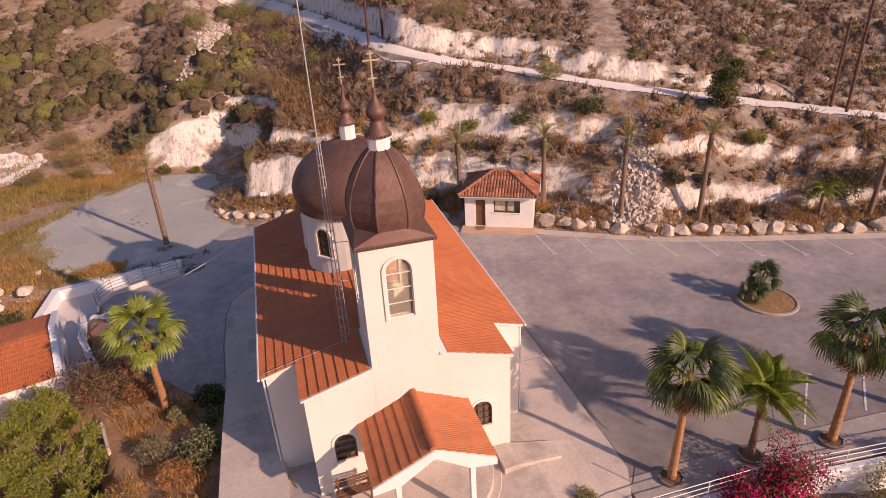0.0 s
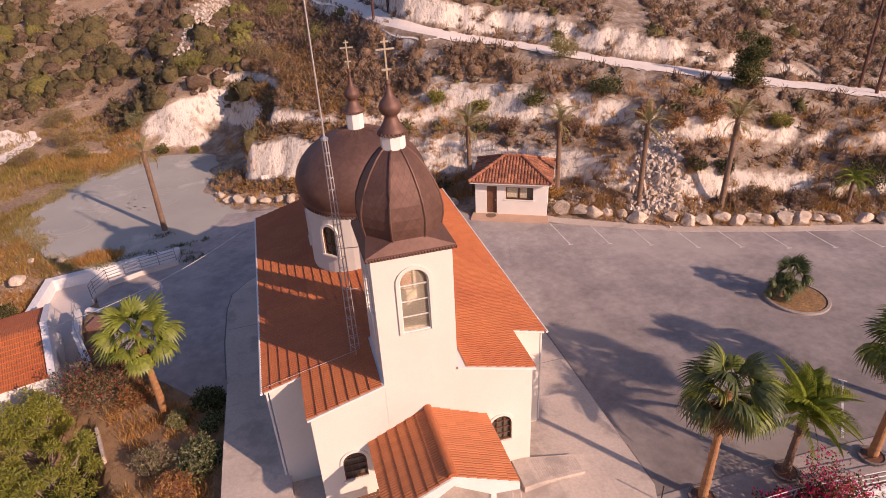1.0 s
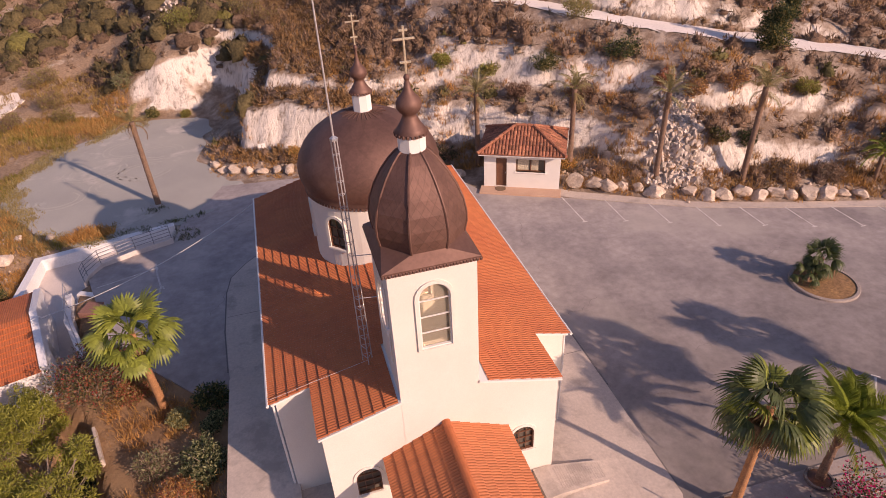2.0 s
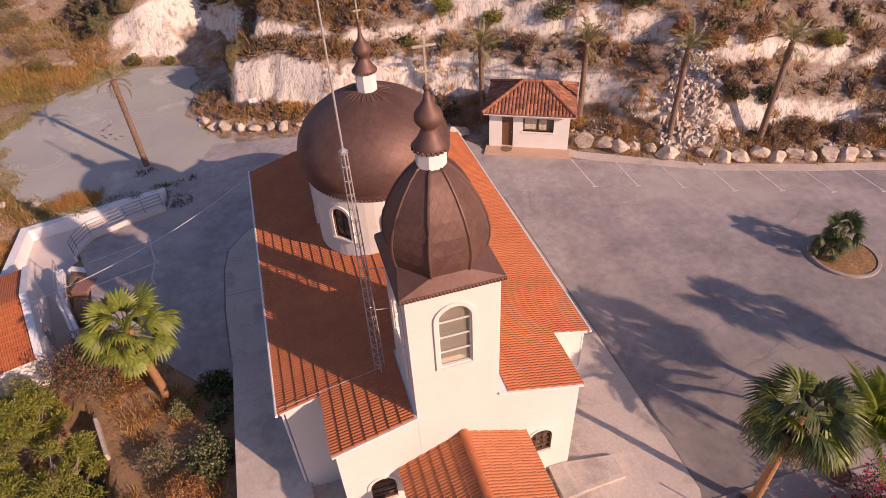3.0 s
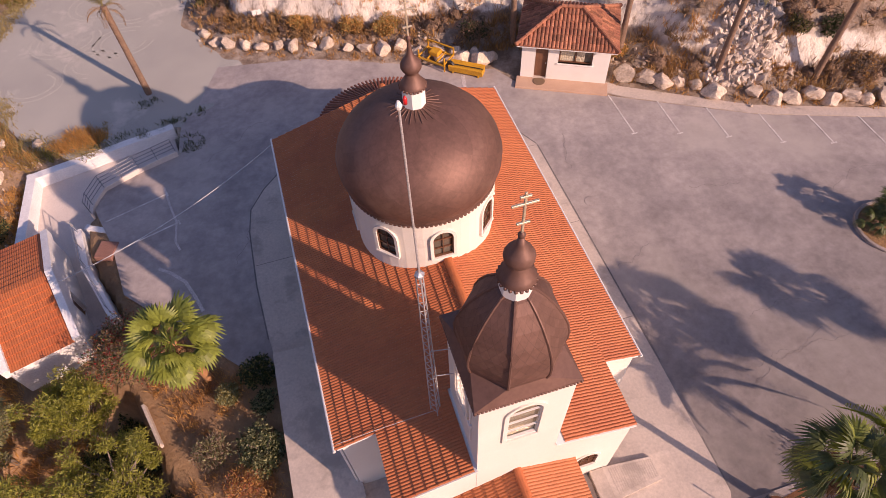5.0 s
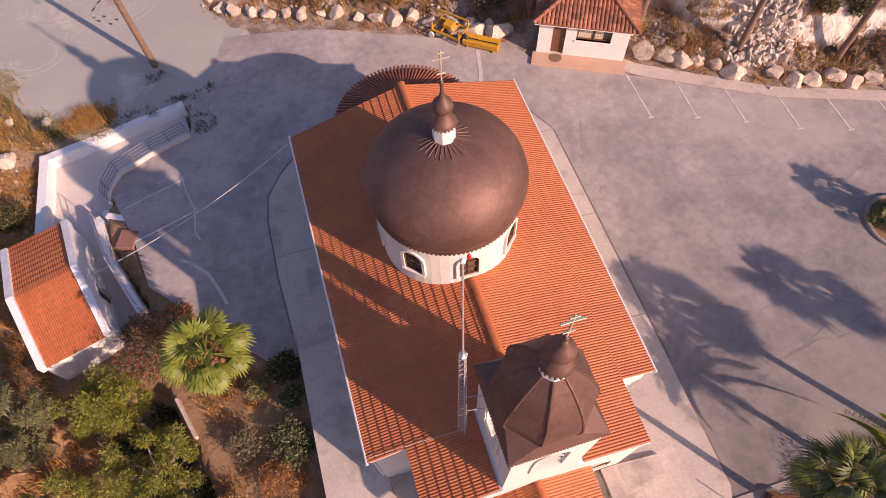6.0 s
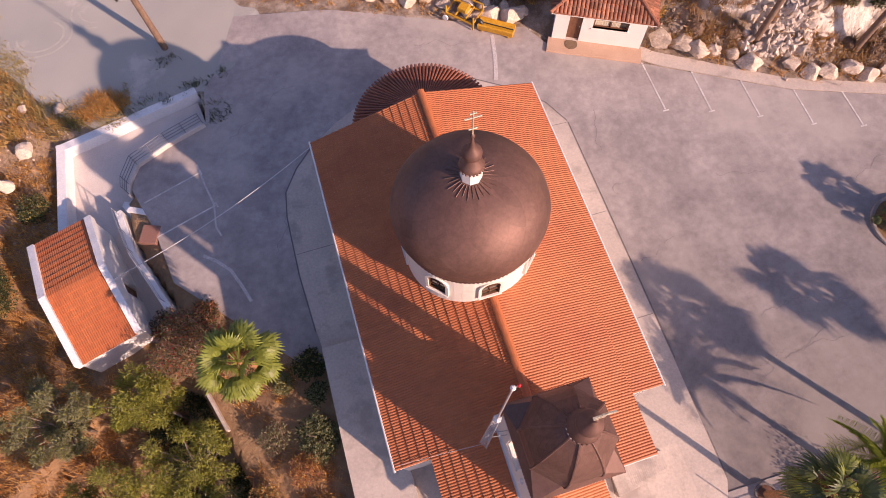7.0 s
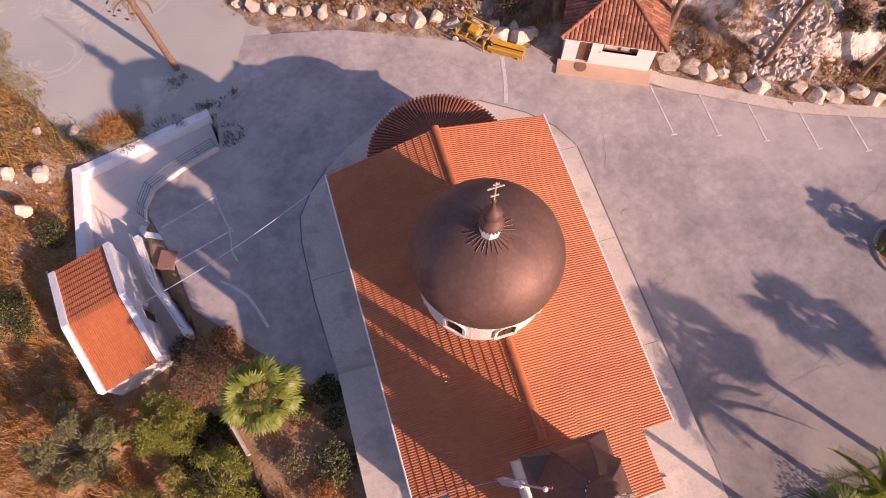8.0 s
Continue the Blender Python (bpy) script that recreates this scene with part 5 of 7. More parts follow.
part("stake", a_tube([(0, 0, -0.2), (0, 0, 0.7)], 0.02, 5), DARK_WOOD, sign)
part("plate", a_box(-0.28, 0.28, -0.015, 0.015, 0.5, 0.85, 0.01), WHITE, sign)

# pale tyre loops on the gravel
TYRE = material("scuffed_gravel", (0.45, 0.43, 0.375), (0.41, 0.39, 0.34), 2, 9, 0.95, 0.2, fine_amount=0.2)
for cx, cy, r, a0, a1 in ((-16.0, 33.4, 1.2, 0.2, 4.6), (-14.0, 35.2, 1.5, 1.0, 6.0), (-17.8, 36.6, 1.8, 2.0, 6.6), (-13.2, 38.6, 1.3, 0.0, 5.0), (-19.6, 32.4, 1.4, 3.0, 7.2), (-15.6, 40.2, 1.7, 1.5, 5.5)):
    for dr in (0.0, 0.5):
        stripe("tyre_track", [(cx + (r + dr) * math.cos(a), cy + (r + dr) * 0.8 * math.sin(a)) for a in np.linspace(a0, a1, 26)], 0.13, "pale curved tyre track on the gravel", 0.03, TYRE, "tyre track")

# ---- boulders and stones ----
def boulder_mesh(seed, sub=2, flat=0.75):
    bm = bmesh.new()
    bmesh.ops.create_icosphere(bm, subdivisions=sub, radius=1.0)
    rs_ = random.Random(seed)
    off = Vector((rs_.uniform(0, 50), rs_.uniform(0, 50), rs_.uniform(0, 50)))
    planes = [Vector((rs_.gauss(0, 1), rs_.gauss(0, 1), rs_.gauss(0, 0.8))).normalized() for _ in range(10)]
    for v in bm.verts:
        n_ = v.co.normalized()
        for p in planes:
            d = v.co.dot(p) - 0.58
            if d > 0:
                v.co -= p * d * 0.9
        v.co *= 1 + 0.16 * noise.noise(n_ * 1.6 + off) + 0.07 * noise.noise(n_ * 5 + off)
        v.co.z *= flat
    return to_mesh("boulder", bm, ROCK)


BOULDERS = [boulder_mesh(k, 3) for k in range(7)]


def height(x, y):
    return float(terrain(np.array([x]), np.array([y]))[0])


def along(pts, step):
    out, carry = [], 0.0
    for (ax, ay), (bx, by) in zip(pts[:-1], pts[1:]):
        L = math.hypot(bx - ax, by - ay)
        s = carry
        while s < L:
            out.append((ax + (bx - ax) * s / L, ay + (by - ay) * s / L, math.atan2(by - ay, bx - ax)))
            s += step
        carry = s - L
    return out


rs = random.Random(21)


def boulder(x, y, s, sx=1.0, group="boulders along the car park", turn=None):
    ob = new("boulder", BOULDERS[rs.randrange(7)])
    z = height(x, y)
    ob.matrix_basis = Matrix.Translation((x, y, max(z, float(base_level(x, y))) + s * 0.32)) @ Euler((rs.uniform(-0.25, 0.25), rs.uniform(-0.25, 0.25), rs.uniform(0, 6.3) if turn is None else turn + rs.choice((0, math.pi)) + rs.uniform(-0.3, 0.3))).to_matrix().to_4x4() @ Matrix.Diagonal((s * sx, s, s, 1))
    return tagged(ob, "pale limestone boulder at the edge of the yard", "boulder", group)


for x, y, a in along([(34.9, 10.75), (25.75, 14.05), (20.55, 16.15), (14.4, 20.2)], 1.02):
    if 19.3 < x < 19.9 or rs.random() < 0.03:
        continue
    boulder(x + rs.uniform(-0.15, 0.15), y + rs.uniform(-0.12, 0.2), rs.choice((0.46, 0.54, 0.62, 0.70)) * rs.uniform(0.9, 1.1), rs.uniform(1.1, 1.5), turn=a)
for x, y, a in along([(8.3, 24.7), (6.4, 25.3), (3.2, 27.0), (-3, 29.9), (-7.7, 32.3), (-9.0, 34.4)], 1.15):
    boulder(x + rs.uniform(-0.15, 0.15), y + rs.uniform(-0.12, 0.25), rs.uniform(0.34, 0.58) * (1.35 if 4 < x < 8 else 1), rs.uniform(1.0, 1.4), "boulders behind the church")
for x, y, s in ((6.2, 24.9, 0.78), (7.4, 24.5, 0.8), (-18.8, 26.6, 0.36), (-20.6, 24.2, 0.5), (-21.8, 22.3, 0.5), (-22.6, 25.0, 0.45), (-20.8, 27.3, 0.3), (-23.6, 22.8, 0.5)):
    boulder(x, y, s, 1.2, "loose boulders")


def scatter_stones(name, places, label, mat=ROCK, sub=1, slab=1.0):
    V, F = [], []
    src = [boulder_mesh(100 + k, sub) for k in range(4)]
    data = []
    for me in src:
        v = np.empty(len(me.vertices) * 3)
        me.vertices.foreach_get("co", v)
        data.append((v.reshape(-1, 3), [tuple(p.vertices) for p in me.polygons]))
    base = 0
    r_ = random.Random(5)
    for x, y, z, s in places:
        v, f = data[r_.randrange(4)]
        m = np.array(Euler((r_.uniform(0, 6), r_.uniform(0, 6), r_.uniform(0, 6))).to_matrix()) @ np.diag((slab, 1.0, 1.0 / slab)) * s
        V.append(v @ m.T + np.array((x, y, z)))
        F += [tuple(i + base for i in q) for q in f]
        base += len(v)
    return tagged(new(name, raw(name, np.concatenate(V), F, mat)), label, "stones", kind="stuff")


STONE = material("chalk_stone", (0.56, 0.46, 0.36), (0.40, 0.31, 0.24), 2.0, 9, 0.95, 0.4, island=0.25, fine_amount=0.25, dist=0.05)
GREYSTONE = material("grey_cascade_stone", (0.60, 0.51, 0.42), (0.40, 0.33, 0.28), 2.0, 7, 0.95, 0.4, island=0.4, fine_amount=0.25, dist=0.05)
pl = []
way_a = along([(34.9, 11.4), (25.9, 14.8), (20.9, 16.9), (14.8, 20.9), (13.6, 22.0)], 0.05)
way_b = along([(8.0, 25.8), (3.4, 27.6), (-3, 30.5), (-7.9, 33.2), (-9.3, 36.0), (-9.0, 42.0)], 0.05)
for k in range(520):
    t = rs.random()
    way = way_a if k < 340 else way_b
    x, y, a = way[int(t * len(way)) % len(way)]
    x, y = x + rs.gauss(0, 0.35), y + rs.gauss(0, 0.45)
    s = rs.uniform(0.05, 0.17)
    pl.append((x, y, height(x, y) + s * 0.4, s))
scatter_stones("stones", pl, "small pale stones strewn behind the boulders", STONE)
pl = []
for k in range(1700):
    t = rs.random() ** 0.85
    across = rs.gauss(0, 0.85 - 0.4 * t)
    x, y = 20.2 + 2.6 * t + 0.917 * across, 17.0 + 5.0 * t - 0.398 * across
    s = rs.choice((0.10, 0.14, 0.19, 0.26, 0.34)) * rs.uniform(0.8, 1.15) * (1.1 - 0.35 * t)
    pl.append((x, y, height(x, y) + s * 0.25, s))
scatter_stones("rock_cascade", pl, "grey and white tumbled rock cascade down the bank", GREYSTONE, 1, 1.35)
pl = []
for k in range(700):
    x, y = rs.uniform(-26, -16), rs.uniform(18, 30)
    if ring_distance(np.array([x]), np.array([y]), TERRACE)[0] < 0.8 or (x > -19.3 and y > 25.5):
        continue
    s = rs.uniform(0.03, 0.14)
    pl.append((x, y, height(x, y) + s * 0.3, s))
gully = along([(-12.6, 59.2), (-11.1, 63.6), (-9.7, 69.4), (-8.2, 78.6), (-6.9, 84)], 0.05)
washed = []
for k in range(420):
    x, y, a = gully[rs.randrange(len(gully))]
    w_ = 0.5 + 0.02 * (y - 59)
    x, y = x + rs.gauss(0, 0.9), y + rs.gauss(0, 1.0)
    s = rs.uniform(0.12, 0.36)
    washed.append((x, y, height(x, y) + s * 0.2, s))
scatter_stones("gully_stones", washed, "white chalk stones washed down a gully", GREYSTONE, 1)
scatter_stones("rubble", pl, "pale rubble beside the sunk path", STONE)


# ---- leaves ----
def leaf_material(name, a, b, rough=0.7, trans=0.42, spread=0.26):
    return material(name, a, b, 0.8, 6, rough, 0.0, island=spread, fine_amount=0.2, trans=trans)


DRY_BROWN = leaf_material("dry_brown_scrub", (0.344, 0.212, 0.138), (0.241, 0.144, 0.098))
DRY_GREY = leaf_material("grey_brown_scrub", (0.332, 0.244, 0.166), (0.234, 0.166, 0.117))
OLIVE = leaf_material("olive_scrub", (0.390, 0.309, 0.101), (0.242, 0.202, 0.067))
GREEN = leaf_material("bright_green_leaves", (0.340, 0.360, 0.060), (0.230, 0.260, 0.045))
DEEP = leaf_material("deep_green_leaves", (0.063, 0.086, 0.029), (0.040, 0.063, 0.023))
GREY_GREEN = leaf_material("grey_green_leaves", (0.345, 0.345, 0.172), (0.230, 0.230, 0.103))
STRAW = leaf_material("dry_grass", (0.650, 0.377, 0.117), (0.468, 0.247, 0.078))
RUST = leaf_material("rusty_leaves", (0.475, 0.163, 0.075), (0.312, 0.125, 0.062))
MAGENTA = leaf_material("magenta_bracts", (0.85, 0.03, 0.24), (0.70, 0.02, 0.17), trans=0.45)
REDS = leaf_material("red_bracts", (0.45, 0.03, 0.03), (0.33, 0.025, 0.03), trans=0.4)
PALM_G = leaf_material("palm_green", (0.275, 0.305, 0.046), (0.175, 0.215, 0.036), 0.5, 0.3, 0.25)
PALM_D = leaf_material("palm_dark_green", (0.112, 0.144, 0.044), (0.069, 0.094, 0.031), 0.5, 0.25, 0.25)
PALM_DRY = leaf_material("dead_frond", (0.34, 0.21, 0.10), (0.24, 0.14, 0.07), 0.8, 0.3, 0.3)
BARK = material("grey_bark", (0.30, 0.24, 0.19), (0.20, 0.155, 0.12), 4, 25, 0.9, 0.5, fine_amount=0.3)
PALM_BARK = material("orange_palm_trunk", (0.42, 0.21, 0.09), (0.33, 0.16, 0.07), 2.5, 22, 0.9, 0.4, fine_amount=0.25)
DATE_BARK = material("brown_date_trunk", (0.24, 0.15, 0.095), (0.16, 0.10, 0.07), 3, 16, 0.9, 0.6, fine_amount=0.35)
NPR = np.random.RandomState(11)


def unit(v):
    return v / np.maximum(1e-6, np.linalg.norm(v, axis=1))[:, None]


def leaf_arrays(centre, radius, n, length, width, squash=0.8, up=0.25, shell=0.55, rs_=NPR, low=-0.15):
    """n leaves (four-cornered blades) in and on a lumpy clump: arrays of corners."""
    d = unit(rs_.normal(size=(n, 3)))
    d[:, 2] = np.where(d[:, 2] < low, -d[:, 2], d[:, 2])
    d = unit(d)
    lump = 1 + 0.22 * np.sin(d[:, 0] * 5 + centre[0] * 7) * np.sin(d[:, 1] * 6 + centre[1] * 5) + 0.12 * np.sin(d[:, 2] * 9 + centre[0])
    r = radius * lump * (shell + (1 - shell) * rs_.rand(n) ** 0.6)
    p = np.asarray(centre) + d * r[:, None] * np.array([1, 1, squash])
    t = unit(d * 0.7 + rs_.normal(size=(n, 3)) * 0.75 + np.array([0, 0, up]))
    s = unit(np.cross(t, rs_.normal(size=(n, 3))))
    L = length * (0.6 + 0.8 * rs_.rand(n))[:, None]
    W = width * (0.6 + 0.8 * rs_.rand(n))[:, None]
    return np.stack([p, p + t * L * 0.5 + s * W * 0.5, p + t * L, p + t * L * 0.5 - s * W * 0.5], 1)


def leaf_mesh(name, quads, mat):
    q_ = np.concatenate(quads)
    V = q_.reshape(-1, 3)
    n = len(q_)
    me = bpy.data.meshes.new(name)
    me.vertices.add(len(V))
    me.vertices.foreach_set("co", V.astype(np.float32).ravel())
    me.loops.add(4 * n)
    me.loops.foreach_set("vertex_index", np.arange(4 * n, dtype=np.int32))
    me.polygons.add(n)
    me.polygons.foreach_set("loop_start", np.arange(0, 4 * n, 4, dtype=np.int32))
    me.polygons.foreach_set("loop_total", np.full(n, 4, dtype=np.int32))
    me.materials.append(mat)
    me.update(calc_edges=True)
    return me


# ---- scrub on the hill: too many to count ----
def scrub_places(n, x0, x1, y0, y1, seed, keep):
    r_ = np.random.RandomState(seed)
    x, y = r_.uniform(x0, x1, n), r_.uniform(y0, y1, n)
    d = edge_distance(x, y)
    z = terrain(x, y)
    gx_ = (terrain(x + 0.4, y) - terrain(x - 0.4, y)) / 0.8
    gy_ = (terrain(x, y + 0.4) - terrain(x, y - 0.4)) / 0.8
    steep = np.hypot(gx_, gy_)
    sr, _ = road_line(x)
    u = d / sr
    on_road = (u > 0.95) & (u < 1.30) & (x > -12)
    dens = waves(x, y, 4.5, 9)
    ok = keep(x, y, d, u, steep, dens, r_.rand(n)) & ~on_road & (d > 0.25)
    return x[ok], y[ok], z[ok], d[ok]


def bush_material(name, a, b, each=0.24):
    """Small leaves too fine to tell apart: a deep, broken relief and a tone for each bush."""
    return material(name, a, b, 0.9, 4.5, 0.95, 1.0, island=each, fine_amount=0.5, dist=0.22, trans=0.2)


def bush_field(name, label, mat, places, size, squash=0.75, cap=1.9, low=0.5, grow=0.005, sprigs=26, sprig=0.2, ring=9, rows=4, heart=1.0, thin=0.3):
    """Rounded scrub bushes: each a lumpy, leafy mound with loose sprigs standing out of it."""
    V, F, base = [], [], 0
    th = np.linspace(0, 2 * np.pi, ring, endpoint=False)
    ph = np.linspace(-0.25, 1.25, rows)
    T_, P_ = np.meshgrid(th, ph)
    cx, cy, cz = np.cos(T_) * np.cos(P_), np.sin(T_) * np.cos(P_), np.sin(P_)
    idx = np.arange(ring * rows).reshape(rows, ring)
    nxt = np.roll(idx, -1, 1)
    mound = np.stack([idx[:-1], nxt[:-1], nxt[1:], idx[1:]], -1).reshape(-1, 4)
    smooth = []
    for x, y, z, d in zip(*places):
        k = 1 + min(max(d, 0), 90) * grow
        s = min(size * (low + 0.9 * NPR.rand() ** 1.6) * k, cap)
        sq = squash * (0.75 + 0.5 * NPR.rand())
        a, b, c = NPR.rand(3) * 6.28
        r = heart * s * (1 + 0.20 * np.sin(2 * T_ + a) * np.cos(P_) + 0.17 * np.sin(3 * T_ + b + 2 * P_) + 0.10 * NPR.normal(size=T_.shape))
        g = np.stack([x + r * cx, y + r * cy, z + r * cz * sq], -1).reshape(-1, 3)
        V.append(g)
        F += [mound + base, np.array([[base + ring * (rows - 1) + q for q in (w, (w + 1) % ring, (w + 2) % ring, (w + 3) % ring)] for w in range(0, ring - 2, 3)])]
        smooth += [True] * len(mound) + [True] * len(F[-1])
        base += len(g)
        n = int(sprigs * (s / size) ** 1.3)
        if n:
            o = NPR.randint(0, ring * rows, n)
            p = g[o] + NPR.normal(size=(n, 3)) * s * (0.12 + 0.3 * (1 - heart))
            t = unit((p - np.array((x, y, z))) / s + NPR.normal(size=(n, 3)) * 0.45 + np.array([0, 0, 0.35]))
            w = unit(np.cross(t, NPR.normal(size=(n, 3))))
            L = sprig * k * (0.6 + 0.8 * NPR.rand(n))[:, None]
            V.append(np.stack([p - t * L * 0.3, p + t * L * 0.3 + w * L * thin, p + t * L, p + t * L * 0.3 - w * L * thin], 1).reshape(-1, 3))
            F.append(np.arange(4 * n).reshape(-1, 4) + base)
            smooth += [False] * n
            base += 4 * n
    V, F = np.concatenate(V), np.concatenate(F)
    me = bpy.data.meshes.new(name)
    me.vertices.add(len(V))
    me.vertices.foreach_set("co", V.astype(np.float32).ravel())
    me.loops.add(4 * len(F))
    me.loops.foreach_set("vertex_index", F.astype(np.int32).ravel())
    me.polygons.add(len(F))
    me.polygons.foreach_set("loop_start", np.arange(0, 4 * len(F), 4, dtype=np.int32))
    me.polygons.foreach_set("loop_total", np.full(len(F), 4, dtype=np.int32))
    me.materials.append(mat)
    me.update(calc_edges=True)
    me.polygons.foreach_set("use_smooth", smooth)
    return tagged(new(name, me), label, "scrub", kind="stuff")


def right(hi, dn, low_cover=1.1):
    """Scrub on the eastern hill: thick on the gentler ground, and on any slope between the first bank and the track behind the belfry."""
    def keep(x, y, d, u, s, w, r):
        spur = (x < 13) & (x > -6) & (d > 7.2) & (u > 0.36 - 0.01 * x) & (u < 1)
        clear = (d > np.where(x > 7, 1.5, 0.6)) & ((x > -6.6) | (y < 38)) & (np.abs((x - 19.9) * 0.917 - (y - 17.4) * 0.398) > 1.5)
        return clear & (x > -10) & ((s < low_cover) | (spur & (s < 3)) | ((u > 1.38) & (s < 2.6) & (r < 0.4))) & (w > dn) & (r < hi)
    return keep


TWIGGY = dict(sprigs=46, sprig=0.34, ring=7, rows=3, heart=0.66, thin=0.09)
bush_field("dry_scrub", "rounded dry reddish-brown scrub on the hillside", bush_material("auburn_heather_scrub", (0.30, 0.195, 0.125), (0.205, 0.13, 0.088)), scrub_places(5000, -11, 75, 8, 95, 31, right(0.86, -0.85, 1.0)), 0.68, 0.8, 1.15, **TWIGGY)
thicket = lambda x, y, d, u, s, w, r: (x > -6) & (x < 15) & (d > 7.4) & (u > 0.42) & (u < 0.94) & (s < 3)
bush_field("brown_thicket", "brown scrub thicket below the chalk track", bush_material("warm_brown_thicket", (0.34, 0.22, 0.135), (0.235, 0.15, 0.095)), scrub_places(2600, -6, 15, 26, 80, 37, thicket), 0.75, 0.85, 1.3, **TWIGGY)
bush_field("grey_scrub", "low grey-brown scrub on the hillside", bush_material("grey_brown_scrub_bush", (0.34, 0.26, 0.18), (0.24, 0.18, 0.125)), scrub_places(4600, -11, 75, 8, 95, 32, right(0.8, -1.2, 1.5)), 0.4, 0.7, 0.8, sprigs=26, sprig=0.3, ring=7, rows=3, heart=0.6, thin=0.09)
bush_field("tawny_scrub", "tawny low scrub on the terraces", bush_material("tawny_scrub_bush", (0.40, 0.25, 0.12), (0.28, 0.17, 0.085)), scrub_places(3000, -11, 60, 8, 60, 36, right(0.8, -0.6, 1.15)), 0.4, 0.65, 0.8, sprigs=30, sprig=0.3, ring=7, rows=3, heart=0.55, thin=0.09)
bush_field("olive_scrub", "scattered olive-green shrubs on the hillside", bush_material("olive_scrub_bush", (0.21, 0.175, 0.06), (0.13, 0.115, 0.042)), scrub_places(900, -11, 75, 8, 95, 33, right(0.45, -0.2, 0.9)), 0.65, 0.85, 1.2, sprigs=60, heart=0.8)


GULLY = [(-13.8, 58.8), (-11.6, 59.2), (-10.2, 63.6), (-8.6, 69.4), (-7.2, 78.6), (-6.0, 84), (-8.0, 84.5), (-9.4, 78.8), (-10.8, 69.6), (-12.2, 63.8)]


def left(hi, dn, lo=0.0, st=1.5):
    """Scrub above the quarry, thinner on the stony upper slope."""
    def keep(x, y, d, u, s, w, r):
        upper = smooth01((d - 22) / 14)
        return (x < -5) & (s < st) & (w > dn + 0.45 * upper) & (r < hi * (1 - 0.3 * upper)) & ((d > 2.9) | ((x < -24) & (d > 1.5)) | ((x < -19) & (d > 3))) & (ring_distance(x, y, [(-62, 66), (-45, 62), (-32.5, 58.7), (-27.2, 56.2), (-29.1, 53.0), (-30.4, 49.6), (-34, 47), (-62, 50)]) > 0.8) & (ring_distance(x, y, GULLY) > 0.3)
    return keep


bush_field("olive_scrub", "large rounded olive-green bushes above the quarry", bush_material("dusty_olive_scrub", (0.185, 0.140, 0.058), (0.110, 0.088, 0.038)), scrub_places(3000, -110, -3, 34, 150, 41, left(0.72, -0.45)), 1.25, 0.85, 2.5, sprigs=60, sprig=0.3, ring=12, rows=5, heart=0.9, thin=0.2)
bush_field("brown_scrub", "large rounded brown bushes above the quarry", bush_material("dusty_brown_scrub", (0.225, 0.145, 0.09), (0.145, 0.092, 0.06)), scrub_places(4200, -110, -3, 34, 150, 42, left(0.6, -0.6)), 0.95, 0.8, 1.9, sprigs=50, sprig=0.3, heart=0.8, thin=0.12)
bush_field("heath", "low dry brown heath between the bushes above the quarry", bush_material("dry_brown_heath", (0.32, 0.21, 0.13), (0.22, 0.14, 0.09)), scrub_places(6500, -100, -3, 36, 140, 45, left(0.9, -0.9, st=1.9)), 0.5, 0.6, 1.0, sprigs=22, sprig=0.34, ring=6, rows=3, heart=0.6, thin=0.1)
bush_field("green_scrub", "fresh yellow-green bushes above the quarry", bush_material("yellow_green_scrub", (0.25, 0.215, 0.055), (0.165, 0.145, 0.04)), scrub_places(420, -100, -3, 40, 150, 43, left(0.6, 0.0)), 1.3, 0.85, 2.3, sprigs=50, sprig=0.26, ring=12, rows=5)


prom = lambda x, y, d, u, s, w, r: (x < 4) & (x > -9.6) & (d > 0.8) & (d < 13) & (s < 1.15) & ~((x < -6.3) & (y > 37))
bush_field("golden_scrub", "golden-brown dry scrub on the spur behind the church", bush_material("golden_brown_scrub", (0.36, 0.215, 0.09), (0.24, 0.14, 0.064)), scrub_places(1500, -11, 5, 29, 62, 44, prom), 0.5, 0.7, 1.0, **TWIGGY)


def tufts(name, label, mat, n, region, seed, h, spread, blades=16, w=0.02, lift=-0.02):
    """Upright dry grass in tufts inside a plan test."""
    r_ = np.random.RandomState(seed)
    quads = []
    x0, x1, y0, y1, test = region
    x, y = r_.uniform(x0, x1, n), r_.uniform(y0, y1, n)
    ok = test(x, y)
    x, y = x[ok], y[ok]
    z = terrain(x, y)
    m = len(x)
    for k in range(blades):
        p = np.stack([x + r_.normal(size=m) * spread, y + r_.normal(size=m) * spread, z + lift], 1)
        t = unit(np.stack([r_.normal(size=m) * 0.5, r_.normal(size=m) * 0.5, np.ones(m)], 1))
        s = unit(np.cross(t, r_.normal(size=(m, 3))))
        L = (h * (0.5 + r_.rand(m)))[:, None]
        quads.append(np.stack([p - s * w, p + s * w, p + t * L + s * w * 0.3, p + t * L - s * w * 0.3], 1))
    return tagged(new(name, leaf_mesh(name, quads, mat)), label, "grass", kind="stuff")


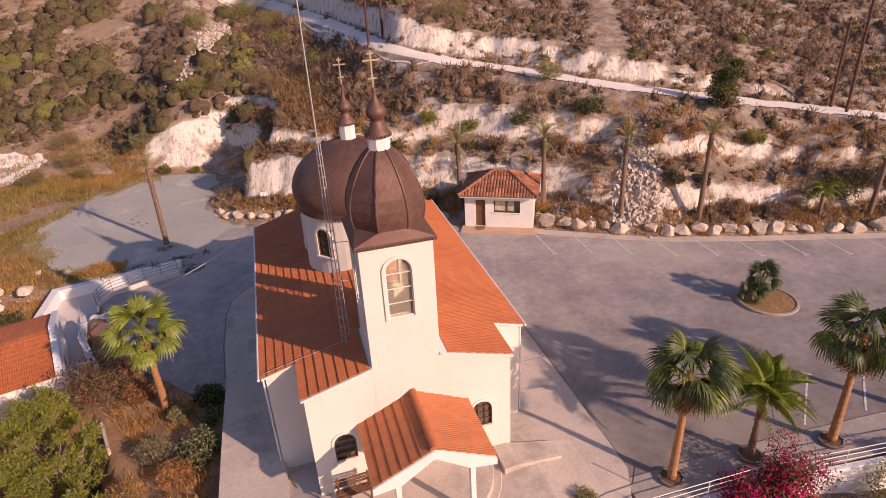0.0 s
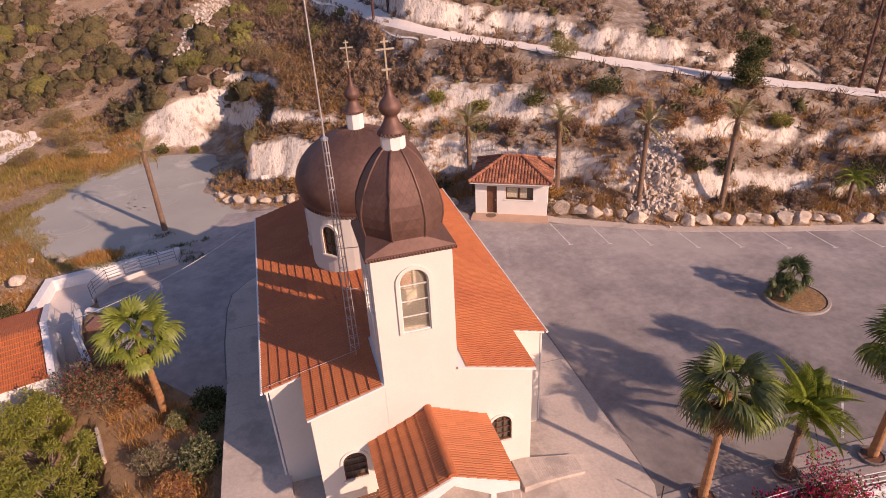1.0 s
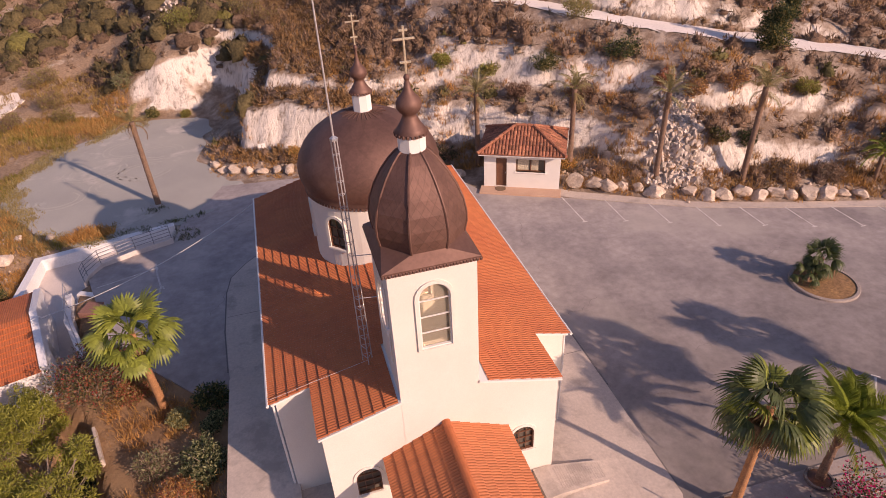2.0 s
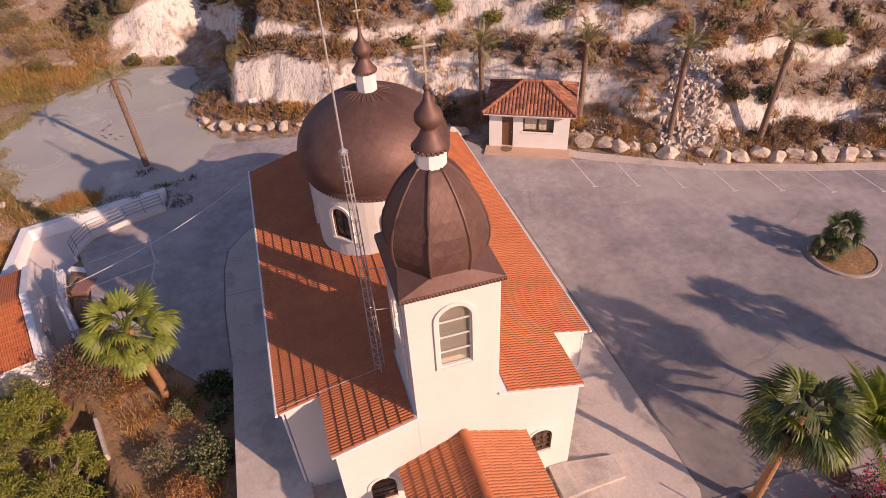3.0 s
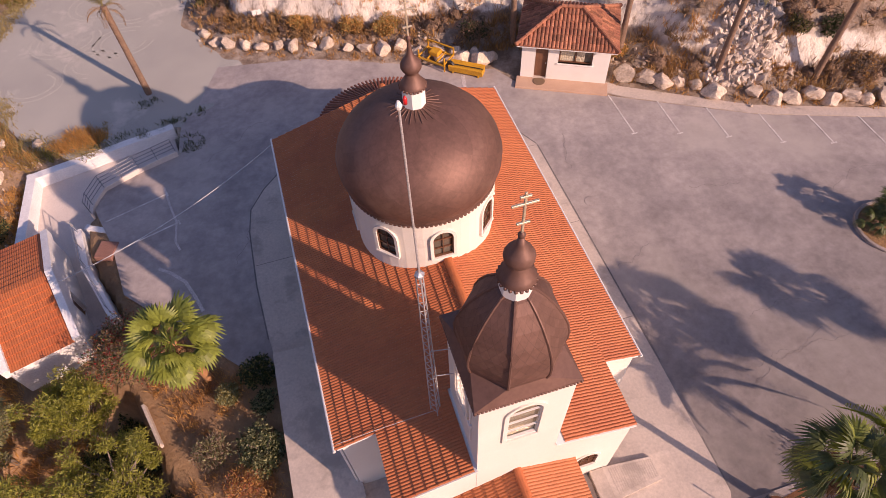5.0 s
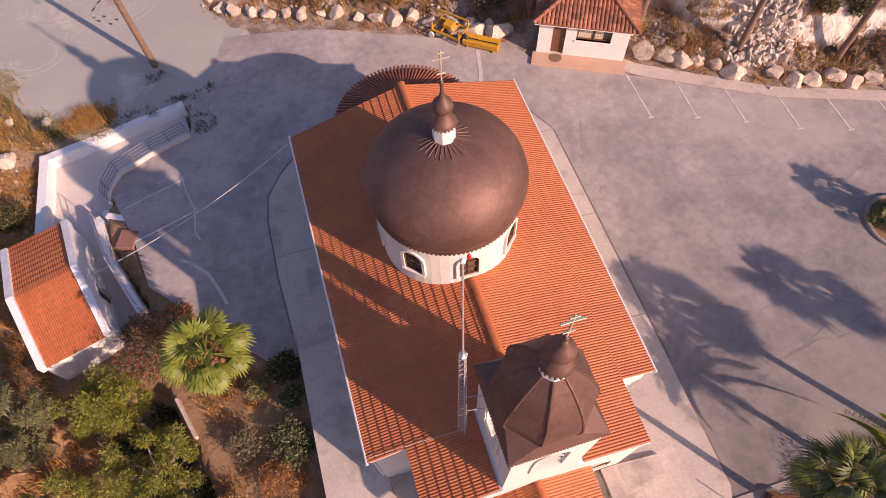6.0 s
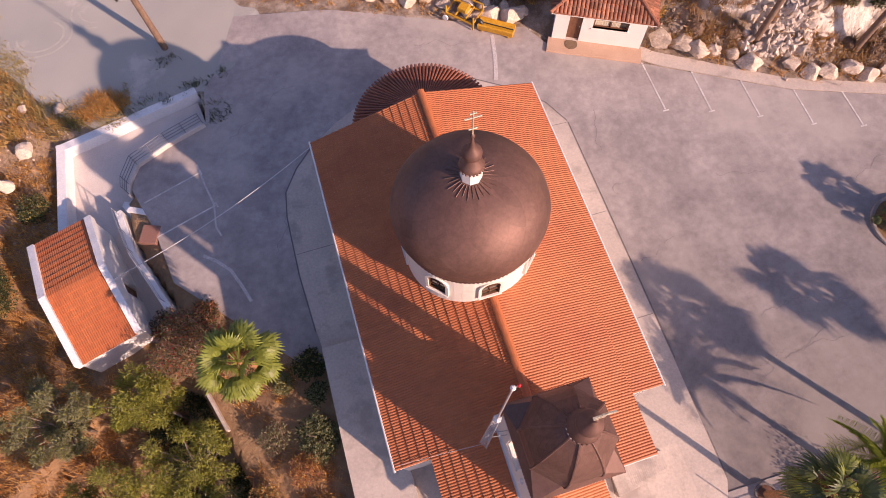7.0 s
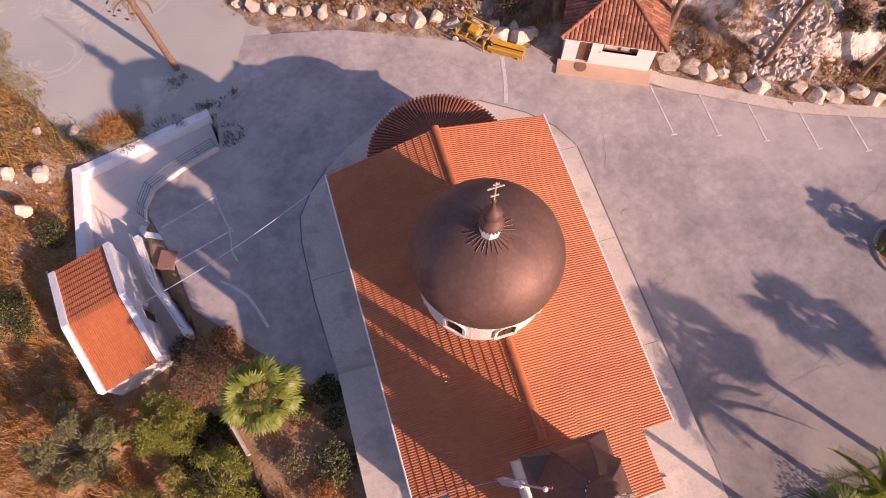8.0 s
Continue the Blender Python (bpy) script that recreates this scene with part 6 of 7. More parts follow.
hill_test = lambda x, y: (edge_distance(x, y) > 0.1) & (edge_distance(x, y) < 9) & (waves(x, y, 3, 14) > -0.3)
tufts("dry_grass", "tawny dry grass on the bank behind the boulders", STRAW, 5200, (-10, 42, 10, 46, hill_test), 51, 0.38, 0.14)
strip = lambda x, y: (edge_distance(x, y) > 0.35) & (edge_distance(x, y) < 3.0) & (np.abs((x - 19.9) * 0.917 - (y - 17.4) * 0.398) > 1.3) & (waves(x, y, 1.2, 25) > -0.5)
tufts("dry_grass", "tawny dry grass between the boulders and the chalk face", leaf_material("tawny_bank_grass", (0.50, 0.31, 0.12), (0.34, 0.20, 0.08)), 5200, (7, 42, 8, 27, strip), 63, 0.42, 0.16, 14, 0.022)
far_left = lambda x, y: (waves(x, y, 2.5, 15) > -0.15) & (((x < -16.5) & (y > 24.8) & (ring_distance(x, y, [(-8.2, 30.3), (-8.8, 33), (-10.2, 36), (-9.2, 42.5), (-10.5, 46), (-16.5, 47), (-22.5, 41), (-23.5, 33), (-19.5, 26.5), (-16.7, 24.6), (-11.2, 25.6), (-9.6, 27.2)]) > 0.1)))
tufts("dry_grass", "golden dry grass beside the gravel yard", leaf_material("golden_grass", (0.50, 0.35, 0.12), (0.34, 0.22, 0.075)), 5600, (-46, -15, 24.8, 58, far_left), 52, 0.34, 0.2, 12, 0.032)
tufts("dry_grass", "orange dry grass in patches beside the gravel yard", STRAW, 3400, (-40, -15, 24.8, 52, lambda x, y: far_left(x, y) & (waves(x, y, 3.0, 19) > 0.1)), 59, 0.36, 0.2, 12, 0.034)
yellow_grass = leaf_material("yellowed_grass", (0.338, 0.286, 0.058), (0.234, 0.195, 0.046))
tufts("yellow_grass", "yellow-green grass at the edge of the gravel", yellow_grass, 2000, (-34, -15, 25, 54, lambda x, y: far_left(x, y) & (waves(x, y, 2.5, 17) > 0.1)), 53, 0.34, 0.2, 12, 0.034)
gravel_rim = lambda x, y: (np.abs(ring_distance(x, y, [(-10.5, 46), (-16.5, 47), (-22.5, 41), (-23.5, 33), (-19.5, 26.5), (-16.7, 24.6), (-11.2, 30)]) + 0.2 + 0.7 * waves(x, y, 1.2, 23)) < 0.75) & (x < -15) & (waves(x, y, 1.4, 24) > -0.4)
tufts("dry_grass", "thin dry grass creeping over the edge of the gravel", leaf_material("bleached_grass", (0.44, 0.36, 0.16), (0.33, 0.25, 0.10)), 6500, (-26, -15, 24, 49, gravel_rim), 62, 0.16, 0.22, 10, 0.03, 0.06)
garden_test = lambda x, y: (ring_distance(x, y, GARDEN) < -0.1) & (waves(x, y, 1.6, 16) > -0.1) & (ring_distance(x, y, HOLLOW) > 0)
tufts("dry_grass", "orange dry grass in the garden", STRAW, 2300, (-27, -7.5, -3, 13, garden_test), 54, 0.30, 0.15, 16, 0.016)
tufts("dry_grass", "dry grass behind the chapel", STRAW, 3300, (-34, -17, 2, 24, lambda x, y: (ring_distance(x, y, [(-20.5, 17.8), (-15.2, 18.6), (-15.2, 11.4), (-18.4, 10.6)]) > 0.2) & (ring_distance(x, y, TERRACE) > 0.6)), 55, 0.36, 0.2, 14, 0.022)
tufts("weeds", "low green weeds along the path wall", leaf_material("weed_green", (0.12, 0.13, 0.04), (0.08, 0.09, 0.03)), 330, (-16.5, -9.4, 21.5, 28.5, lambda x, y: ((np.abs(y - (25.75 + (x + 11.4) * 0.2)) < 0.45) & (x > -16)) | (np.hypot(x + 10.3, y - 23.6) < 0.85) | (np.hypot(x + 12.5, y - 28.9) < 1.0)), 56, 0.2, 0.14, 16, 0.02, 0.07)
tufts("weeds", "orange and green weeds beside the path wall", STRAW, 260, (-19, -14.4, 24.8, 27.5, lambda x, y: np.hypot((x + 16.4) / 1.6, y - 26.1) < 0.9), 57, 0.35, 0.16, 16, 0.025, 0.05)
tufts("weeds", "dry weeds in front of the boulders", STRAW, 700, (-9.5, 8, 23.0, 34, lambda x, y: (edge_distance(x, y) > -0.75) & (edge_distance(x, y) < 0.3)), 58, 0.2, 0.12, 14, 0.02)


# ---- single shrubs and trees ----
def shrub(name, label, x, y, s, mats, leaves=1600, length=0.1, width=0.045, squash=0.85, blobs=7, z=None, group="", trunk=False, seed=1, up=0.2, sink=0.0):
    z = height(x, y) if z is None else z
    th = thing(name, label, "shrub" if not trunk else "tree", pose(x, y, z), group)
    r_ = np.random.RandomState(seed)
    cs = [(0, 0, s * 0.5 * squash, s * 0.72)]
    for k in range(blobs):
        a = 2 * math.pi * k / blobs + r_.uniform(-0.4, 0.4)
        rr = s * r_.uniform(0.35, 0.62)
        cs.append((rr * math.cos(a), rr * math.sin(a), s * squash * r_.uniform(0.25, 0.95), s * r_.uniform(0.32, 0.5)))
    for i, mat in enumerate(mats):
        q_ = [leaf_arrays((cx, cy, cz), cr, int(leaves * (mats[mat] if isinstance(mats, dict) else 1 / len(mats)) / len(cs)), length, width, squash, up, 0.45, r_, -1.0) for cx, cy, cz, cr in cs]
        part("foliage" if i == 0 else "blossom" if mat in (MAGENTA, REDS) else "foliage", leaf_mesh("foliage", q_, mat), None, th)
    st = bmesh.new()
    for k in range(5):
        a = 2 * math.pi * k / 5 + 0.3
        tube(st, [(0.03 * math.cos(a), 0.03 * math.sin(a), -0.1), (s * 0.2 * math.cos(a), s * 0.2 * math.sin(a), s * 0.45), (s * 0.45 * math.cos(a), s * 0.45 * math.sin(a), s * 0.9 * squash)], 0.03 * (0.6 + s * 0.4), 5, 0.008)
    part("woody_base", st, BARK, th)
    return th


def tree(name, label, x, y, h, crown_z, blobs, mats, leaves, length, width, seed, z=None, trunk_r=0.1, squash=0.8):
    """A tapered trunk with limbs that reach into the crown's clumps."""
    z = height(x, y) if z is None else z
    th = thing(name, label, "tree", pose(x, y, z))
    r_ = np.random.RandomState(seed)
    tb = bmesh.new()
    tube(tb, [(0, 0, -0.2), (0.05, 0.03, h * 0.3), (0.0, -0.05, h * 0.65), (0.05, 0, h * 0.95)], trunk_r, 8, trunk_r * 0.35)
    for cx, cy, cz, cr in blobs:
        b0 = Vector((0.03, 0, h * r_.uniform(0.35, 0.7)))
        b1 = Vector((cx, cy, cz))
        tube(tb, [b0, b0.lerp(b1, 0.5) + Vector((r_.uniform(-0.1, 0.1), r_.uniform(-0.1, 0.1), 0.12)), b1], trunk_r * 0.45, 5, trunk_r * 0.12)
    part("trunk", tb, BARK, th, smooth=True)
    for i, (mat, share) in enumerate(mats):
        q_ = [leaf_arrays((cx, cy, cz), cr, int(leaves * share / len(blobs)), length, width, squash, 0.15, 0.35, r_, -1.0) for cx, cy, cz, cr in blobs]
        part("crown", leaf_mesh("crown", q_, mat), None, th)
    return th


def crown_blobs(seed, n, spread, z0, z1, r0, r1):
    r_ = random.Random(seed)
    out = []
    for k in range(n):
        a, q_ = r_.uniform(0, 6.28), spread * math.sqrt(r_.random())
        out.append((q_ * math.cos(a), q_ * math.sin(a), r_.uniform(z0, z1), r_.uniform(r0, r1)))
    return out


# garden left of the pavement
shrub("shrub", "round grey-green shrub beside the pavement", -8.4, 4.8, 1.12, {GREY_GREEN: 0.65, DEEP: 0.35}, 4200, 0.12, 0.06, seed=1)
shrub("shrub", "small speckled green shrub in the garden", -9.55, 7.6, 0.62, {GREY_GREEN: 0.7, OLIVE: 0.3}, 1800, 0.11, 0.055, seed=2)
shrub("shrub", "dark green shrub beside the pavement", -8.15, 8.0, 0.85, {DEEP: 0.8, OLIVE: 0.2}, 2400, 0.12, 0.06, seed=3)
shrub("shrub", "dark green shrub beside the pavement", -8.05, 6.7, 0.6, {DEEP: 0.5, GREY_GREEN: 0.5}, 1700, 0.11, 0.055, seed=4)
shrub("shrub", "sparse grey shrub among dry grass", -10.4, 5.3, 0.8, {DRY_GREY: 0.6, GREY_GREEN: 0.4}, 1600, 0.16, 0.04, seed=5, up=0.5)
shrub("shrub", "rust-coloured dry shrub in the garden", -9.3, 3.6, 0.8, {STRAW: 0.5, RUST: 0.3, DRY_GREY: 0.2}, 1800, 0.15, 0.035, seed=6, up=0.5)
shrub("shrub", "rust-coloured low shrub under the palm", -11.6, 9.9, 0.85, {RUST: 0.6, OLIVE: 0.4}, 1900, 0.12, 0.05, seed=7)
shrub("shrub", "red-flowering climber beside the chapel", -13.2, 10.4, 2.0, {DRY_GREY: 0.30, DEEP: 0.30, OLIVE: 0.18, RUST: 0.13, REDS: 0.09}, 8200, 0.13, 0.042, 1.0, 13, seed=8, up=0.5)
shrub("shrub", "dark climber on the chapel wall", -14.7, 12.4, 0.9, {DEEP: 0.5, DRY_GREY: 0.35, RUST: 0.12, REDS: 0.03}, 2600, 0.12, 0.05, 1.3, seed=9)
shrub("shrub", "dark shrub at the chapel corner", -12.3, 11.9, 0.75, {DEEP: 0.5, RUST: 0.5}, 2000, 0.11, 0.05, seed=10)
needle_green = leaf_material("pine_needle_green", (0.345, 0.34, 0.045), (0.235, 0.245, 0.036), 0.6, 0.35, 0.2)
needle_grey = leaf_material("grey_green_needles", (0.27, 0.26, 0.13), (0.18, 0.175, 0.085), 0.6, 0.3, 0.2)
needle_olive = leaf_material("olive_needles", (0.29, 0.28, 0.055), (0.20, 0.20, 0.042), 0.6, 0.25, 0.2)
for k, (lab, x, y, top, spread, tuft, mats) in enumerate((("bright green pine with a pale slim trunk below the garden wall", -15.6, 8.4, 0.9, 1.55, 46, [(needle_green, 0.7), (needle_olive, 0.3)]),
                                                          ("bright green bushy pine in the hollow beside the garden wall", -14.0, 5.2, 0.9, 1.75, 50, [(needle_green, 0.65), (needle_olive, 0.35)]),
                                                          ("grey-green spiky tree below the chapel", -19.7, 8.8, 0.7, 1.9, 44, [(needle_grey, 0.8), (needle_olive, 0.2)]),
                                                          ("olive-green pine in the lower garden", -17.9, 4.6, 0.6, 1.7, 40, [(needle_olive, 0.6), (needle_green, 0.4)]),
                                                          ("olive-green pine at the garden's edge", -13.0, 1.6, 0.5, 1.5, 34, [(needle_olive, 0.6), (needle_green, 0.4)]))):
    base = height(x, y)
    tree("pine_tree", lab, x, y, top - base, 3, crown_blobs(40 + k, tuft, spread, top - base - 1.0, top - base + 0.55, 0.2, 0.42), mats, 12500, 0.17, 0.036, 121 + k, trunk_r=0.1, squash=0.7)
# dark shrubs added to deepen the shade between the pines
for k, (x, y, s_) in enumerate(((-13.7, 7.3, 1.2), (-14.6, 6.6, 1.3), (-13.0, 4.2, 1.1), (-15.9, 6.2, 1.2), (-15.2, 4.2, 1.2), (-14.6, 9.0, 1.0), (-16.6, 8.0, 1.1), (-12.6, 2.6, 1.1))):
    shrub("shrub", "dark undergrowth added to deepen the shade in the hollow below the garden wall", x, y, s_, {DEEP: 0.75, OLIVE: 0.25}, 1900, 0.15, 0.06, 0.7, 7, seed=140 + k)
wall_along("wall_garden", [(-12.95, 8.15), (-12.36, 6.35)], 0.13, -4.2, [-0.16, -0.18], CONCRETE, "pale-topped retaining wall at the garden's edge")
tree("garden_tree", "dark bushy tree beyond the chapel", -23.2, 16.2, 2.2, 3, crown_blobs(8, 12, 1.3, 0.9, 2.2, 0.5, 0.8), [(DEEP, 0.7), (OLIVE, 0.3)], 5000, 0.14, 0.06, 26, trunk_r=0.08)
shrub("shrub", "dark shrub below the path wall", -20.6, 20.6, 0.9, {DEEP: 0.7, OLIVE: 0.3}, 2200, 0.12, 0.055, seed=27)
for k, (x, y, s) in enumerate(((-21.8, 12.0, 0.8), (-22.4, 8.6, 1.0), (-20.9, 10.2, 0.7), (-25.0, 13.5, 1.0), (-17.0, 9.4, 0.8), (-11.2, 3.0, 0.8), (-13.6, 2.2, 0.9), (-9.0, 1.6, 0.8))):
    shrub("shrub", "dry straw-coloured bush in rough ground", x, y, s, {STRAW: 0.55, DRY_GREY: 0.25, OLIVE: 0.2}, 1500, 0.15, 0.04, seed=60 + k, up=0.5)

# below the front wall
shrub("bougainvillea", "magenta bougainvillea spilling over the white wall", 11.4, -4.9, 1.65, {DEEP: 0.36, MAGENTA: 0.42, RUST: 0.22}, 8500, 0.12, 0.08, 0.95, 12, z=-0.65, seed=31)
shrub("bougainvillea", "magenta bougainvillea spilling over the white wall", 9.6, -5.0, 0.95, {DEEP: 0.25, MAGENTA: 0.6, RUST: 0.15}, 2600, 0.11, 0.07, 1.0, 8, z=-0.6, seed=32)
shrub("bougainvillea", "twiggy green bougainvillea beside the railing", 12.9, -4.6, 1.45, {DEEP: 0.5, MAGENTA: 0.25, RUST: 0.25}, 3600, 0.11, 0.05, 1.2, 9, z=-0.3, seed=33, up=0.5)
shrub("bougainvillea", "magenta bougainvillea by the railing", 18.3, -5.2, 0.7, {DEEP: 0.3, MAGENTA: 0.7}, 2000, 0.11, 0.07, 1.1, 8, z=0.0, seed=34)
shrub("shrub", "yellow-green olive shrub below the wall", 17.0, -6.7, 1.9, {GREY_GREEN: 0.5, yellow_grass: 0.5}, 6000, 0.13, 0.05, 1.0, 11, z=-1.5, seed=35)
shrub("shrub", "rusty dry shrub below the wall", 13.2, -6.3, 1.0, {STRAW: 0.4, RUST: 0.3, OLIVE: 0.3}, 2600, 0.13, 0.045, 0.9, 8, z=-1.5, seed=36)
shrub("shrub", "small green shrub at the pavement", 5.45, -3.1, 0.5, {GREY_GREEN: 0.6, OLIVE: 0.4}, 1400, 0.1, 0.05, seed=37, z=0.1)

# bushes that stand out on the hill
for k, (nm, lab, x, y, s, m) in enumerate((("bush", "round grey-green bush below the chalk track", 18.8, 29.6, 1.35, {GREY_GREEN: 0.3, OLIVE: 0.7}), ("bush", "dark green bush on the terrace", 20.3, 25.3, 1.35, {DEEP: 0.8, OLIVE: 0.2}),
                                           ("bush", "green bush on the upper terrace", 15.7, 27.5, 1.1, {DEEP: 0.6, OLIVE: 0.4}), ("bush", "small green bush on the terrace", 12.2, 29.8, 0.8, {OLIVE: 0.7, GREEN: 0.3}), ("bush", "yellow-green bush on the terrace", 9.2, 31.8, 0.85, {OLIVE: 0.5, GREEN: 0.5}),
                                           ("bush", "green bush on the bank", 31.0, 19.3, 0.9, {OLIVE: 0.7, GREEN: 0.3}), ("bush", "tall dark bush behind the boulders", 34.0, 14.0, 1.6, {DEEP: 0.75, OLIVE: 0.25}), ("bush", "dark bush on the terrace", 25.2, 17.4, 0.75, {DEEP: 0.7, DRY_GREY: 0.3}),
                                           ("bush", "pale grey bush above the quarry", -16.9, 51.2, 1.3, {GREY_GREEN: 0.8, DRY_GREY: 0.2}), ("bush", "dark green bush on the quarry floor", -14.6, 47.6, 0.75, {OLIVE: 0.6, DEEP: 0.4}), ("bush", "small green bush on the quarry floor", -11.6, 46.6, 0.5, {OLIVE: 0.8, GREEN: 0.2}),
                                           ("bush", "large olive bush above the track", 14.3, 41.5, 2.0, {OLIVE: 0.8, DRY_GREY: 0.2}), ("bush", "large green bush below the track", 2.6, 52.0, 1.8, {OLIVE: 0.7, GREEN: 0.3}), ("bush", "green bush beside the quarry road", -22.6, 49.6, 1.2, {OLIVE: 0.8, DRY_BROWN: 0.2}),
                                           ("bush", "dry brown bush behind the boulders", 26.8, 15.6, 0.85, {DRY_GREY: 0.8, STRAW: 0.2}), ("bush", "dry brown bush behind the boulders", 29.3, 14.4, 0.9, {DRY_GREY: 0.8, DRY_BROWN: 0.2}), ("bush", "golden dry bush below the chalk face", 0.6, 29.9, 0.8, {STRAW: 0.7, OLIVE: 0.3}), ("bush", "golden dry bush below the chalk face", 2.6, 28.9, 0.9, {STRAW: 0.6, OLIVE: 0.4}), ("bush", "golden dry bush below the chalk face", -2.4, 31.2, 0.8, {STRAW: 0.8, OLIVE: 0.2}),
                                           ("bush", "yellow-green bush beside the chalk gully", -11.1, 75.8, 2.4, {GREEN: 0.4, OLIVE: 0.6}), ("bush", "bright green bush below the track", -6.1, 84.5, 2.6, {GREEN: 0.4, OLIVE: 0.6}), ("bush", "green bush beside the track", -3.5, 87.2, 2.8, {OLIVE: 0.8, GREEN: 0.2}), ("bush", "tall green bush below the track", -1.6, 73.1, 2.4, {OLIVE: 0.7, GREEN: 0.3}), ("bush", "yellow-green bush on the slope", -0.8, 65.7, 2.0, {OLIVE: 0.7, GREEN: 0.3}), ("bush", "yellow-green bush above the quarry face", -10.6, 53.2, 1.8, {GREEN: 0.45, OLIVE: 0.55}),
                                           ("bush", "dark olive bush among orange grass", -27.0, 49.4, 1.7, {OLIVE: 0.6, DRY_BROWN: 0.4}), ("bush", "brown-olive bush beside the dirt road", -24.2, 52.8, 1.5, {OLIVE: 0.6, DRY_BROWN: 0.4}), ("bush", "olive bush above the dirt road", -25.6, 57.6, 1.9, {OLIVE: 0.7, DRY_BROWN: 0.3}), ("bush", "large grey-brown bush on the slope", -4.35, 54.5, 2.0, {DRY_GREY: 0.5, OLIVE: 0.5}), ("bush", "brown bush on the slope", -2.8, 49.5, 1.6, {DRY_BROWN: 0.6, OLIVE: 0.4}),
                                           ("bush", "rusty red bush beside the rock cascade", 21.9, 22.3, 0.75, {RUST: 0.7, DRY_BROWN: 0.3}), ("bush", "tawny bush beside the rock cascade", 23.4, 20.9, 0.95, {STRAW: 0.5, DRY_BROWN: 0.5}), ("bush", "tawny bush on the terrace", 25.7, 20.2, 0.95, {STRAW: 0.4, DRY_BROWN: 0.6}), ("bush", "brown twiggy bush on the terrace", 17.3, 25.2, 0.95, {DRY_BROWN: 0.8, DRY_GREY: 0.2}), ("bush", "brown twiggy bush on the terrace", 13.4, 27.3, 1.0, {DRY_BROWN: 0.8, DRY_GREY: 0.2}), ("bush", "dark bush on the terrace", 23.3, 17.7, 0.7, {DEEP: 0.3, OLIVE: 0.4, DRY_GREY: 0.3}), ("bush", "brown twiggy bush behind the hut", 12.6, 24.4, 1.0, {DRY_GREY: 0.6, DRY_BROWN: 0.4}), ("bush", "tall brown bush behind the boulders", 36.4, 13.6, 1.3, {DRY_BROWN: 0.5, DEEP: 0.5}),
                                           ("bush", "dark bush beside the hut", 7.7, 26.3, 1.1, {DEEP: 0.5, DRY_BROWN: 0.5}), ("bush", "golden dry bush beside the hut", 14.9, 21.6, 0.7, {STRAW: 0.7, OLIVE: 0.3}))):
    shrub(nm, lab, x, y, s, m, 1900, 0.15, 0.065, 0.85, 8, seed=80 + k)
tree("hill_tree", "dark green tree beside the chalk track", 30.2, 22.4, 3.0, 3, crown_blobs(9, 34, 1.15, 0.5, 3.5, 0.4, 0.65), [(DEEP, 0.7), (OLIVE, 0.3)], 9000, 0.16, 0.08, 29, trunk_r=0.12)


# ---- palms ----
def fan_mesh(name, seed, mat, droop=0.35, stalk=0.9, fan=0.85, n=24, broad=1.0):
    """One fan frond: a stalk along x and pleated blades that spread from its end and droop at their tips."""
    r_ = random.Random(seed)
    V, F = [], []

    def quad(a, b, c, d):
        k = len(V)
        V.extend([a, b, c, d])
        F.append((k, k + 1, k + 2, k + 3))
    for k in range(4):
        x0, x1 = stalk * k / 4, stalk * (k + 1) / 4
        w0, w1 = 0.035 - 0.005 * k, 0.03 - 0.005 * k
        z0, z1 = -0.10 * (x0 / stalk) ** 2, -0.10 * (x1 / stalk) ** 2
        quad((x0, -w0, z0), (x1, -w1, z1), (x1, w1, z1), (x0, w0, z0))
    for i in range(n):
        a = radians(-118 + 236 * i / (n - 1)) + r_.uniform(-0.03, 0.03)
        L = fan * (1.0 - 0.22 * abs(a) / 2.06) * r_.uniform(0.9, 1.08)
        c = Vector((stalk, 0, -0.10))
        d = Vector((math.cos(a), math.sin(a), 0))
        s = Vector((-d.y, d.x, 0))
        zz = 0.05 if i % 2 else -0.03
        prev = None
        for t, w in ((0.0, 0.012), (0.38, 0.052), (0.66, 0.058), (0.84, 0.030), (1.0, 0.004)):
            p = c + d * (L * t * (1 - 0.18 * droop * t * t)) + Vector((0, 0, zz * t - droop * L * t ** 2.6 * (0.6 + 0.5 * abs(a))))
            w *= 1 - (1 - broad) * min(1, 2 * t)
            l_, r2 = p - s * w, p + s * w
            if prev:
                quad(prev[0], l_, r2, prev[1])
            prev = (l_, r2)
    return raw(name, V, F, mat)


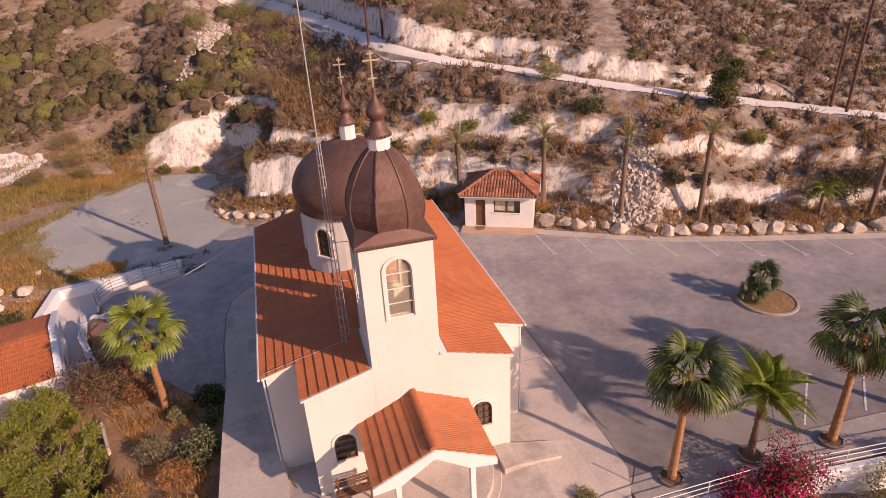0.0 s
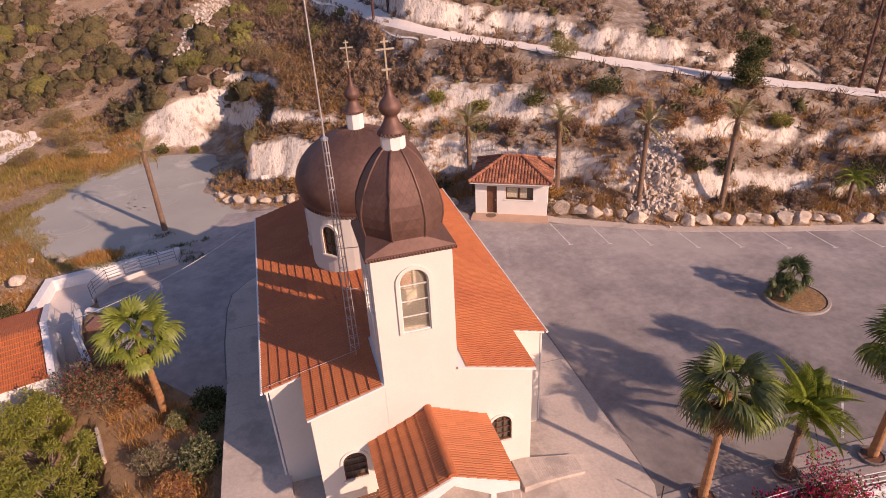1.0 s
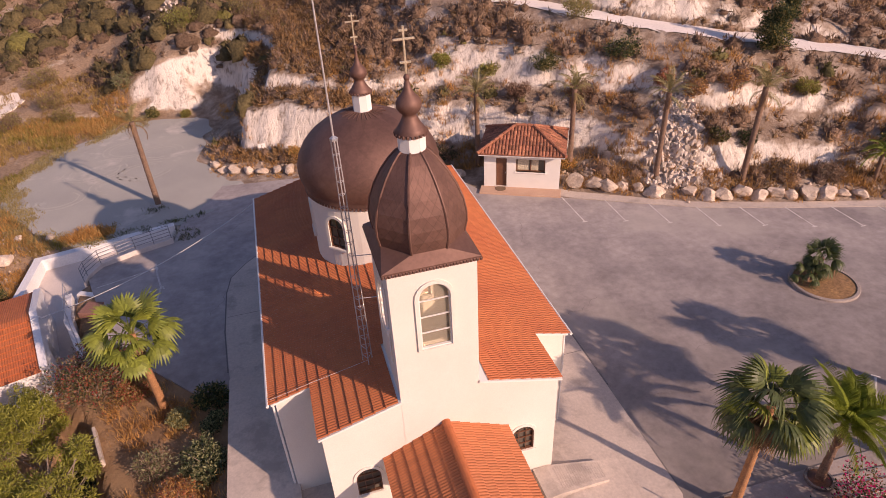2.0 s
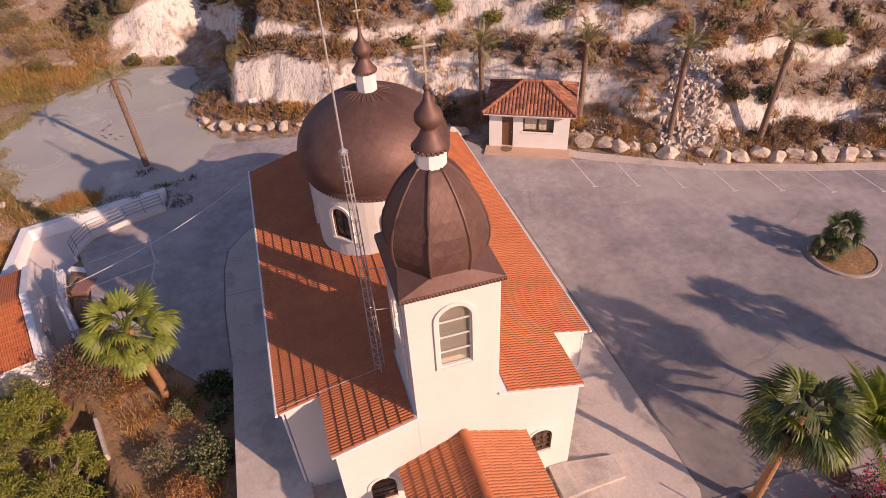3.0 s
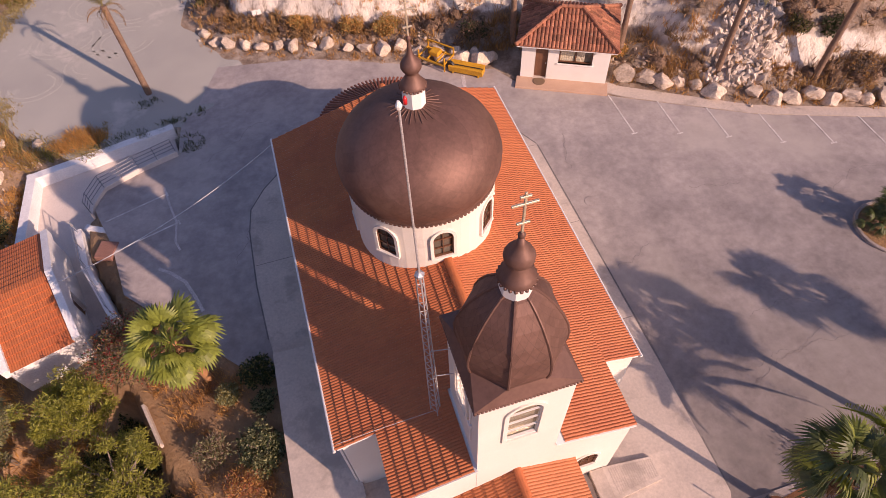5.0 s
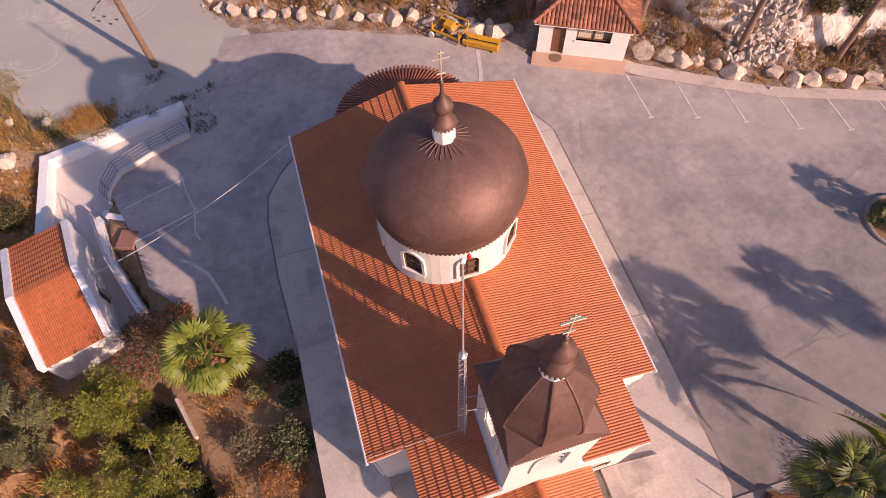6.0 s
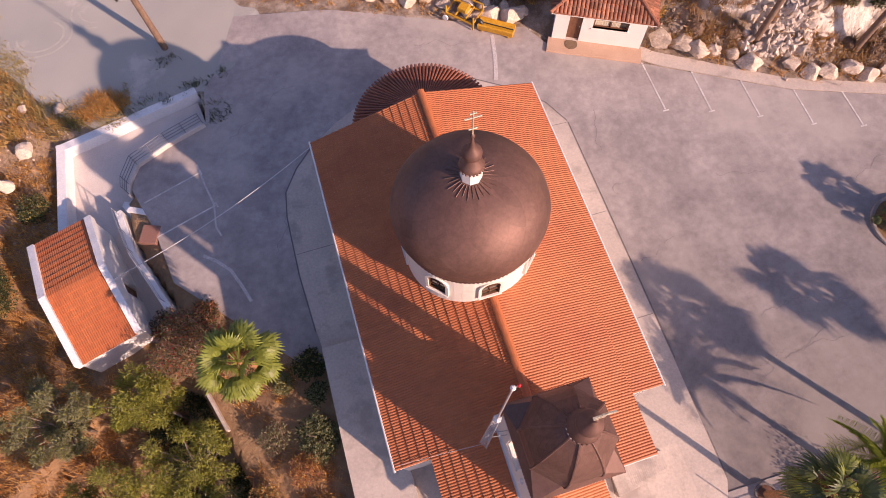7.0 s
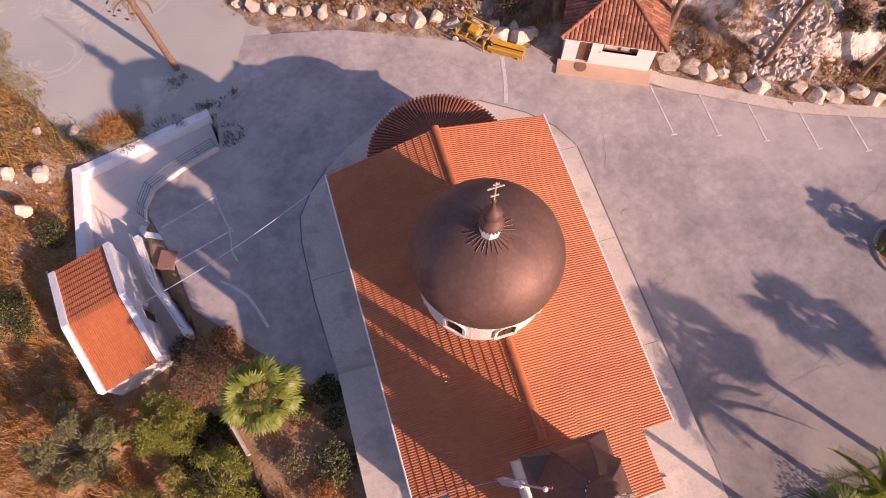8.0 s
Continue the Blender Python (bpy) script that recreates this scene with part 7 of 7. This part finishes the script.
def feather_mesh(name, seed, mat, L=1.9, droop=0.5, n=30, leaf=0.42):
    """One feather frond: a bowed midrib along x with narrow leaflets on both sides."""
    r_ = random.Random(seed)
    V, F = [], []

    def quad(a, b, c, d):
        k = len(V)
        V.extend([a, b, c, d])
        F.append((k, k + 1, k + 2, k + 3))

    def rib(t):
        return Vector((L * t * (1 - 0.2 * droop * t * t), 0, L * (0.16 * t - droop * 0.75 * t ** 2.4)))
    for k in range(10):
        a, b = rib(k / 10), rib((k + 1) / 10)
        w = 0.03 * (1 - k / 11)
        quad(a + Vector((0, -w, 0)), b + Vector((0, -w, 0)), b + Vector((0, w, 0)), a + Vector((0, w, 0)))
    for i in range(n):
        t = 0.14 + 0.86 * i / n
        p = rib(t)
        for sgn in (-1, 1):
            ll = leaf * (0.55 + 0.9 * math.sin(math.pi * min(1, t * 0.92))) * r_.uniform(0.85, 1.1) * 0.8
            d = Vector((0.62, sgn * 0.72, r_.uniform(-0.05, 0.28))).normalized()
            w = Vector((0.016, -sgn * 0.007, 0.0))
            m_ = p + d * ll * 0.55
            e = p + d * ll + Vector((0, 0, -0.55 * ll))
            quad(p - w * 0.5, m_ - w, m_ + w, p + w * 0.5)
            quad(m_ - w, e - w * 0.15, e + w * 0.15, m_ + w)
    return raw(name, V, F, mat)


PALM_FRESH = leaf_material("fresh_palm_green", (0.338, 0.392, 0.047), (0.216, 0.270, 0.041), 0.5, 0.35, 0.25)
FAN = [fan_mesh("frond", k, PALM_G, d, 0.95, 0.86) for k, d in enumerate((0.3, 0.5, 0.75))]
FAN_D = [fan_mesh("frond", 10 + k, PALM_D, d, 0.9, 0.84, 26, 0.72) for k, d in enumerate((0.55, 0.85, 1.2))]
FAN_LONG = [fan_mesh("frond", 15 + k, PALM_G, d, 0.9, 0.86, 26, 0.72) for k, d in enumerate((0.6, 1.0))]
FAN_DEAD = [fan_mesh("dead_frond", 20 + k, PALM_DRY, 1.1, 0.7, 0.85, 18, 0.5) for k in range(2)]
FEATHER = [feather_mesh("frond", 30 + k, PALM_FRESH, 1.6, d, 76, 0.56) for k, d in enumerate((1.2, 1.55, 1.9))]
DRY_PALM_GREEN = leaf_material("dusty_palm_green", (0.36, 0.31, 0.13), (0.25, 0.215, 0.085), 0.6, 0.35, 0.25)
FEATHER_D = [feather_mesh("frond", 40 + k, DRY_PALM_GREEN, 1.55, d, 20, 0.30) for k, d in enumerate((0.45, 0.7, 0.95))]
FEATHER_DEAD = [feather_mesh("dead_frond", 50 + k, PALM_DRY, 1.4, 1.1, 22, 0.3) for k in range(2)]


def trunk_bm(base, top, r0, r1, rings=14, bulge=0.05, seg=16):
    bm = bmesh.new()
    b, t = Vector(base), Vector(top)
    pts = []
    rad = []
    for k in range(rings * 2 + 1):
        f = k / (rings * 2)
        pts.append(b.lerp(t, f))
        rad.append((r0 + (r1 - r0) * min(1, f * 1.6) ** 0.6) * (1 + (bulge if k % 2 else -bulge)))
    prev = None
    for p, r in zip(pts, rad):
        ring = [bm.verts.new(p + Vector((r * math.cos(2 * math.pi * j / seg), r * math.sin(2 * math.pi * j / seg), 0))) for j in range(seg)]
        if prev:
            for j in range(seg):
                bm.faces.new((prev[j], prev[(j + 1) % seg], ring[(j + 1) % seg], ring[j]))
        else:
            bm.faces.new(ring[::-1])
        prev = ring
    bm.faces.new(prev)
    return bm


def palm(name, label, x, y, z, top, r0, r1, bark, sets, seed, scale=1.0, group=""):
    """sets: rows of (meshes, number, lowest and highest lift in degrees, size)."""
    th = thing(name, label, "palm tree", pose(x, y, z), group)
    tx, ty, tz = top
    part("trunk", trunk_bm((0, 0, -0.2), (tx - x, ty - y, tz - z), r0, r1, max(6, int((tz - z) / 0.28))), bark, th)
    r_ = random.Random(seed)
    c = Vector((tx - x, ty - y, tz - z))
    for meshes, n, lo_, hi_, size in sets:
        for k in range(n):
            az = k * 2.399963 + r_.uniform(-0.2, 0.2)
            el = lo_ + (hi_ - lo_) * ((k + 0.5) / n) + r_.uniform(-5, 5)
            s = size * scale * r_.uniform(0.88, 1.1)
            m = Matrix.Translation(c + Vector((0, 0, -0.12 + 0.2 * (el / 90)))) @ Euler((r_.uniform(-0.25, 0.25), -radians(el), az)).to_matrix().to_4x4() @ Matrix.Diagonal((s, s, s, 1))
            me = meshes[r_.randrange(len(meshes))]
            part(me.name.split(".")[0], me, None, th, at=m)
    return th


FANS = "fan palms along the front railing"
palm("fan_palm", "fan palm with an orange trunk and a skirt of dead fronds", 9.0, -3.0, 0.1, (9.15, -2.95, 5.0), 0.19, 0.125, PALM_BARK, [(FAN_D, 15, -22, 80, 0.97), (FAN_LONG, 7, -20, 70, 0.97), (FAN_DEAD, 18, -84, -30, 0.95)], 3, 1.0, FANS)
palm("feather_palm", "young feather palm with arching green fronds", 12.5, -3.0, 0.1, (12.6, -2.95, 2.9), 0.18, 0.12, DATE_BARK, [(FEATHER, 20, 20, 86, 1.0), (FEATHER_DEAD, 3, -70, -45, 0.6)], 5)
palm("fan_palm", "tall fan palm with an orange trunk and dead fronds", 16.0, -3.4, 0.1, (16.15, -3.3, 5.2), 0.20, 0.13, PALM_BARK, [(FAN_D, 16, -22, 80, 1.0), (FAN_LONG, 7, -20, 65, 1.0), (FAN_DEAD, 22, -84, -25, 1.0)], 6, 1.0, FANS)
palm("fan_palm", "bright green fan palm in the garden", -10.3, 8.75, -0.4, (-10.05, 7.85, 4.35), 0.21, 0.14, PALM_BARK, [(FAN, 21, -35, 78, 1.0), (FAN_DEAD, 5, -75, -55, 0.7)], 8)
palm("fan_palm", "fan palm at the far end of the railing", 21.5, -4.2, 0.1, (21.6, -4.1, 5.0), 0.24, 0.15, PALM_BARK, [(FAN_D, 22, -15, 75, 1.0), (FAN_DEAD, 12, -75, -35, 0.95)], 9, 1.0, FANS)
palm("island_palm", "low dark fan palm clump on the island", ISLE[0] - 0.1, ISLE[1] + 0.45, 0.1, (ISLE[0] - 0.1, ISLE[1] + 0.5, 1.25), 0.2, 0.14, DATE_BARK, [(FAN_D, 22, -30, 85, 0.62)], 10)
palm("island_palm", "small dark fan palm on the island", ISLE[0] - 0.75, ISLE[1] + 0.3, 0.1, (ISLE[0] - 0.85, ISLE[1] + 0.3, 0.6), 0.14, 0.1, DATE_BARK, [(FAN_D, 12, -10, 80, 0.5)], 11)
DATES = "date palms along the bank"
for x, y, tz, sd_ in ((9.7, 25.1, 5.3, 1), (14.9, 21.4, 6.0, 2), (19.35, 18.1, 6.2, 3), (24.2, 15.95, 6.5, 4)):
    palm("date_palm", "slim date palm with a thin tuft of fronds", x, y, height(x, y), (x + 0.1 * sd_ - 0.2, y + 0.1, tz), 0.2, 0.16, DATE_BARK, [(FEATHER_D, 13, 15, 82, 1.0), (FEATHER_D, 4, -45, -5, 0.85), (FEATHER_DEAD, 4, -75, -45, 0.8)], 20 + sd_, 1.0, DATES)
palm("date_palm", "nearly bare leaning date palm in the gravel yard", -12.5, 29.2, -0.85, (-12.35, 28.9, 5.3), 0.21, 0.17, DATE_BARK, [(FEATHER_D, 6, 25, 80, 0.85), (FEATHER_DEAD, 5, -30, 15, 0.8)], 30)
palm("date_palm", "small young date palm behind the boulders", 31.9, 13.3, height(31.9, 13.3), (31.95, 13.4, 2.2), 0.14, 0.12, DATE_BARK, [(FEATHER, 12, 0, 75, 0.6)], 31)
palm("date_palm", "leaning date palm behind the boulders", 35.0, 12.2, height(35.0, 12.2), (35.5, 12.4, 4.6), 0.2, 0.16, DATE_BARK, [(FEATHER_D, 14, -20, 70, 0.85)], 32)

for x, y in ((9.0, -3.0), (12.5, -3.0), (16.0, -3.4), (21.5, -4.2)):
    pit = thing("tree_pit", "round dark planting pit at the foot of a palm", "tree pit", pose(x, y, 0.08), "pits in the sidewalk")
    part("kerb", lathe(bmesh.new(), [(0.48, 0.0), (0.48, 0.12), (0.40, 0.13), (0.39, 0.08), (0.1, 0.07)], 20), DARKCRACK, pit)
    part("soil", lathe(bmesh.new(), [(0.385, 0.05), (0.38, 0.095), (0.15, 0.12)], 16), DARK_WOOD, pit)
